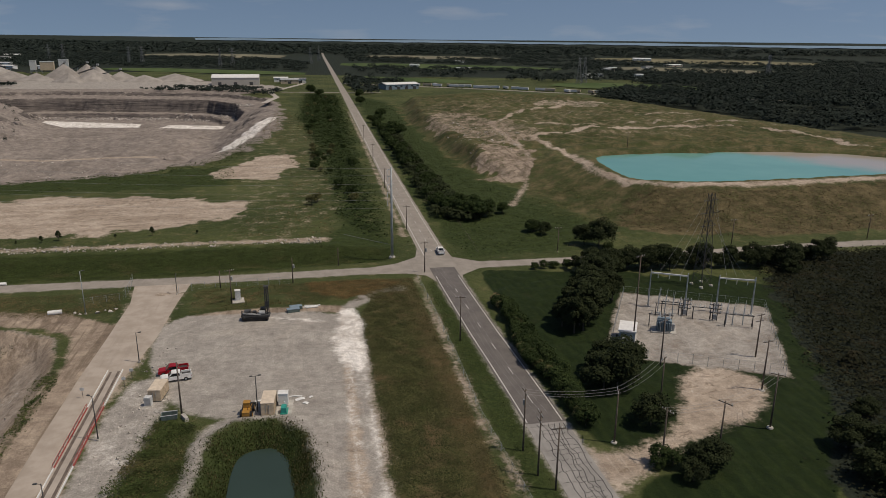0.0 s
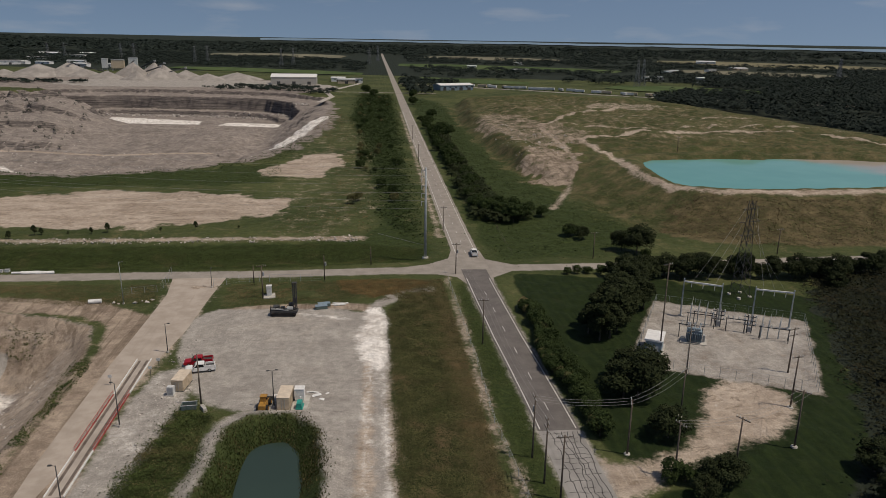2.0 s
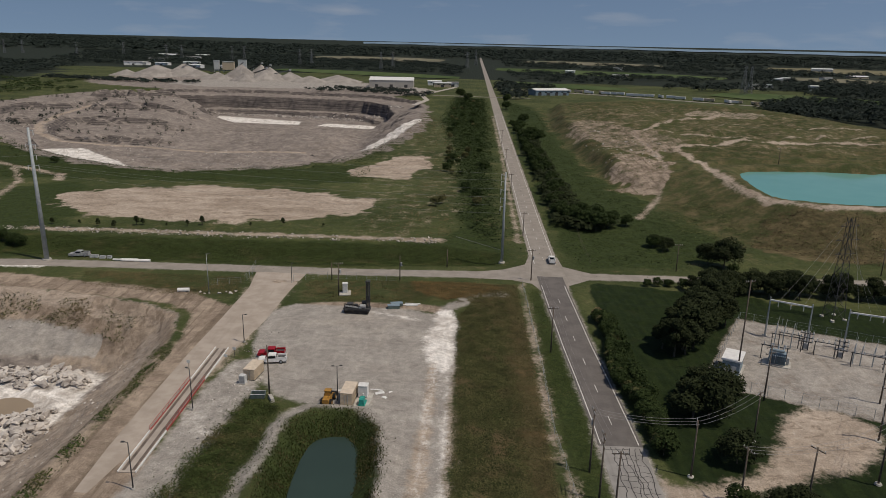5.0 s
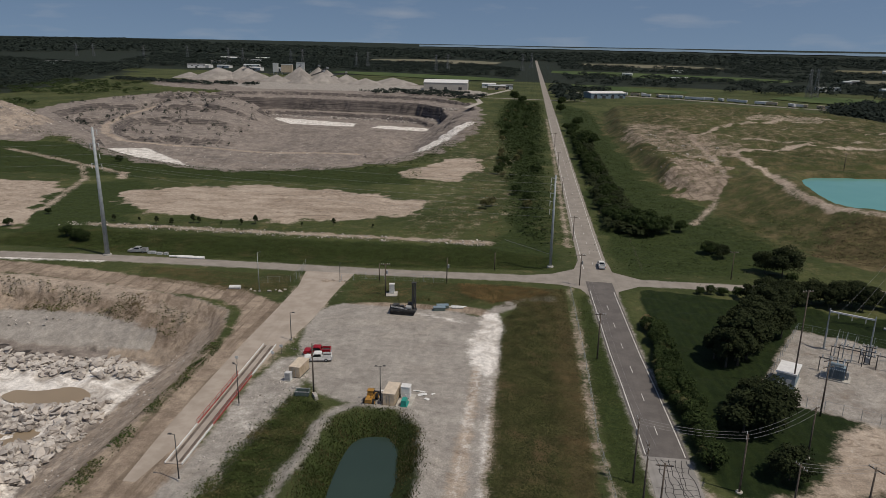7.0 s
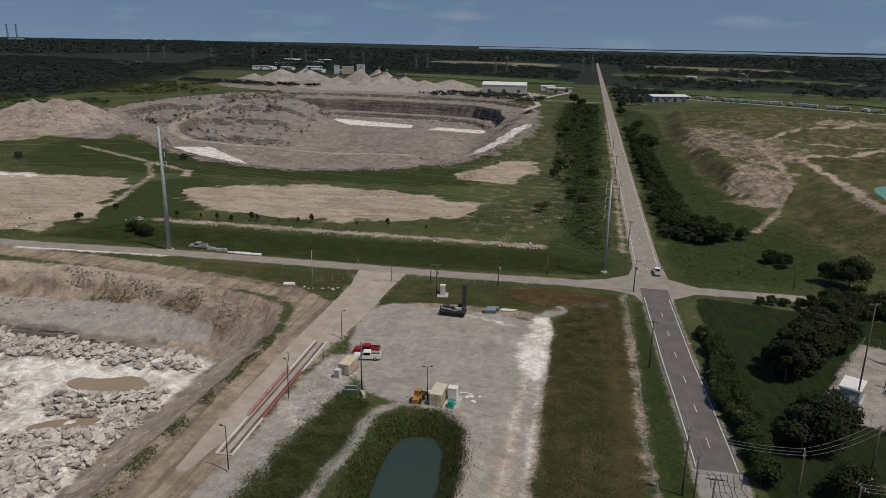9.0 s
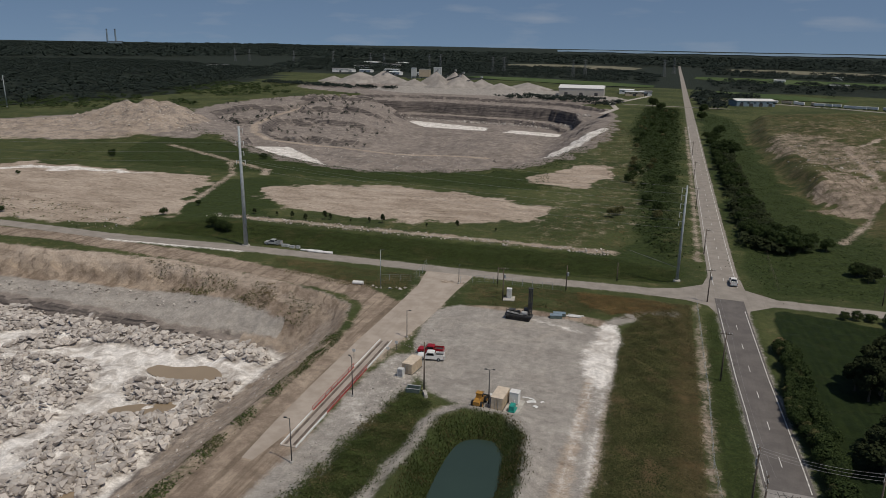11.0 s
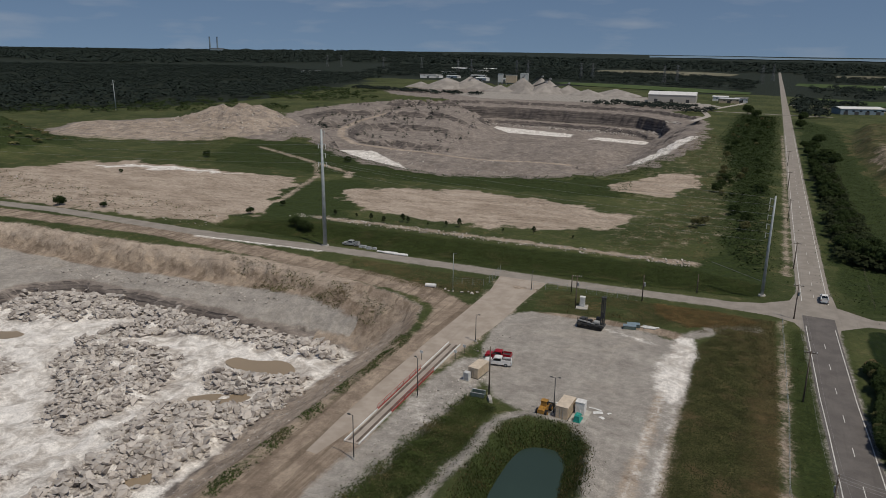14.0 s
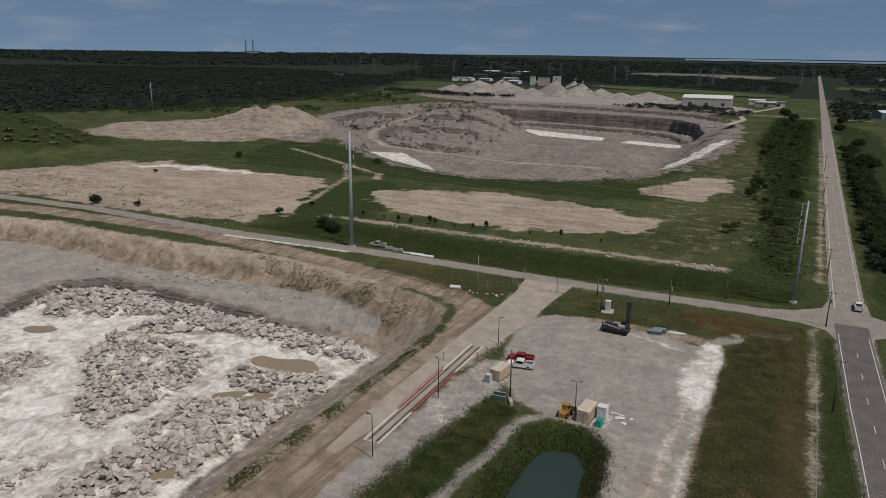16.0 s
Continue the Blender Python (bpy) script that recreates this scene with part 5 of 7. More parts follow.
def tar_line(points, w):
    for (ax, ay), (bx2, by2) in zip(points[:-1], points[1:]):
        d = Vector((bx2 - ax, by2 - ay)).normalized()
        nx_, ny_ = -d.y * w, d.x * w
        tar.add([(ax - nx_, ay - ny_, 0.056), (bx2 - nx_, by2 - ny_, 0.056), (bx2 + nx_, by2 + ny_, 0.056), (ax + nx_, ay + ny_, 0.056)], [(0, 1, 2, 3)])


for off in (-1.9, -0.9, 0.15, 1.2, 2.1, 2.9):
    pts, y, x = [], -86.5, off
    while y > -150:
        x = 0.8 * x + 0.2 * off + rc.uniform(-0.3, 0.3)
        pts.append((road_x(y) + x, y))
        y -= rc.uniform(0.6, 1.4)
    tar_line(pts, 0.06)
y = -87.0
while y > -150:
    x0 = rc.choice((-3.2, -2.0, -0.9, 0.2))
    x1 = rc.choice((1.2, 2.2, 3.3))
    pts = [(road_x(y) + x0 + (x1 - x0) * i / 7, y + rc.uniform(-0.25, 0.25)) for i in range(8)]
    tar_line(pts, 0.05)
    y -= rc.uniform(0.8, 1.9)
cracks = new("tar_seams", tar.mesh("tar_seams", M_TAR))
cracks.parent = road_south
tagged(cracks, "black tar lines sealing the cracks", kind="stuff")
gate_road = tagged(ribbon("road_gate", [(-71.3, 0), (-70.8, -17), (-71.2, -40), (-72.4, -58), (-73.2, -80), (-73.6, -94), (-74, -106)], [7.5, 5.6, 5.2, 4.2, 3.0, 2.2, 1.0], 0.03, asphalt("dusty_concrete", (0.34, 0.29, 0.24), (0.42, 0.365, 0.31))), "pale dusty concrete access road", "road", kind="structure")


# ---- poles ----
def utility_pole(x, y, h, arms=1, turn=0.0, label="weathered wooden utility pole with a crossarm", box=False, footing=False):
    ob = thing("utility_pole", x, y, zat(x, y), turn, label, "pole", "utility poles")
    part("post", Shape().tube((0, 0, -0.4), (0, 0, h), 0.17, 0.11, 8), M_WOODPOLE, ob, smooth=True)
    for i in range(arms):
        z = h - 0.5 - 1.3 * i
        arm = part("crossarm", Shape().box(0, 0.14, z, 2.4, 0.1, 0.13), M_WOODPOLE, ob)
        for dx in (-1.05, -0.5, 0.5, 1.05):
            part("insulator", Shape().tube((dx, 0.14, z + 0.13), (dx, 0.14, z + 0.38), 0.06, 0.04, 6), M_PALEGREY, arm)
    if box:
        part("transformer_can", Shape().tube((0.38, 0, h - 3.0), (0.38, 0, h - 2.0), 0.25, 0.25, 10), M_GREY, ob)
    if footing:
        part("footing", Shape().tube((0, 0, -0.1), (0, 0, 0.14), 0.6, 0.5, 12), M_CONCRETE, ob)
    return ob


def lamp_post(x, y, h, heads=1, turn=0.0, mat=None, label="slim dark lamp post"):
    ob = thing("lamp_post", x, y, zat(x, y), turn, label + (" with two heads" if heads == 2 else " with one head"), "lamp post", "lamp posts round the yard")
    part("post", Shape().tube((0, 0, 0), (0, 0, h), 0.11, 0.07, 8), mat or M_DARK, ob, smooth=True)
    part("base", Shape().tube((0, 0, -0.2), (0, 0, 0.35), 0.32, 0.28, 10), M_CONCRETE, ob)
    for i in range(heads):
        sx = 1 if i == 0 else -1
        arm = part("arm", Shape().tube((0, 0, h - 0.1), (sx * 0.55, 0, h + 0.05), 0.04, 0.04, 6), mat or M_DARK, ob)
        part("lamp_head", Shape().box(sx * 0.75, 0, h, 0.55, 0.3, 0.14, 0, 0.8), M_DARK, arm)
    return ob


utility_pole(0, 0, 9.2, 1, 0, "wooden utility pole at the road crossing", True)
utility_pole(0.3, -49, 10.6, 1, 0)
utility_pole(1.5, -94, 11.2, 1, 90, "wooden utility pole with two crossarms", True)
utility_pole(1.8, -101, 11.2, 2, 90)
utility_pole(3.3, -105, 10.8, 1, 0)
utility_pole(1.2, 49, 8.5, 1)
utility_pole(0.9, 122, 9, 1)
utility_pole(2.4, 200, 9, 1)
utility_pole(4.0, 290, 9, 1)
utility_pole(38.2, -56.4, 21, 1, 20, "very tall dark utility pole beside the shed")
utility_pole(39.7, -66.6, 11.5, 2, 25)
utility_pole(31.8, -82, 9.5, 1, 40, footing=True)
utility_pole(17.5, -93.8, 10, 1, 70, footing=True)
utility_pole(32.4, -100.8, 10.5, 1, -60, footing=True)
utility_pole(47, -93.3, 10.5, 1, -40, footing=True)
utility_pole(54.3, -80, 10.5, 1, 10, footing=True)
utility_pole(62.5, -65.6, 10, 2, 15)
utility_pole(22.8, -100.3, 9.5, 1, -70)
utility_pole(-51.9, -19.3, 9.2, 1, 10, "wooden pole beside the white cabinet", True)
utility_pole(-54.9, -74.8, 10.4, 0, 0, "dark bare wooden pole in the yard")
utility_pole(45.5, 15, 8.5, 1, 5)
utility_pole(-37.2, -5.2, 7.2, 0, 0, "short wooden pole beside the road", True)
utility_pole(-56, -7.4, 5.0, 0, 0, "short wooden post beside the fence")
utility_pole(-24.4, 8.8, 5.5, 0, 0, "leaning wooden post beside the ditch")
utility_pole(141.8, 176, 8, 1)
utility_pole(110, 20, 8.5, 1, 5)
utility_pole(165, 22, 8.5, 1, 5)
lamp_post(-66.9, -51.6, 6.6, 1, 0)
lamp_post(-41.9, -75.8, 7.4, 2, 10)
lamp_post(-66.9, -81.3, 8.2, 1, 150)
lamp_post(-66.8, -104.6, 8.0, 1, 180)
lamp_post(-66.3, -11.2, 5.2, 1, 90)
lamp_post(-85, -22.9, 11, 1, 0, M_STEEL, "tall pale metal pole")


def wire_run(name, spans, r=0.02, sag=0.03, label="thin sagging overhead wires", kind=""):
    """Sagging wires, one object for the run."""
    s = Shape()
    for a, b in spans:
        a, b = Vector(a), Vector(b)
        n, prev = 10, a
        for i in range(1, n + 1):
            t = i / n
            p = a.lerp(b, t) - Vector((0, 0, 4 * sag * (b - a).length * t * (1 - t)))
            s.tube(prev, p, r, r, 3, False)
            prev = p
    return tagged(new(name, s.mesh(name, M_WIRE)), label, "wires", kind="stuff")


def three(a, b, za, zb, gap=0.9):
    d = Vector((b[0] - a[0], b[1] - a[1])).normalized()
    return [((a[0] - d.y * g, a[1] + d.x * g, za), (b[0] - d.y * g, b[1] + d.x * g, zb)) for g in (-gap, 0, gap)]


wire_run("road_wires", three((1.8, -101), (0.3, -49), 11, 10.4) + three((0.3, -49), (0, 0), 10.4, 9) + three((0, 0), (1.2, 49), 9, 8.4) + three((1.2, 49), (0.9, 122), 8.4, 8.8), 0.012)
wire_run("yard_wires", three((1.5, -94), (17.5, -93.8), 10.8, 9.8) + three((17.5, -93.8), (31.8, -82), 9.8, 9.3) + three((31.8, -82), (39.7, -66.6), 9.3, 11.2) + three((22.8, -100.3), (32.4, -100.8), 9.3, 10.3) + three((32.4, -100.8), (47, -93.3), 10.3, 10.3) + three((47, -93.3), (54.3, -80), 10.3, 10.3) + three((54.3, -80), (62.5, -65.6), 10.3, 9.8), 0.022, 0.04)


def steel_pole(x, y, h, r0, r1, arms, label):
    ob = thing("steel_pole", x, y, zat(x, y), 0, label, "power pole", "tall steel power poles")
    part("shaft", Shape().tube((0, 0, 0), (0, 0, h), r0, r1, 16), M_STEEL, ob, smooth=True)
    part("footing", Shape().tube((0, 0, -0.5), (0, 0, 0.4), r0 + 0.6, r0 + 0.5, 16), M_CONCRETE, ob)
    part("flange", Shape().tube((0, 0, h * 0.45), (0, 0, h * 0.45 + 0.25), r0 * 0.82, r0 * 0.82, 16), M_STEEL, ob)
    for z, dx, dy in arms:
        arm = part("arm", Shape().tube((0, 0, z), (dx, dy, z + 0.3), 0.12, 0.07, 6), M_STEEL, ob)
        part("insulator", Shape().tube((dx, dy, z + 0.3), (dx * 1.02, dy * 1.02, z - 1.2), 0.1, 0.1, 6), M_PALEGREY, arm)
    return ob


steel_pole(-7.7, 15.5, 28, 0.46, 0.24, [(27, -1.2, 0), (25, -1.2, 0), (22.5, -1.2, 0), (20, -1.2, 0), (17.5, -1.2, 0)], "tall grey steel power pole by the crossing")
steel_pole(-140.2, -1.6, 39, 0.74, 0.34, [(38, 1.1, 0.3), (34, -1.3, 0), (34, 1.3, 0.2), (28, 1.5, 0.2), (28, -1.5, 0), (31, 1.3, 0)], "very tall grey steel power pole by the side road")
steel_pole(-559, 288, 30, 0.6, 0.3, [(29, 2, 0), (26, -2, 0), (23, 2, 0)], "tall pale steel power pole by the woods")
a_top, b_top = (-7.7, 15.5), (-140.2, -1.6)
wire_run("power_lines", [((-8.9, 15.5, 0.5 + z), (-139, -1.3, zb)) for z, zb in ((27, 38), (25, 34), (22.5, 31), (20, 28.5), (17.5, 28), (15, 26))] + [((-141.4, -1.6, zb), (-420, -30, zb - 4)) for zb in (38, 34, 31, 28)], 0.02, 0.012, "long high-voltage conductors between steel poles")
wire_run("guy_wires", [((-7.7, 15.5, 4), (-22, 22, 6))], 0.06, 0.0, "pale brace beside the steel pole")


# ---- lattice towers ----
def lattice(name, x, y, h, base, top, arms, r, turn, label, group, mat=None):
    ob = thing(name, x, y, zat(x, y), turn, label, "tower", group)
    s, steps = Shape(), 9
    rings = []
    for i in range(steps + 1):
        t = i / steps
        w = (base + (top - base) * min(1, t * 1.25)) / 2
        rings.append([(sx * w, sy * w, h * t) for sx, sy in ((-1, -1), (1, -1), (1, 1), (-1, 1))])
    for a, b in zip(rings[:-1], rings[1:]):
        for j in range(4):
            s.tube(a[j], b[j], r, r, 4, False)
            s.tube(a[j], b[(j + 1) % 4], r * 0.6, r * 0.6, 3, False)
            s.tube(b[j], a[(j + 1) % 4], r * 0.6, r * 0.6, 3, False)
    part("lattice", s, mat or M_DARK, ob)
    for z, w in arms:
        part("crossarm", Shape().tube((-w, 0, z), (w, 0, z), r * 1.2, r * 1.2, 4).tube((-w, 0, z), (0, 0, z + 1.6), r * 0.7, r * 0.7, 3).tube((w, 0, z), (0, 0, z + 1.6), r * 0.7, r * 0.7, 3), mat or M_DARK, ob)
    return ob


tower = lattice("lattice_tower", 76, -19.5, 26, 3.6, 1.2, [(24, 2.6), (20.5, 3.4), (17, 2.8)], 0.07, 15, "slender dark lattice power tower behind the substation", "")
for dx, dy in ((-1.8, -1.8), (1.8, -1.8), (1.8, 1.8), (-1.8, 1.8)):
    part("footing", Shape().tube((dx, dy, -0.3), (dx, dy, 0.5), 0.6, 0.5, 10), M_CONCRETE, tower)
mast = lattice("transmission_tower", -1052, 1675, 38, 7, 2.0, [(36, 6), (31, 8), (26, 6)], 0.2, 60, "distant grey lattice transmission tower", "transmission towers across the distance", M_TOWER)
for x, y in [(-998, 1824), (-754, 1544), (-739, 1600), (-615, 1612), (-599, 1660), (-403, 1441), (-387, 1490), (-208, 1354), (-190, 1420), (-25, 1680), (422, 986), (441, 1010), (962, 1268), (980, 1300), (0, 1925), (-1300, 1750), (-1280, 1800)]:
    copy_thing(mast, pose(x, y, zat(x, y), 0, 0, RNG.uniform(40, 80)))


# ---- substation ----
def gantry(x0, y0, x1, y1, h):
    cx, cy = (x0 + x1) / 2, (y0 + y1) / 2
    L, a = math.hypot(x1 - x0, y1 - y0), math.degrees(math.atan2(y1 - y0, x1 - x0))
    ob = thing("gantry", cx, cy, 0, a, "tall grey steel gantry with a white beam", "gantry", "substation gantries")
    for sx in (-1, 1):
        part("post", Shape().tube((sx * L / 2, 0, 0), (sx * L / 2, 0, h + 0.9), 0.22, 0.13, 8), M_STEEL, ob)
        part("footing", Shape().box(sx * L / 2, 0, -0.1, 1.0, 1.0, 0.3), M_CONCRETE, ob)
    beam = part("beam", Shape().box(0, 0, h, L, 0.3, 0.32), M_WHITE, ob)
    for i in range(3):
        x = (-0.3 + 0.3 * i) * L
        part("insulator", Shape().tube((x, 0.2, h), (x, 0.5, h - 1.3), 0.1, 0.1, 7), M_PALEGREY, beam)
    return ob


gantry(53.3, -33.2, 61.0, -37.4, 8.8)
gantry(68.7, -39.4, 76.4, -42.5, 8.8)
wire_run("tower_wires", [((74.5, -19.5, z), (53.3 + 7.7 * t, -33.2 - 4.2 * t, 9.0)) for z, t in ((24, 0.2), (20.5, 0.5), (17, 0.8))] + [((77.5, -19.5, z), (68.7 + 7.7 * t, -39.4 - 3.1 * t, 9.0)) for z, t in ((24, 0.2), (20.5, 0.5), (17, 0.8))], 0.025, 0.02, "slack spans from the tower to the gantries")


def arrester(x, y, h):
    ob = thing("disconnect_mast", x, y, 0, 0, "slim pale switch mast in the substation", "switchgear", "substation switch masts")
    part("post", Shape().tube((0, 0, 0), (0, 0, h * 0.5), 0.13, 0.11, 8), M_STEEL, ob)
    part("insulator", Shape().tube((0, 0, h * 0.5), (0.1, 0, h * 0.82), 0.17, 0.14, 8), M_PALEGREY, ob)
    part("blade", Shape().tube((0.1, 0, h * 0.82), (0.35, 0.1, h * 1.12), 0.06, 0.04, 6), M_PALEGREY, ob)
    return ob


for x, y in [(53.9, -37.1), (55.1, -38.5), (56.0, -40.6), (66.7, -47.1), (67.8, -48.1), (70.2, -48.6)]:
    arrester(x, y, 5.6)


def breaker(x, y, turn):
    ob = thing("circuit_breaker", x, y, 0, turn, "dark circuit breaker stack with three tiers of insulators", "switchgear", "substation circuit breakers")
    part("post", Shape().tube((-0.5, 0, 0), (-0.5, 0, 4.4), 0.12, 0.12, 6).tube((0.5, 0, 0), (0.5, 0, 4.4), 0.12, 0.12, 6), M_DARK, ob)
    for z in (1.9, 2.9, 3.9):
        tier = part("tier", Shape().box(0, 0, z, 2.8, 0.25, 0.14), M_DARK, ob)
        for dx in (-1.2, -0.4, 0.4, 1.2):
            part("insulator", Shape().tube((dx, 0, z + 0.1), (dx, 0, z + 0.65), 0.16, 0.12, 7), M_PALEGREY, tier)
    part("cabinet", Shape().box(0, 0, 0.3, 0.8, 0.6, 1.2), M_GREY, ob)
    return ob


for x, y, a in [(59.3, -40.7, -25), (65.1, -44.7, -25)]:
    breaker(x, y, a)


def bus_frame(x, y, L, turn):
    ob = thing("bus_frame", x, y, 0, turn, "low steel frame carrying bus bars", "switchgear", "substation bus frames")
    for sx in (-1, 1):
        part("leg", Shape().tube((sx * L / 2, -0.6, 0), (sx * L / 2, 0, 3), 0.09, 0.09, 6).tube((sx * L / 2, 0.6, 0), (sx * L / 2, 0, 3), 0.09, 0.09, 6), M_DARK, ob)
    part("bar", Shape().box(0, 0, 3, L + 0.6, 0.16, 0.16), M_DARK, ob)
    for i in range(4):
        x_ = (-0.42 + 0.28 * i) * L
        part("insulator", Shape().tube((x_, 0, 3.1), (x_, 0, 3.8), 0.13, 0.1, 7), M_PALEGREY, ob)
    return ob


for x, y, L, a in [(55.0, -40.5, 6, -25), (68.5, -49.5, 6, -25), (62.099999999999994, -43.7, 4, -25), (56.099999999999994, -39.2, 4, -25), (49.5, -47, 5, -25)]:
    bus_frame(x, y, L, a)
tr = thing("power_transformer", 49.3, -49.2, 0, -25, "large blue-grey power transformer with radiators and bushings", "transformer")
part("plinth", Shape().box(0, 0, -0.05, 5.6, 3.8, 0.3), M_CONCRETE, tr)
part("tank", Shape().box(0, 0, 0.25, 3.4, 1.7, 2.5, 0, 0.96), M_BLUEGREY, tr)
for sy in (-1, 1):
    fins = Shape()
    for i in range(9):
        fins.box(-1.5 + 0.37 * i, sy * 1.3, 0.5, 0.1, 0.7, 1.9)
    part("radiator", fins, M_BLUEGREY, tr)
for i in range(3):
    part("bushing", Shape().tube((-1 + i, 0, 2.7), (-1.1 + 1.1 * i, 0.3, 4.5), 0.2, 0.1, 8), M_PALEGREY, tr)
part("conservator", Shape().tube((-1.6, -0.7, 3.3), (1.2, -0.7, 3.3), 0.35, 0.35, 10), M_BLUEGREY, tr)
part("control_box", Shape().box(2.1, 0, 0.4, 0.5, 0.9, 1.5), M_GREY, tr)
shed = thing("control_shed", 38.3, -53.2, 0, -28, "small blue-grey metal control shed with a white roof", "shed")
part("wall", Shape().box(0, 0, 0, 3.4, 6.0, 3.1), M_BLUEGREY, shed)
part("roof", Shape().prism([(-3.25, 3.1), (3.25, 3.1), (3.25, 3.25), (-3.25, 3.45)], -1.95, 1.95), M_WHITE, shed, "white metal roof")
door = part("door", Shape().box(0.6, -3.03, 0.05, 0.95, 0.06, 2.05), M_PALEGREY, shed, "pale metal door")
part("handle", Shape().box(0.95, -3.09, 1.0, 0.05, 0.06, 0.12), M_DARK, door)
part("air_conditioner", Shape().box(-0.8, -3.3, 0.7, 0.9, 0.6, 1.1), M_PALEGREY, shed)
part("slab", Shape().box(0, 0, -0.1, 4.2, 7.4, 0.16), M_CONCRETE, shed)


def fence(points, gap, h, label, mat=None):
    ob = thing("wire_fence", points[0][0], points[0][1], 0, 0, label, "fence", "wire fences")
    ox, oy = points[0]
    rails = Shape()
    for (ax, ay), (bx_, by_) in zip(points[:-1], points[1:]):
        n = max(1, int(math.hypot(bx_ - ax, by_ - ay) / gap))
        for i in range(n):
            t = i / n
            x, y = ax + (bx_ - ax) * t, ay + (by_ - ay) * t
            z = zat(x, y)
            part("post", Shape().tube((x - ox, y - oy, z - 0.2), (x - ox, y - oy, z + h), 0.045, 0.045, 6), mat or M_STEEL, ob)
        za, zb = zat(ax, ay), zat(bx_, by_)
        for q in (0.08, 0.4, 0.7, 1.0):
            rails.tube((ax - ox, ay - oy, za + h * q), (bx_ - ox, by_ - oy, zb + h * q), 0.02 if q == 1.0 else 0.009, None, 4, False)
    tagged(part("wires", rails, mat or M_STEEL, ob), kind="stuff")
    return ob


fence([(50.8, -23.4), (83, -38.4), (63.4, -74.6), (35.6, -62.2), (32.8, -56.4), (50.8, -23.4)], 3.0, 2.2, "chain-link fence round the substation")
fence([(-66, -10.6), (-60, -7), (-52, -6.3), (-38, -6.3)], 2.6, 2.0, "wire fence beside the access road")
fence([(-79.6, 0.3), (-78.8, -6), (-78.6, -14)], 2.5, 2.2, "open wire gate beside the access road")
fence([(-79.5, -14), (-88, -17)], 2.5, 1.8, "wire fence by the entrance")
fence([(20, 17.7), (21, 50), (25, 105), (29, 328)], 14, 1.3, "old field fence along the road", M_WOODPOLE)
fence([(-2.8, -5.5), (-2.4, -60), (-2.8, -83), (-1.2, -110)], 5.0, 1.5, "low wire fence along the path")


# ---- vehicles ----
def pickup(x, y, turn, paint, label):
    """A crew-cab pickup, nose towards its own +y."""
    ob = thing("pickup_truck", x, y, zat(x, y) + 0.03, turn, label, "pickup truck", "pickup trucks")
    lower = [(-2.85, 0.5), (-2.85, 1.05), (0.9, 1.1), (1.0, 1.12), (2.6, 1.05), (2.85, 0.9), (2.85, 0.5), (2.3, 0.42), (-2.3, 0.42)]
    body = part("body", Shape().prism(lower, -0.97, 0.97, 0.04), paint, ob)
    cab = [(-0.95, 1.08), (-0.8, 1.78), (-0.6, 1.86), (0.55, 1.86), (0.75, 1.8), (1.45, 1.1)]
    c = part("cab", Shape().prism(cab, -0.92, 0.92, 0.14), paint, ob)
    part("windscreen", Shape().add([(-0.8, 1.44, 1.15), (0.8, 1.44, 1.15), (0.7, 0.86, 1.74), (-0.7, 0.86, 1.74)], [(0, 1, 2, 3)]), M_GLASS, c)
    part("rear_window", Shape().add([(-0.75, -0.96, 1.2), (0.75, -0.96, 1.2), (0.68, -0.85, 1.7), (-0.68, -0.85, 1.7)], [(0, 1, 2, 3)]), M_GLASS, c)
    for sx in (-1, 1):
        part("side_window", Shape().add([(sx * 0.925, -0.75, 1.2), (sx * 0.925, 1.15, 1.2), (sx * 0.845, 0.62, 1.72), (sx * 0.84, -0.65, 1.72)], [(0, 1, 2, 3)]), M_GLASS, c)
        part("headlight", Shape().box(sx * 0.72, 2.82, 0.78, 0.35, 0.1, 0.2), M_LAMP, body)
        part("tail_light", Shape().box(sx * 0.88, -2.83, 0.72, 0.14, 0.08, 0.3), M_REDRAIL, body)
        part("mirror", Shape().box(sx * 1.08, 1.15, 1.2, 0.2, 0.1, 0.18), M_DARK, c)
    bed = part("bed", Shape().box(0, -1.88, 0.98, 1.6, 1.72, 0.1), M_DARK, ob, "dark open cargo bed")
    rails = Shape().box(-0.88, -1.9, 1.02, 0.14, 1.85, 0.42).box(0.88, -1.9, 1.02, 0.14, 1.85, 0.42).box(0, -2.78, 1.02, 1.9, 0.12, 0.4)
    part("bed_side", rails, paint, ob)
    part("bumper", Shape().box(0, 2.9, 0.45, 1.85, 0.16, 0.24), M_STEEL, ob)
    part("bumper", Shape().box(0, -2.9, 0.45, 1.85, 0.16, 0.2), M_STEEL, ob)
    for sx in (-1, 1):
        for yy in (1.85, -1.75):
            w = part("wheel", Shape().tube((sx * 0.72, yy, 0.38), (sx * 1.0, yy, 0.38), 0.38, 0.38, 14), M_RUBBER, ob)
            part("rim", Shape().tube((sx * 1.0, yy, 0.38), (sx * 1.02, yy, 0.38), 0.22, 0.2, 10), M_STEEL, w)
    return ob


pickup(-59.2, -57.6, 96, M_RED, "glossy dark red pickup parked in the yard")
pickup(-58.2, -60.6, 100, M_WHITE, "white pickup parked in the gravel yard")
pickup(8.0, 19, -1, M_WHITE, "white pickup driving on the road")
pickup(-133, 3.0, 95, M_GREY, "grey pickup parked beside the side road")


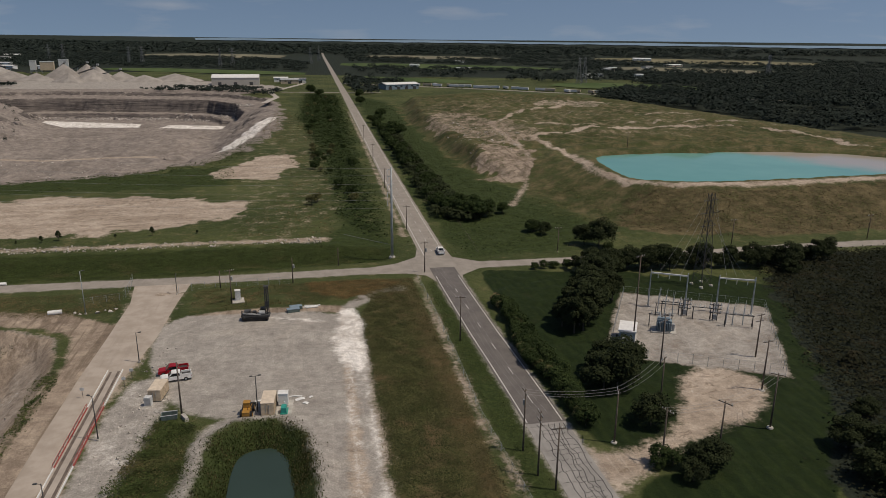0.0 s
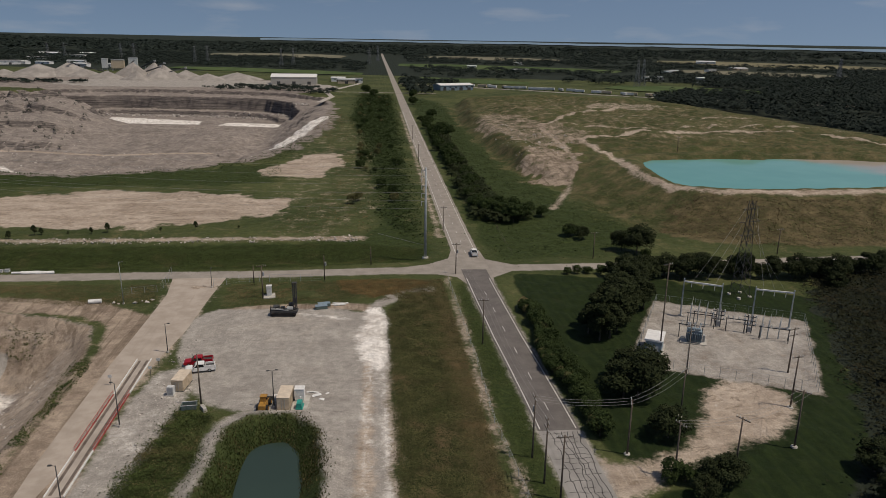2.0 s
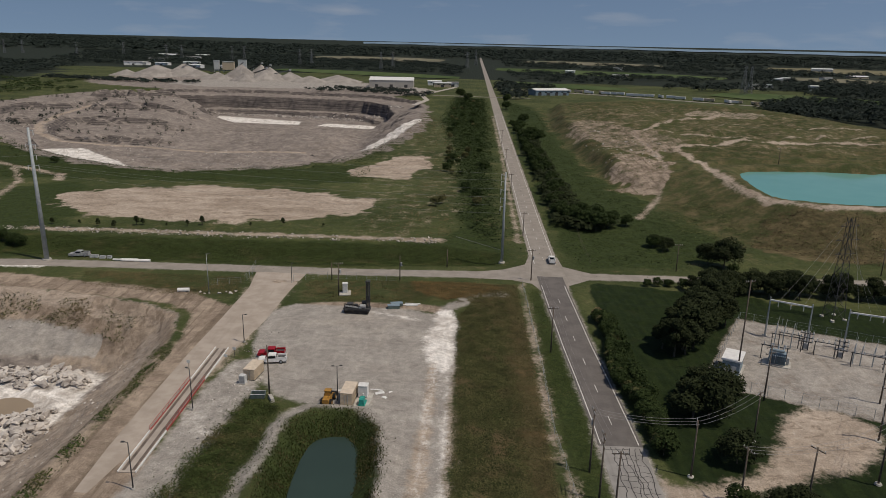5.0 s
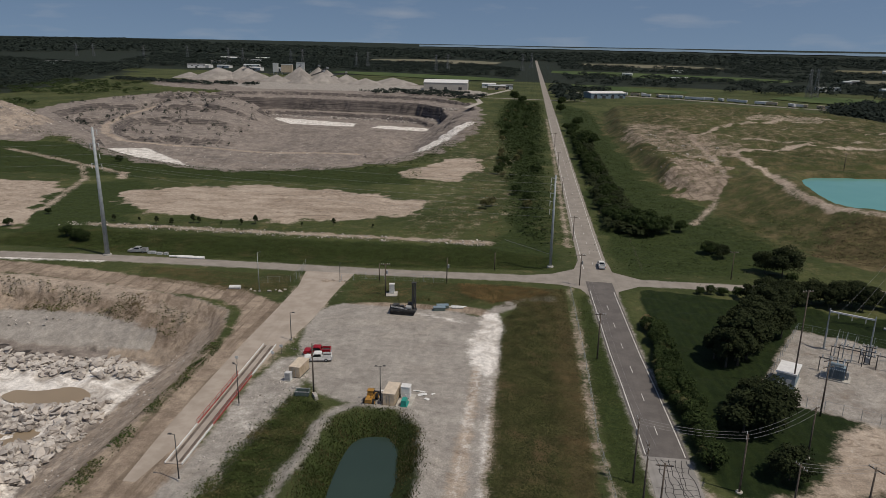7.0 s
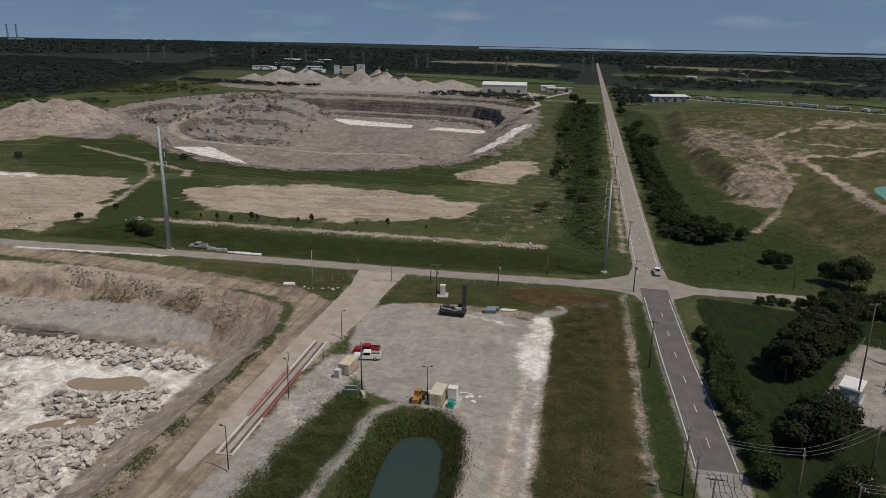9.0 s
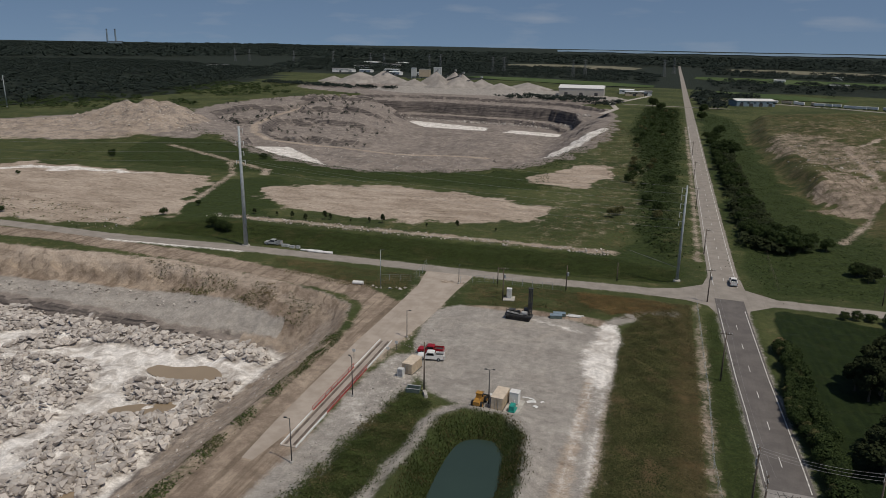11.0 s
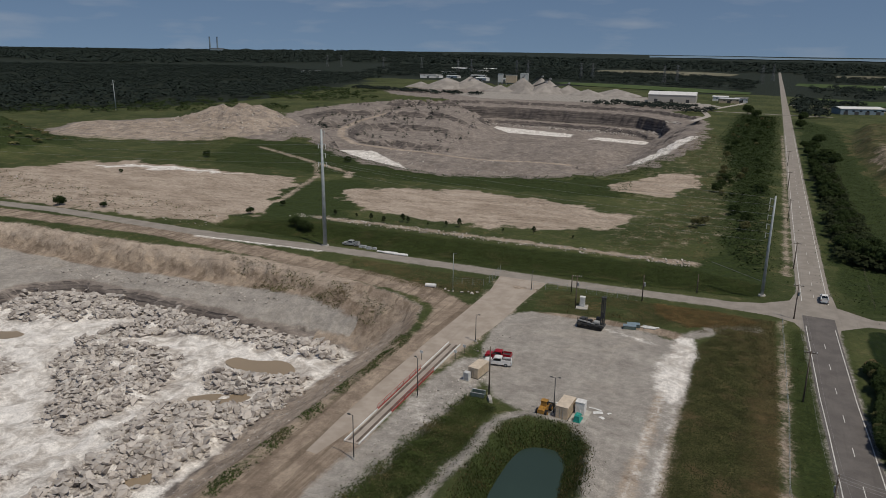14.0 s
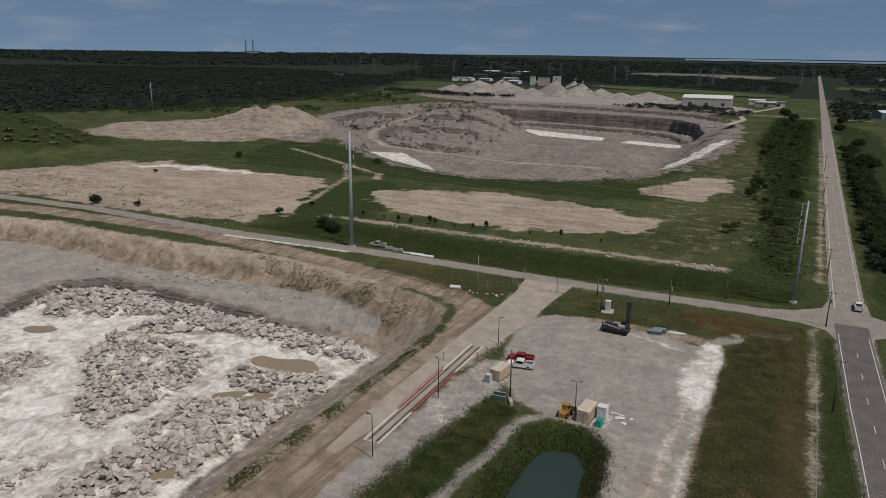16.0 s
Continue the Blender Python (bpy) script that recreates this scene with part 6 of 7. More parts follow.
# ---- yard ----
def container(x, y, turn, sx, sy, sz, label):
    ob = thing("container", x, y, 0, turn, label, "container", "tan containers in the yard")
    s = Shape().box(0, 0, 0.1, sx - 0.08, sy - 0.08, sz - 0.15)
    n = int(sy / 0.4)
    for i in range(n):
        for e in (-1, 1):
            s.box(e * (sx / 2 - 0.02), -sy / 2 + (i + 0.5) * sy / n, 0.2, 0.07, sy / n * 0.5, sz - 0.4)
    part("wall", s, M_TAN, ob)
    part("roof", Shape().box(0, 0, sz - 0.06, sx + 0.06, sy + 0.06, 0.1), M_TAN_ROOF, ob, "sun-bleached tan roof")
    for e in (-1, 1):
        d = part("door", Shape().box(e * sx * 0.24, -sy / 2 - 0.02, 0.2, sx * 0.44, 0.06, sz - 0.4), M_TAN, ob)
        part("lock_bar", Shape().tube((e * sx * 0.12, -sy / 2 - 0.08, 0.25), (e * sx * 0.12, -sy / 2 - 0.08, sz - 0.25), 0.03, None, 5), M_STEEL, d)
    part("base_frame", Shape().box(0, 0, 0, sx, sy, 0.12), M_DARK, ob)
    return ob


container(-60.2, -66.8, -8, 2.3, 4.6, 2.3, "tan site container beside the parked pickups")
container(-40.0, -74.6, -4, 2.3, 4.8, 2.5, "tan site container behind the pond")
cab = thing("utility_cabinet", -61.3, -70.3, 0, -8, "small grey utility cabinet beside the container", "cabinet")
part("body", Shape().box(0, 0, 0.1, 1.2, 1.0, 1.7), M_PALEGREY, cab)
part("door", Shape().box(0, -0.52, 0.25, 1.0, 0.04, 1.4), M_GREY, cab)
part("slab", Shape().box(0, 0, -0.05, 1.5, 1.3, 0.16), M_CONCRETE, cab)
skip = thing("skip_bin", -56.8, -75.6, 0, 5, "open dark steel skip bin at the yard edge", "skip bin")
part("shell", Shape().box(-1.5, 0, 0.15, 0.1, 1.8, 1.0).box(1.5, 0, 0.15, 0.1, 1.8, 1.0).box(0, 0.9, 0.15, 3.1, 0.1, 1.0).box(0, -0.9, 0.15, 3.1, 0.1, 1.0), M_GREENBIN, skip)
part("floor", Shape().box(0, 0, 0.12, 3.0, 1.8, 0.1), M_DARK, skip)
part("rim", Shape().box(0, 0.93, 1.15, 3.2, 0.12, 0.1).box(0, -0.93, 1.15, 3.2, 0.12, 0.1), M_PALEGREY, skip)
part("skid", Shape().box(-1, 0, 0, 0.15, 1.9, 0.15).box(1, 0, 0, 0.15, 1.9, 0.15), M_DARK, skip)
ramp = thing("concrete_block", -54.2, -76.2, 0, 30, "pale concrete block beside the pole", "block")
part("body", Shape().box(0, 0, -0.1, 0.7, 2.2, 0.8, 0, 0.9), M_CONCRETE, ramp)
wl_ = thing("wheel_loader", -43.6, -75.4, 0, -6, "yellow wheel loader with a raised rear cab", "loader")
part("rear_frame", Shape().prism([(-3.0, 0.8), (-3.0, 1.7), (-1.2, 1.95), (-0.2, 1.9), (-0.2, 0.8)], -0.85, 0.85, 0.08), M_YELLOW, wl_)
part("front_frame", Shape().prism([(0.0, 0.8), (0.0, 1.3), (1.6, 1.25), (1.6, 0.8)], -0.6, 0.6), M_YELLOW, wl_)
lc = part("cab", Shape().prism([(-1.3, 1.9), (-1.2, 3.1), (0.1, 3.1), (0.3, 1.9)], -0.72, 0.72, 0.06), M_YELLOW, wl_)
part("cab_glass", Shape().box(0, -0.52, 2.15, 1.5, 1.0, 0.75), M_GLASS, lc)
part("cab_roof", Shape().box(0, -0.55, 3.08, 1.6, 1.5, 0.12), M_YELLOW, lc)
part("exhaust", Shape().tube((0.4, -2.0, 1.8), (0.4, -2.0, 2.7), 0.07, None, 6), M_DARK, wl_)
for sx in (-1, 1):
    part("lift_arm", Shape().tube((sx * 0.45, 0.9, 1.6), (sx * 0.45, 2.9, 0.6), 0.14, None, 6), M_YELLOW, wl_)
    for yy in (-2.1, 1.0):
        w = part("wheel", Shape().tube((sx * 0.75, yy, 0.78), (sx * 1.35, yy, 0.78), 0.78, 0.78, 16), M_RUBBER, wl_)
        part("rim", Shape().tube((sx * 1.35, yy, 0.78), (sx * 1.38, yy, 0.78), 0.4, None, 12), M_YELLOW, w)
part("bucket", Shape().prism([(2.7, 0.1), (2.8, 1.1), (3.1, 1.1), (3.2, 0.3), (4.0, 0.1)], -1.35, 1.35), M_DARK, wl_)
wl_.scale = (0.78, 0.78, 0.78)
skip.scale = (0.85, 0.85, 0.85)
slab = thing("concrete_pad", -37.3, -74.8, 0, -4, "pale concrete pad beside the container", "slab")
part("slab", Shape().box(0, 0, -0.1, 2.8, 6.2, 0.22), M_CONCRETE, slab)
tank = thing("fuel_tank", -37.5, -73.2, 0.12, -4, "white box-shaped fuel tank on a concrete pad", "tank")
part("body", Shape().box(0, 0, 0.15, 1.7, 1.5, 2.2), M_WHITE, tank)
part("lid", Shape().box(0, 0, 2.35, 1.8, 1.6, 0.1), M_WHITE, tank)
part("skid", Shape().box(-0.6, 0, 0, 0.15, 1.5, 0.16).box(0.6, 0, 0, 0.15, 1.5, 0.16), M_DARK, tank)
pump = thing("diesel_pump", -37.3, -76.0, 0.12, -4, "teal diesel pump on a skid beside the tank", "pump")
part("skid", Shape().box(0, 0, 0, 1.3, 2.2, 0.2), M_TEAL, pump)
part("engine_cover", Shape().prism([(-1.0, 0.2), (-1.0, 1.2), (-0.7, 1.4), (0.4, 1.3), (0.6, 0.2)], -0.5, 0.5, 0.08), M_TEAL, pump)
part("pump_casing", Shape().tube((0, 0.6, 0.6), (0, 1.1, 0.6), 0.4, 0.35, 12), M_TEAL, pump)
part("outlet", Shape().tube((0, 0.85, 0.9), (0, 0.85, 1.6), 0.14, None, 8), M_WHITE, pump)
for x, y, sx, sy, a in [(-34.6, -71.6, 1.8, 0.9, 20), (-33.6, -73.2, 1.1, 0.7, -30), (-41.5, -71.2, 2.4, 0.5, 5), (-35.4, -70.4, 2.4, 0.4, -8), (-32.6, -71, 0.8, 0.5, 40)]:
    ob = thing("cover_sheet", x, y, 0.03, a, "white plastic sheet lying on the gravel", "sheet", "white sheets on the gravel")
    part("sheet", Shape().add([(-sx / 2, -sy / 2, 0.02), (0, -sy / 2, 0.12), (sx / 2, -sy * 0.4, 0.02), (sx / 2, sy / 2, 0.05), (0, sy * 0.6, 0.1), (-sx / 2, sy / 2, 0.02)], [(0, 1, 4, 5), (1, 2, 3, 4)]), M_WHITE, ob)
rig = thing("drill_rig", -45.2, -31.0, 0, -4, "dark crawler drill rig with an upright mast", "drill rig")
part("deck", Shape().box(0, 0, 1.0, 6.6, 2.2, 0.4), M_DARK, rig)
part("engine_house", Shape().box(-1.9, 0.2, 1.4, 1.5, 1.5, 0.9).box(-0.4, 0.5, 1.4, 0.9, 0.8, 0.6), M_DARK, rig)
part("hydraulic_hose", Shape().tube((-2.6, -0.8, 1.4), (-1.2, -0.9, 2.6), 0.07, None, 5).tube((-1.2, -0.9, 2.6), (0.6, -0.7, 1.6), 0.07, None, 5).tube((-0.2, 0.9, 1.4), (2.3, 0.3, 3.4), 0.06, None, 5), M_RUBBER, rig)
part("rod_rack", Shape().tube((-2.9, -0.6, 2.0), (1.2, -0.6, 1.6), 0.1, None, 6).tube((-2.9, -0.9, 1.9), (1.2, -0.9, 1.5), 0.1, None, 6), M_GREY, rig)
part("compressor", Shape().tube((0.8, -0.4, 1.9), (2.2, -0.4, 1.9), 0.5, None, 12), M_GREY, rig)
part("operator_cab", Shape().box(1.6, 0.6, 1.4, 1.1, 1.0, 1.5, 0, 0.92), M_DARK, rig)
part("cab_window", Shape().box(1.6, 0.08, 1.9, 0.8, 0.06, 0.7), M_GLASS, rig)
for sy in (-1, 1):
    tk = Shape().box(0, sy * 1.0, 0.15, 5.2, 0.5, 0.75)
    for e in (-1, 1):
        tk.tube((e * 2.6, sy * 1.0 - 0.25, 0.52), (e * 2.6, sy * 1.0 + 0.25, 0.52), 0.42, None, 12)
    part("crawler_track", tk, M_RUBBER, rig)
m_ = Shape()
for ax, ay in ((-0.4, -0.35), (0.4, -0.35), (0.4, 0.35), (-0.4, 0.35)):
    m_.tube((2.7 + ax, ay, 0.8), (2.7 + ax, ay, 8.2), 0.09, None, 4)
for i in range(9):
    z = 1.2 + i * 0.78
    m_.tube((2.3, -0.35, z), (3.1, -0.35, z + 0.78), 0.05, None, 4).tube((3.1, 0.35, z), (2.3, 0.35, z + 0.78), 0.05, None, 4).tube((2.3, -0.35, z), (2.3, 0.35, z + 0.78), 0.05, None, 4)
mst = part("mast", m_, M_DARK, rig)
part("drill_head", Shape().box(2.7, 0, 3.2, 0.7, 0.6, 1.4), M_DARK, mst)
part("drill_string", Shape().tube((2.7, 0, 0.1), (2.7, 0, 7.8), 0.16, None, 8), M_DARK, mst)
part("mast_crown", Shape().box(2.7, 0, 8.1, 1.1, 0.9, 0.3), M_DARK, mst)
part("jack", Shape().tube((-3.1, 0.8, 0), (-3.1, 0.8, 1.9), 0.12, None, 6), M_DARK, rig)
part("jack", Shape().tube((-3.1, -0.8, 0), (-3.1, -0.8, 2.6), 0.12, None, 6), M_DARK, rig)
for x, y, a in [(-36.7, -26.9, 12), (-36.1, -25.2, 12)]:
    ob = thing("storage_bin", x, y, 0, a, "flat grey-green steel storage bin on the ground", "bin", "steel bins by the yard")
    part("body", Shape().box(0, 0, 0.05, 3.0, 1.4, 0.75, 0, 0.96), M_GREENBIN, ob)
    part("lid", Shape().box(0, 0, 0.8, 3.05, 1.45, 0.08), M_BLUEGREY, ob)
    part("skid", Shape().box(-1, 0, -0.05, 0.2, 1.4, 0.12).box(1, 0, -0.05, 0.2, 1.4, 0.12), M_DARK, ob)
for i, (x, y, a) in enumerate([(-33, -24.4, 15), (-32.2, -24.9, 8), (-31.6, -24.2, 20), (-32.6, -23.8, -5)]):
    ob = thing("pipe_length", x, y, zat(x, y), a, "pale length of pipe lying on the ground", "pipe", "pipes by the yard")
    part("pipe", Shape().tube((-1.5, 0, 0.2), (1.5, 0, 0.2), 0.18, None, 10), M_PALEGREY, ob)
cb = thing("control_cabinet", -50.6, -17.2, 0, 8, "white control cabinet on a pale concrete pad", "cabinet")
part("pad", Shape().box(0, -0.4, -0.1, 3.0, 3.6, 0.2), M_CONCRETE, cb)
part("body", Shape().box(0, 0, 0.1, 1.3, 1.1, 2.5), M_WHITE, cb)
part("door", Shape().box(0, -0.57, 0.25, 1.1, 0.04, 2.1), M_PALEGREY, cb)
part("cap", Shape().box(0, 0, 2.6, 1.45, 1.25, 0.12), M_WHITE, cb)
for i, (x, y) in enumerate([(-119.5, 0.7), (-117.2, 1.3), (-116.8, 0.4), (-113.5, 1.2), (-113.2, 0.5)]):
    ob = thing("pipe_length", x, y, zat(x, y), 3, "long white pipe lying beside the side road", "pipe", "white pipes beside the road")
    part("pipe", Shape().tube((-2.4, 0, 0.32), (2.4, 0, 0.32), 0.3, None, 10), M_WHITE, ob)
for x, y, sx in [(-128.4, 2.6, 2.4), (-125.6, 2.0, 1.6), (-123.8, 2.4, 1.2)]:
    ob = thing("equipment_crate", x, y, zat(x, y), 5, "pale equipment crate beside the side road", "crate", "crates beside the road")
    part("body", Shape().box(0, 0, 0, sx, 1.0, 0.7), M_PALEGREY, ob)
    part("lid", Shape().box(0, 0, 0.7, sx + 0.06, 1.06, 0.08), M_GREY, ob)
ob = thing("overturned_tank", -91.8, -22.6, zat(-91.8, -22.6), 10, "white tank lying in the grass", "tank")
part("shell", Shape().tube((-1.5, 0, 0.55), (1.5, 0, 0.55), 0.55, None, 12), M_WHITE, ob)
part("cradle", Shape().box(-0.9, 0, 0, 0.2, 1.0, 0.25).box(0.9, 0, 0, 0.2, 1.0, 0.25), M_DARK, ob)
for x, y, s in [(-87.5, -22.4, 0.7), (-86.3, -22.9, 0.5), (-82.4, -22.6, 0.8), (-81.2, -21.2, 0.5), (-79.6, -21.8, 0.9), (-78.9, -20.4, 0.6)]:
    ob = new("boulder", ROCKS[int(abs(x)) % 12])
    ob.matrix_basis = pose(x, y, zat(x, y) + 0.2 * s, 10, 0, x * 50) @ Matrix.Scale(s, 4)
    tagged(ob, "pale boulder beside the access road", "boulder", "boulders by the entrance")

# ---- weighbridge with its rails ----
wb = thing("weighbridge", -70.1, -78, 0, 0.6, "long concrete weighbridge with white and red guard rails", "weighbridge")
part("deck", Shape().box(0, 0, -0.1, 2.7, 46, 0.24), asphalt("scale_deck", (0.33, 0.29, 0.25), (0.42, 0.37, 0.32)), wb)
for e in (-1, 1):
    part("wheel_track", Shape().box(e * 0.75, 0, 0.14, 0.5, 45, 0.008), plain("tyre_dirt", (0.15, 0.12, 0.1), 0.9, 0, 0.6, 0.4), wb, "dark muddy wheel track")
for e in (-1, 1):
    for y0, y1, mat, lab in ((8, 23, M_WHITE, "pale guard kerb"), (-11, 8, M_REDRAIL, "faded red guard rail"), (-23, -11, M_WHITE, "pale guard kerb")):
        rail = part("guard_rail", Shape().box(e * 1.4, (y0 + y1) / 2, 0.05, 0.16, y1 - y0, 0.3), mat, wb, lab)
        if mat is M_REDRAIL:
            part("hand_rail", Shape().tube((e * 1.45, y0, 1.0), (e * 1.45, y1, 1.0), 0.05, None, 6), mat, rail)
            for i in range(8):
                y = y0 + (y1 - y0) * i / 7
                part("post", Shape().tube((e * 1.45, y, 0.3), (e * 1.45, y, 1.0), 0.04, None, 5), mat, rail)
for x, y in [(-73.5, -66), (-67.2, -62.5), (-66.6, -59)]:
    sg = thing("sign_post", x, y, 0, 0, "small sign on a thin post by the weighbridge", "sign", "signs by the weighbridge")
    part("post", Shape().tube((0, 0, 0), (0, 0, 2.2), 0.05, None, 6), M_DARK, sg)
    part("panel", Shape().box(0, -0.06, 1.6, 0.7, 0.05, 0.6), M_PALEGREY, sg)


# ---- distant buildings ----
def hall(x, y, turn, sx, sy, h, wall, roof, label, bays=5, doors=2):
    """A long low building with roof, bays and doors."""
    ob = thing("building", x, y, zat(x, y) - 0.3, turn, label, "building", "distant buildings")
    part("wall", Shape().box(0, 0, 0, sx, sy, h), wall, ob)
    rise = sy * 0.08
    part("roof", Shape().prism([(-sy / 2 - 0.5, h), (0, h + rise), (sy / 2 + 0.5, h), (sy / 2 + 0.5, h + 0.4), (0, h + rise + 0.5), (-sy / 2 - 0.5, h + 0.4)], -sx / 2 - 0.5, sx / 2 + 0.5), roof, ob)
    for i in range(doors):
        part("door", Shape().box((-0.5 + (i + 0.5) / doors) * sx, -sy / 2 - 0.05, 0, min(4.5, sx / doors * 0.5), 0.2, min(h * 0.6, 4.5)), M_DARK, ob)
    for i in range(bays):
        part("window", Shape().box((-0.5 + (i + 0.8) / bays) * sx, -sy / 2 - 0.06, h * 0.62, sx / bays * 0.35, 0.18, h * 0.16), M_GLASS, ob)
    return ob


hall(-133, 868, 2, 60, 40, 10, M_HALL, M_WHITE, "large pale metal factory hall with a white roof", 0, 3)
hall(92, 820, 20, 46, 22, 6.5, M_BLUEGREY, M_WHITE, "long white-roofed workshop beside the road", 6, 4)
rb = random.Random(11)
for x, y, sx, sy in [(-60, 905, 24, 12), (-45, 930, 16, 10), (-74, 945, 20, 12), (-782, 1550, 40, 20), (-702, 1253, 36, 18), (-690, 1275, 26, 14), (-660, 1300, 30, 14), (-763, 1729, 45, 22), (-1022, 1241, 30, 14), (-1000, 1262, 16, 12), (669, 1465, 18, 12), (520, 1200, 14, 10), (560, 1240, 14, 10), (620, 1180, 12, 10), (700, 1500, 16, 12), (860, 1650, 22, 14), (300, 1400, 16, 10), (330, 1450, 12, 10), (-560, 1220, 30, 14), (-520, 1250, 22, 12), (-610, 1330, 34, 14), (1010, 1800, 40, 20), (1100, 2200, 50, 24), (-900, 1900, 60, 26), (-820, 1960, 40, 22), (400, 1900, 30, 16), (230, 1620, 20, 12), (780, 1350, 14, 10)]:
    hall(x, y, rb.uniform(-20, 25), sx, sy, rb.uniform(4, 7), rb.choice((M_WHITE, M_SHEET, M_PALEGREY, M_TAN)), rb.choice((M_WHITE, M_PALEGREY, M_ROOFGREY)), "small pale building among the distant trees", 3, 1)


def trailer(x, y, turn, mat, lab):
    ob = thing("lorry_trailer", x, y, zat(x, y), turn, lab, "trailer", "parked lorry trailers")
    part("box", Shape().box(0, 0, 1.1, 2.5, 12, 2.7), mat, ob)
    part("chassis", Shape().box(0, 0, 0.8, 1.2, 11.5, 0.3), M_DARK, ob)
    for yy in (-4.6, -3.4, 4.2):
        part("wheel", Shape().tube((-1.2, yy, 0.5), (1.2, yy, 0.5), 0.5, None, 10), M_RUBBER, ob)


for i in range(26):
    t = i / 25
    x = float(np.interp(t, [0, 0.3, 0.6, 1], [120, 200, 290, 404])) + rb.uniform(-6, 6)
    y = float(np.interp(t, [0, 0.3, 0.6, 1], [905, 870, 815, 752])) + rb.uniform(-10, 10)
    trailer(x, y, rb.choice((60, 64, 58, 10)), rb.choice((M_WHITE, M_WHITE, M_PALEGREY, M_TAN)), "pale lorry trailer parked beside the highway")
tagged(ribbon("road_highway", [(20, 930), (120, 880), (200, 845), (290, 790), (405, 735), (560, 690), (900, 640)], 7.0, 0.12, M_PALE), "pale divided highway in the distance", "road", kind="structure")
tagged(ribbon("road_junction", [(-70, 722), (11, 726), (60, 735)], 3.5, 0.1, M_PALE), "pale side road at the far junction", "road", kind="structure")
tagged(ribbon("road_quarry", [(-40, 905), (-62, 800), (-80, 720), (-68, 640), (-78, 560)], 3.0, 0.25, asphalt("quarry_track", (0.38, 0.35, 0.31), (0.45, 0.41, 0.37))), "pale gravel track up to the quarry", "road", kind="structure")

# ---- stone plant beyond the quarry ----
k = Nodes("crushed_stone", 0.95, 0, 0.1)
k.color(k.mix(k.ramp(k.noise(0.08, 5), 0.3, 0.7), (0.25, 0.23, 0.21), (0.36, 0.335, 0.305)))
k.bump(k.noise(0.5, 5, 0.7), 0.6, 1.0)
M_PILE = k.mat


def stockpile(x, y, r, h, seed):
    rng = random.Random(seed)
    n, rings, v, f = 30, 6, [], []
    for j in range(rings):
        t = j / (rings - 1)
        for i in range(n):
            a = 6.2832 * i / n
            rr = r * (1 - t * 0.97) * (1 + 0.1 * math.sin(a * 3 + seed) + rng.uniform(-0.04, 0.04))
            v.append((rr * math.cos(a), rr * math.sin(a) * 0.8, h * t ** 1.08 - (0.8 if j == 0 else 0)))
    for j in range(rings - 1):
        f += [(j * n + i, j * n + (i + 1) % n, (j + 1) * n + (i + 1) % n, (j + 1) * n + i) for i in range(n)]
    f.append(tuple((rings - 1) * n + i for i in range(n)))
    ob = thing("stockpile", x, y, zat(x, y), 0, "grey cone of crushed stone", "stockpile", "stone stockpiles")
    part("cone", Shape().add(v, f), M_PILE, ob, smooth=False)


for i, (x, y, r, h) in enumerate([(-500, 905, 50, 17), (-468, 930, 42, 19), (-440, 915, 30, 11), (-540, 890, 28, 9), (-385, 960, 30, 20), (-362, 990, 26, 19), (-340, 960, 24, 17), (-330, 900, 30, 15), (-300, 930, 26, 12), (-262, 900, 30, 9), (-400, 890, 26, 10), (-350, 860, 22, 12), (-225, 930, 40, 10)]):
    stockpile(x, y, r, h, i)


def plant_block(x, y, turn, sx, sy, h, mat, label):
    ob = thing("plant_tower", x, y, zat(x, y), turn, label, "plant tower", "stone plant towers")
    part("wall", Shape().box(0, 0, h * 0.25, sx, sy, h * 0.75), mat, ob)
    for ex in (-1, 1):
        for ey in (-1, 1):
            part("leg", Shape().box(ex * sx * 0.42, ey * sy * 0.42, -0.3, 0.8, 0.8, h * 0.3), M_GREY, ob)
    part("roof", Shape().box(0, 0, h, sx + 0.8, sy + 0.8, 0.5), M_PALEGREY, ob)
    part("hopper", Shape().box(0, 0, h * 0.12, sx * 0.5, sy * 0.5, h * 0.14), M_GREY, ob)


plant_block(-470, 1085, 10, 9, 9, 20, M_PALEGREY, "pale stone-crushing tower on legs")
plant_block(-452, 1095, 10, 20, 12, 18, M_TAN, "pale stone-crushing tower on legs")
plant_block(-425, 1090, 10, 14, 10, 22, M_PALEGREY, "pale stone-crushing tower on legs")


def conveyor(x0, y0, x1, y1, h):
    ob = thing("conveyor", x0, y0, zat(x0, y0), 0, "sloping dark conveyor over the stockpiles", "conveyor", "plant conveyors")
    d = (x1 - x0, y1 - y0)
    part("belt_frame", Shape().tube((0, 0, 1), (d[0], d[1], h), 0.9, 0.9, 4), M_DARK, ob)
    part("trestle", Shape().tube((d[0] * 0.6, d[1] * 0.6, 0), (d[0] * 0.62, d[1] * 0.62, h * 0.6), 0.4, None, 5), M_GREY, ob)
    part("head", Shape().box(d[0], d[1], h - 1, 3, 3, 2.5), M_GREY, ob)


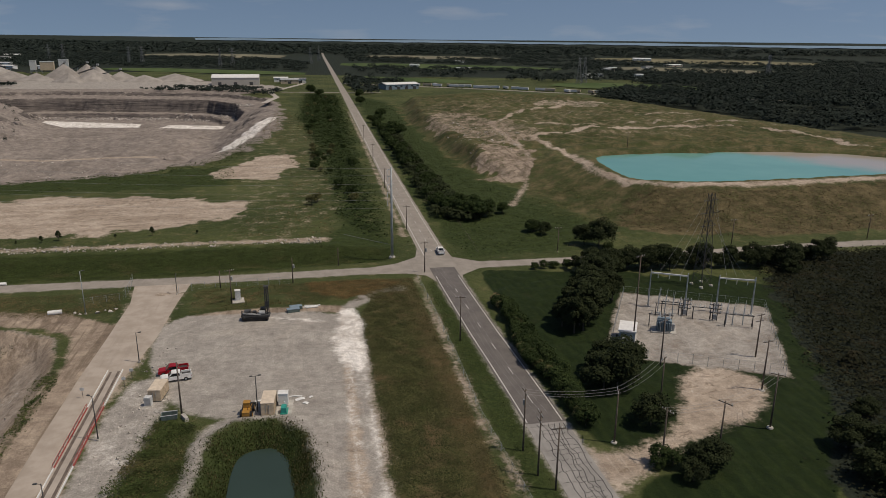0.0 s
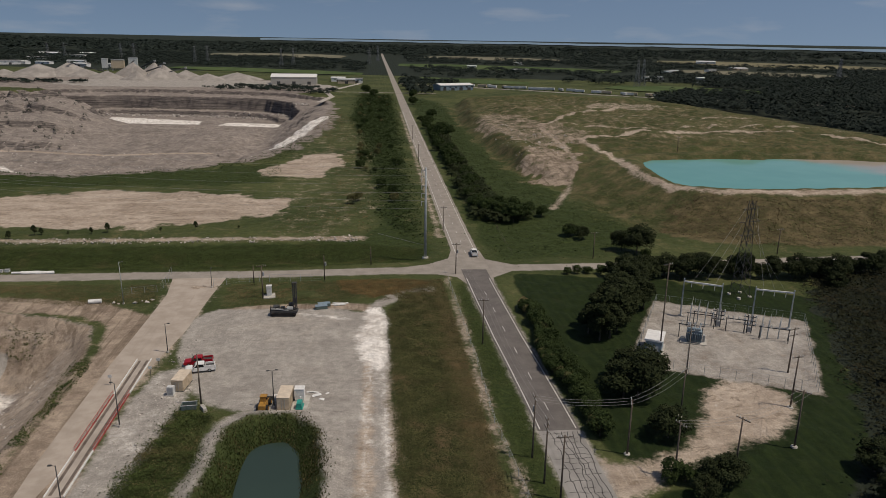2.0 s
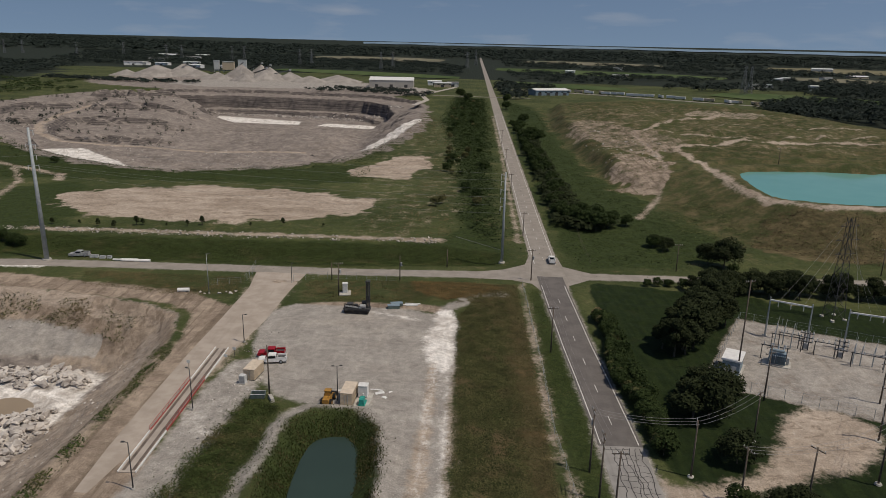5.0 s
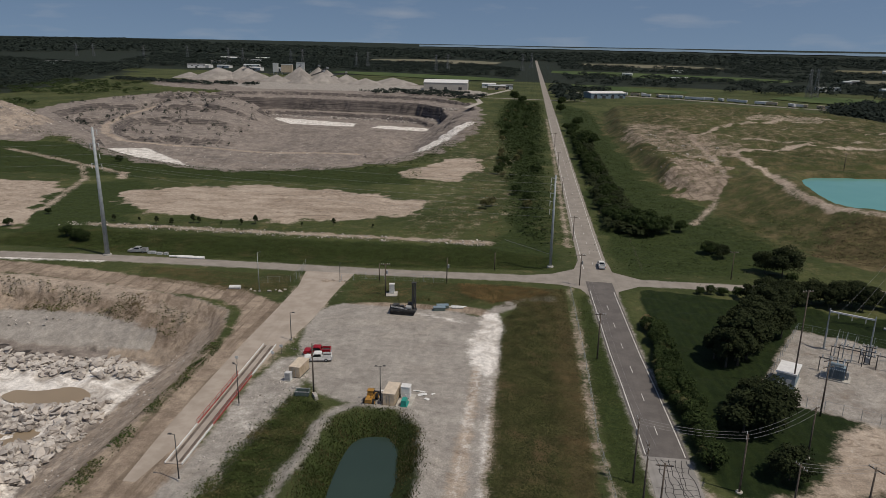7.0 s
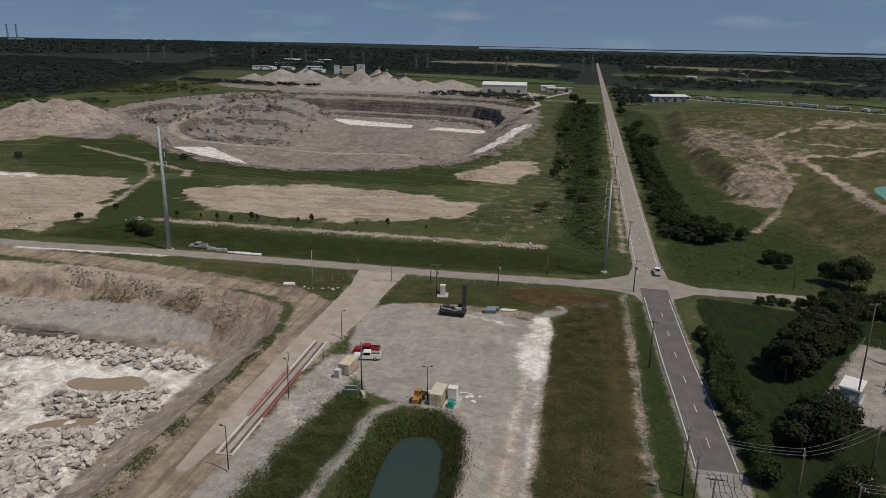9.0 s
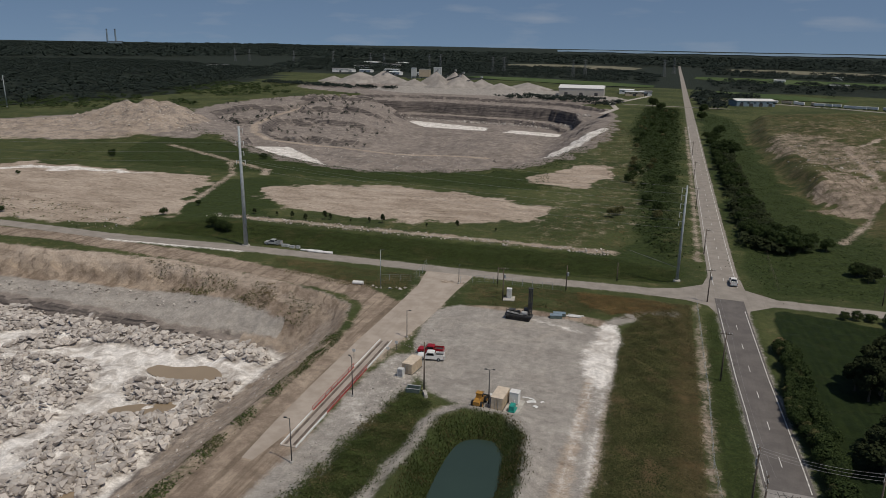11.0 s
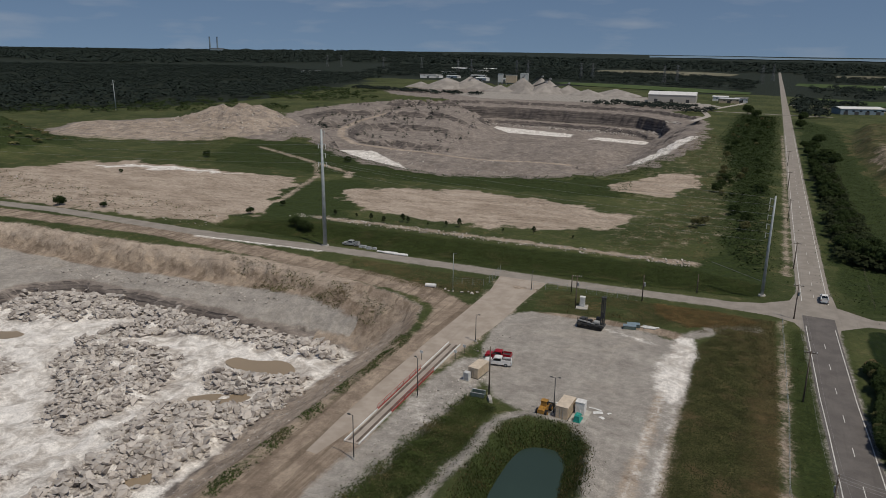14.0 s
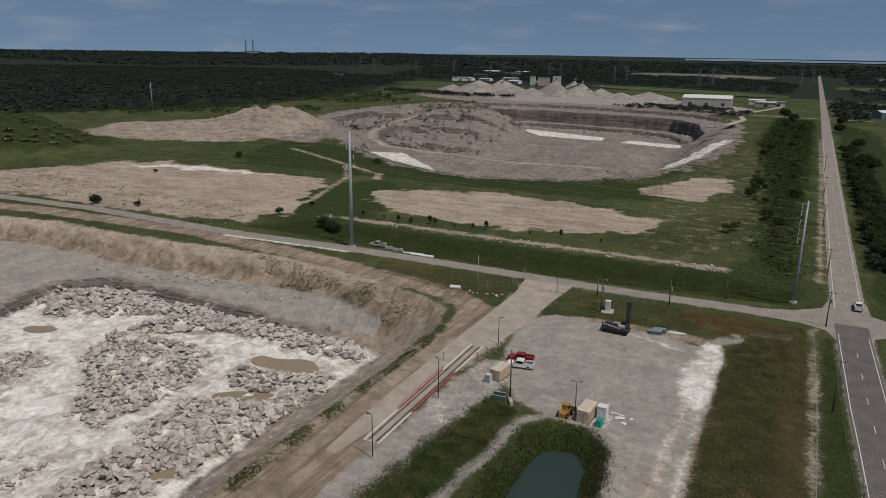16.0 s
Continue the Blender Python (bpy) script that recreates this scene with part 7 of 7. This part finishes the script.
for a in [(-430, 1040, -385, 965, 22), (-415, 1040, -362, 992, 21), (-400, 1040, -340, 962, 19), (-460, 1050, -470, 935, 20), (-390, 1000, -330, 905, 17), (-350, 905, -300, 930, 14)]:
    conveyor(*a)
for x, y in [(-2930, 2985), (-2898, 3012)]:
    st = thing("smokestack", x, y, zat(x, y), 0, "tall dark smokestack on the skyline", "chimney", "skyline smokestacks")
    part("shaft", Shape().tube((0, 0, -5), (0, 0, 118 - zat(x, y)), 5.5, 4, 12), M_BLUEGREY, st)
    part("rim", Shape().tube((0, 0, 116 - zat(x, y)), (0, 0, 119 - zat(x, y)), 4.8, 4.8, 12), M_DARK, st)
ob = thing("power_station", -2905, 3010, zat(-2905, 3010), 45, "dark power station block under the smokestacks", "building")
part("wall", Shape().box(0, 0, -5, 80, 40, 22), M_BLUEGREY, ob)
part("roof", Shape().box(0, 0, 17, 82, 42, 2), M_ROOFGREY, ob)


# ---- the plan was drawn on slightly skewed axes: square it up with the road grid ----
def squared(x, y):
    """Plan coordinates to true ground coordinates."""
    x, y = np.asarray(x, float) / 1000, np.asarray(y, float) / 1000
    c = np.minimum(1.0, 1.0 / np.maximum(np.hypot(x, y), 1e-6))
    u, v = x * c, y * c
    d = 1 + 0.25089 * u + 0.09172 * v
    return (0.98363 * u + 0.0036 * v - 0.00008) / d / c * 1000, (-0.0538 * u + 0.97785 * v + 0.00012) / d / c * 1000


def square_mesh(me, ox=0.0, oy=0.0, nx_=0.0, ny_=0.0):
    co = np.empty(len(me.vertices) * 3, np.float32)
    me.vertices.foreach_get("co", co)
    co = co.reshape(-1, 3)
    sx, sy = squared(co[:, 0] + ox, co[:, 1] + oy)
    co[:, 0], co[:, 1] = sx - nx_, sy - ny_
    me.vertices.foreach_set("co", co.ravel())
    me.update()


for ob in list(scene.objects):
    if ob.type not in ("MESH", "EMPTY"):
        continue
    x, y = ob.location.x, ob.location.y
    top = ob.parent is None
    if ob.type == "MESH" and ob.name.split(".")[0] != "boulder" and (top or ob.parent.type == "MESH" and ob.parent.parent is None and ob.parent.get("kind") == "structure") and x == 0 and y == 0:
        square_mesh(ob.data)
    elif top or ob.name.startswith("lane_dash"):
        wx, wy = squared(x, y)
        if ob.name.startswith("wire_fence"):
            for child in ob.children:
                square_mesh(child.data, x, y, float(wx), float(wy))
        ob.location.x, ob.location.y = float(wx), float(wy)
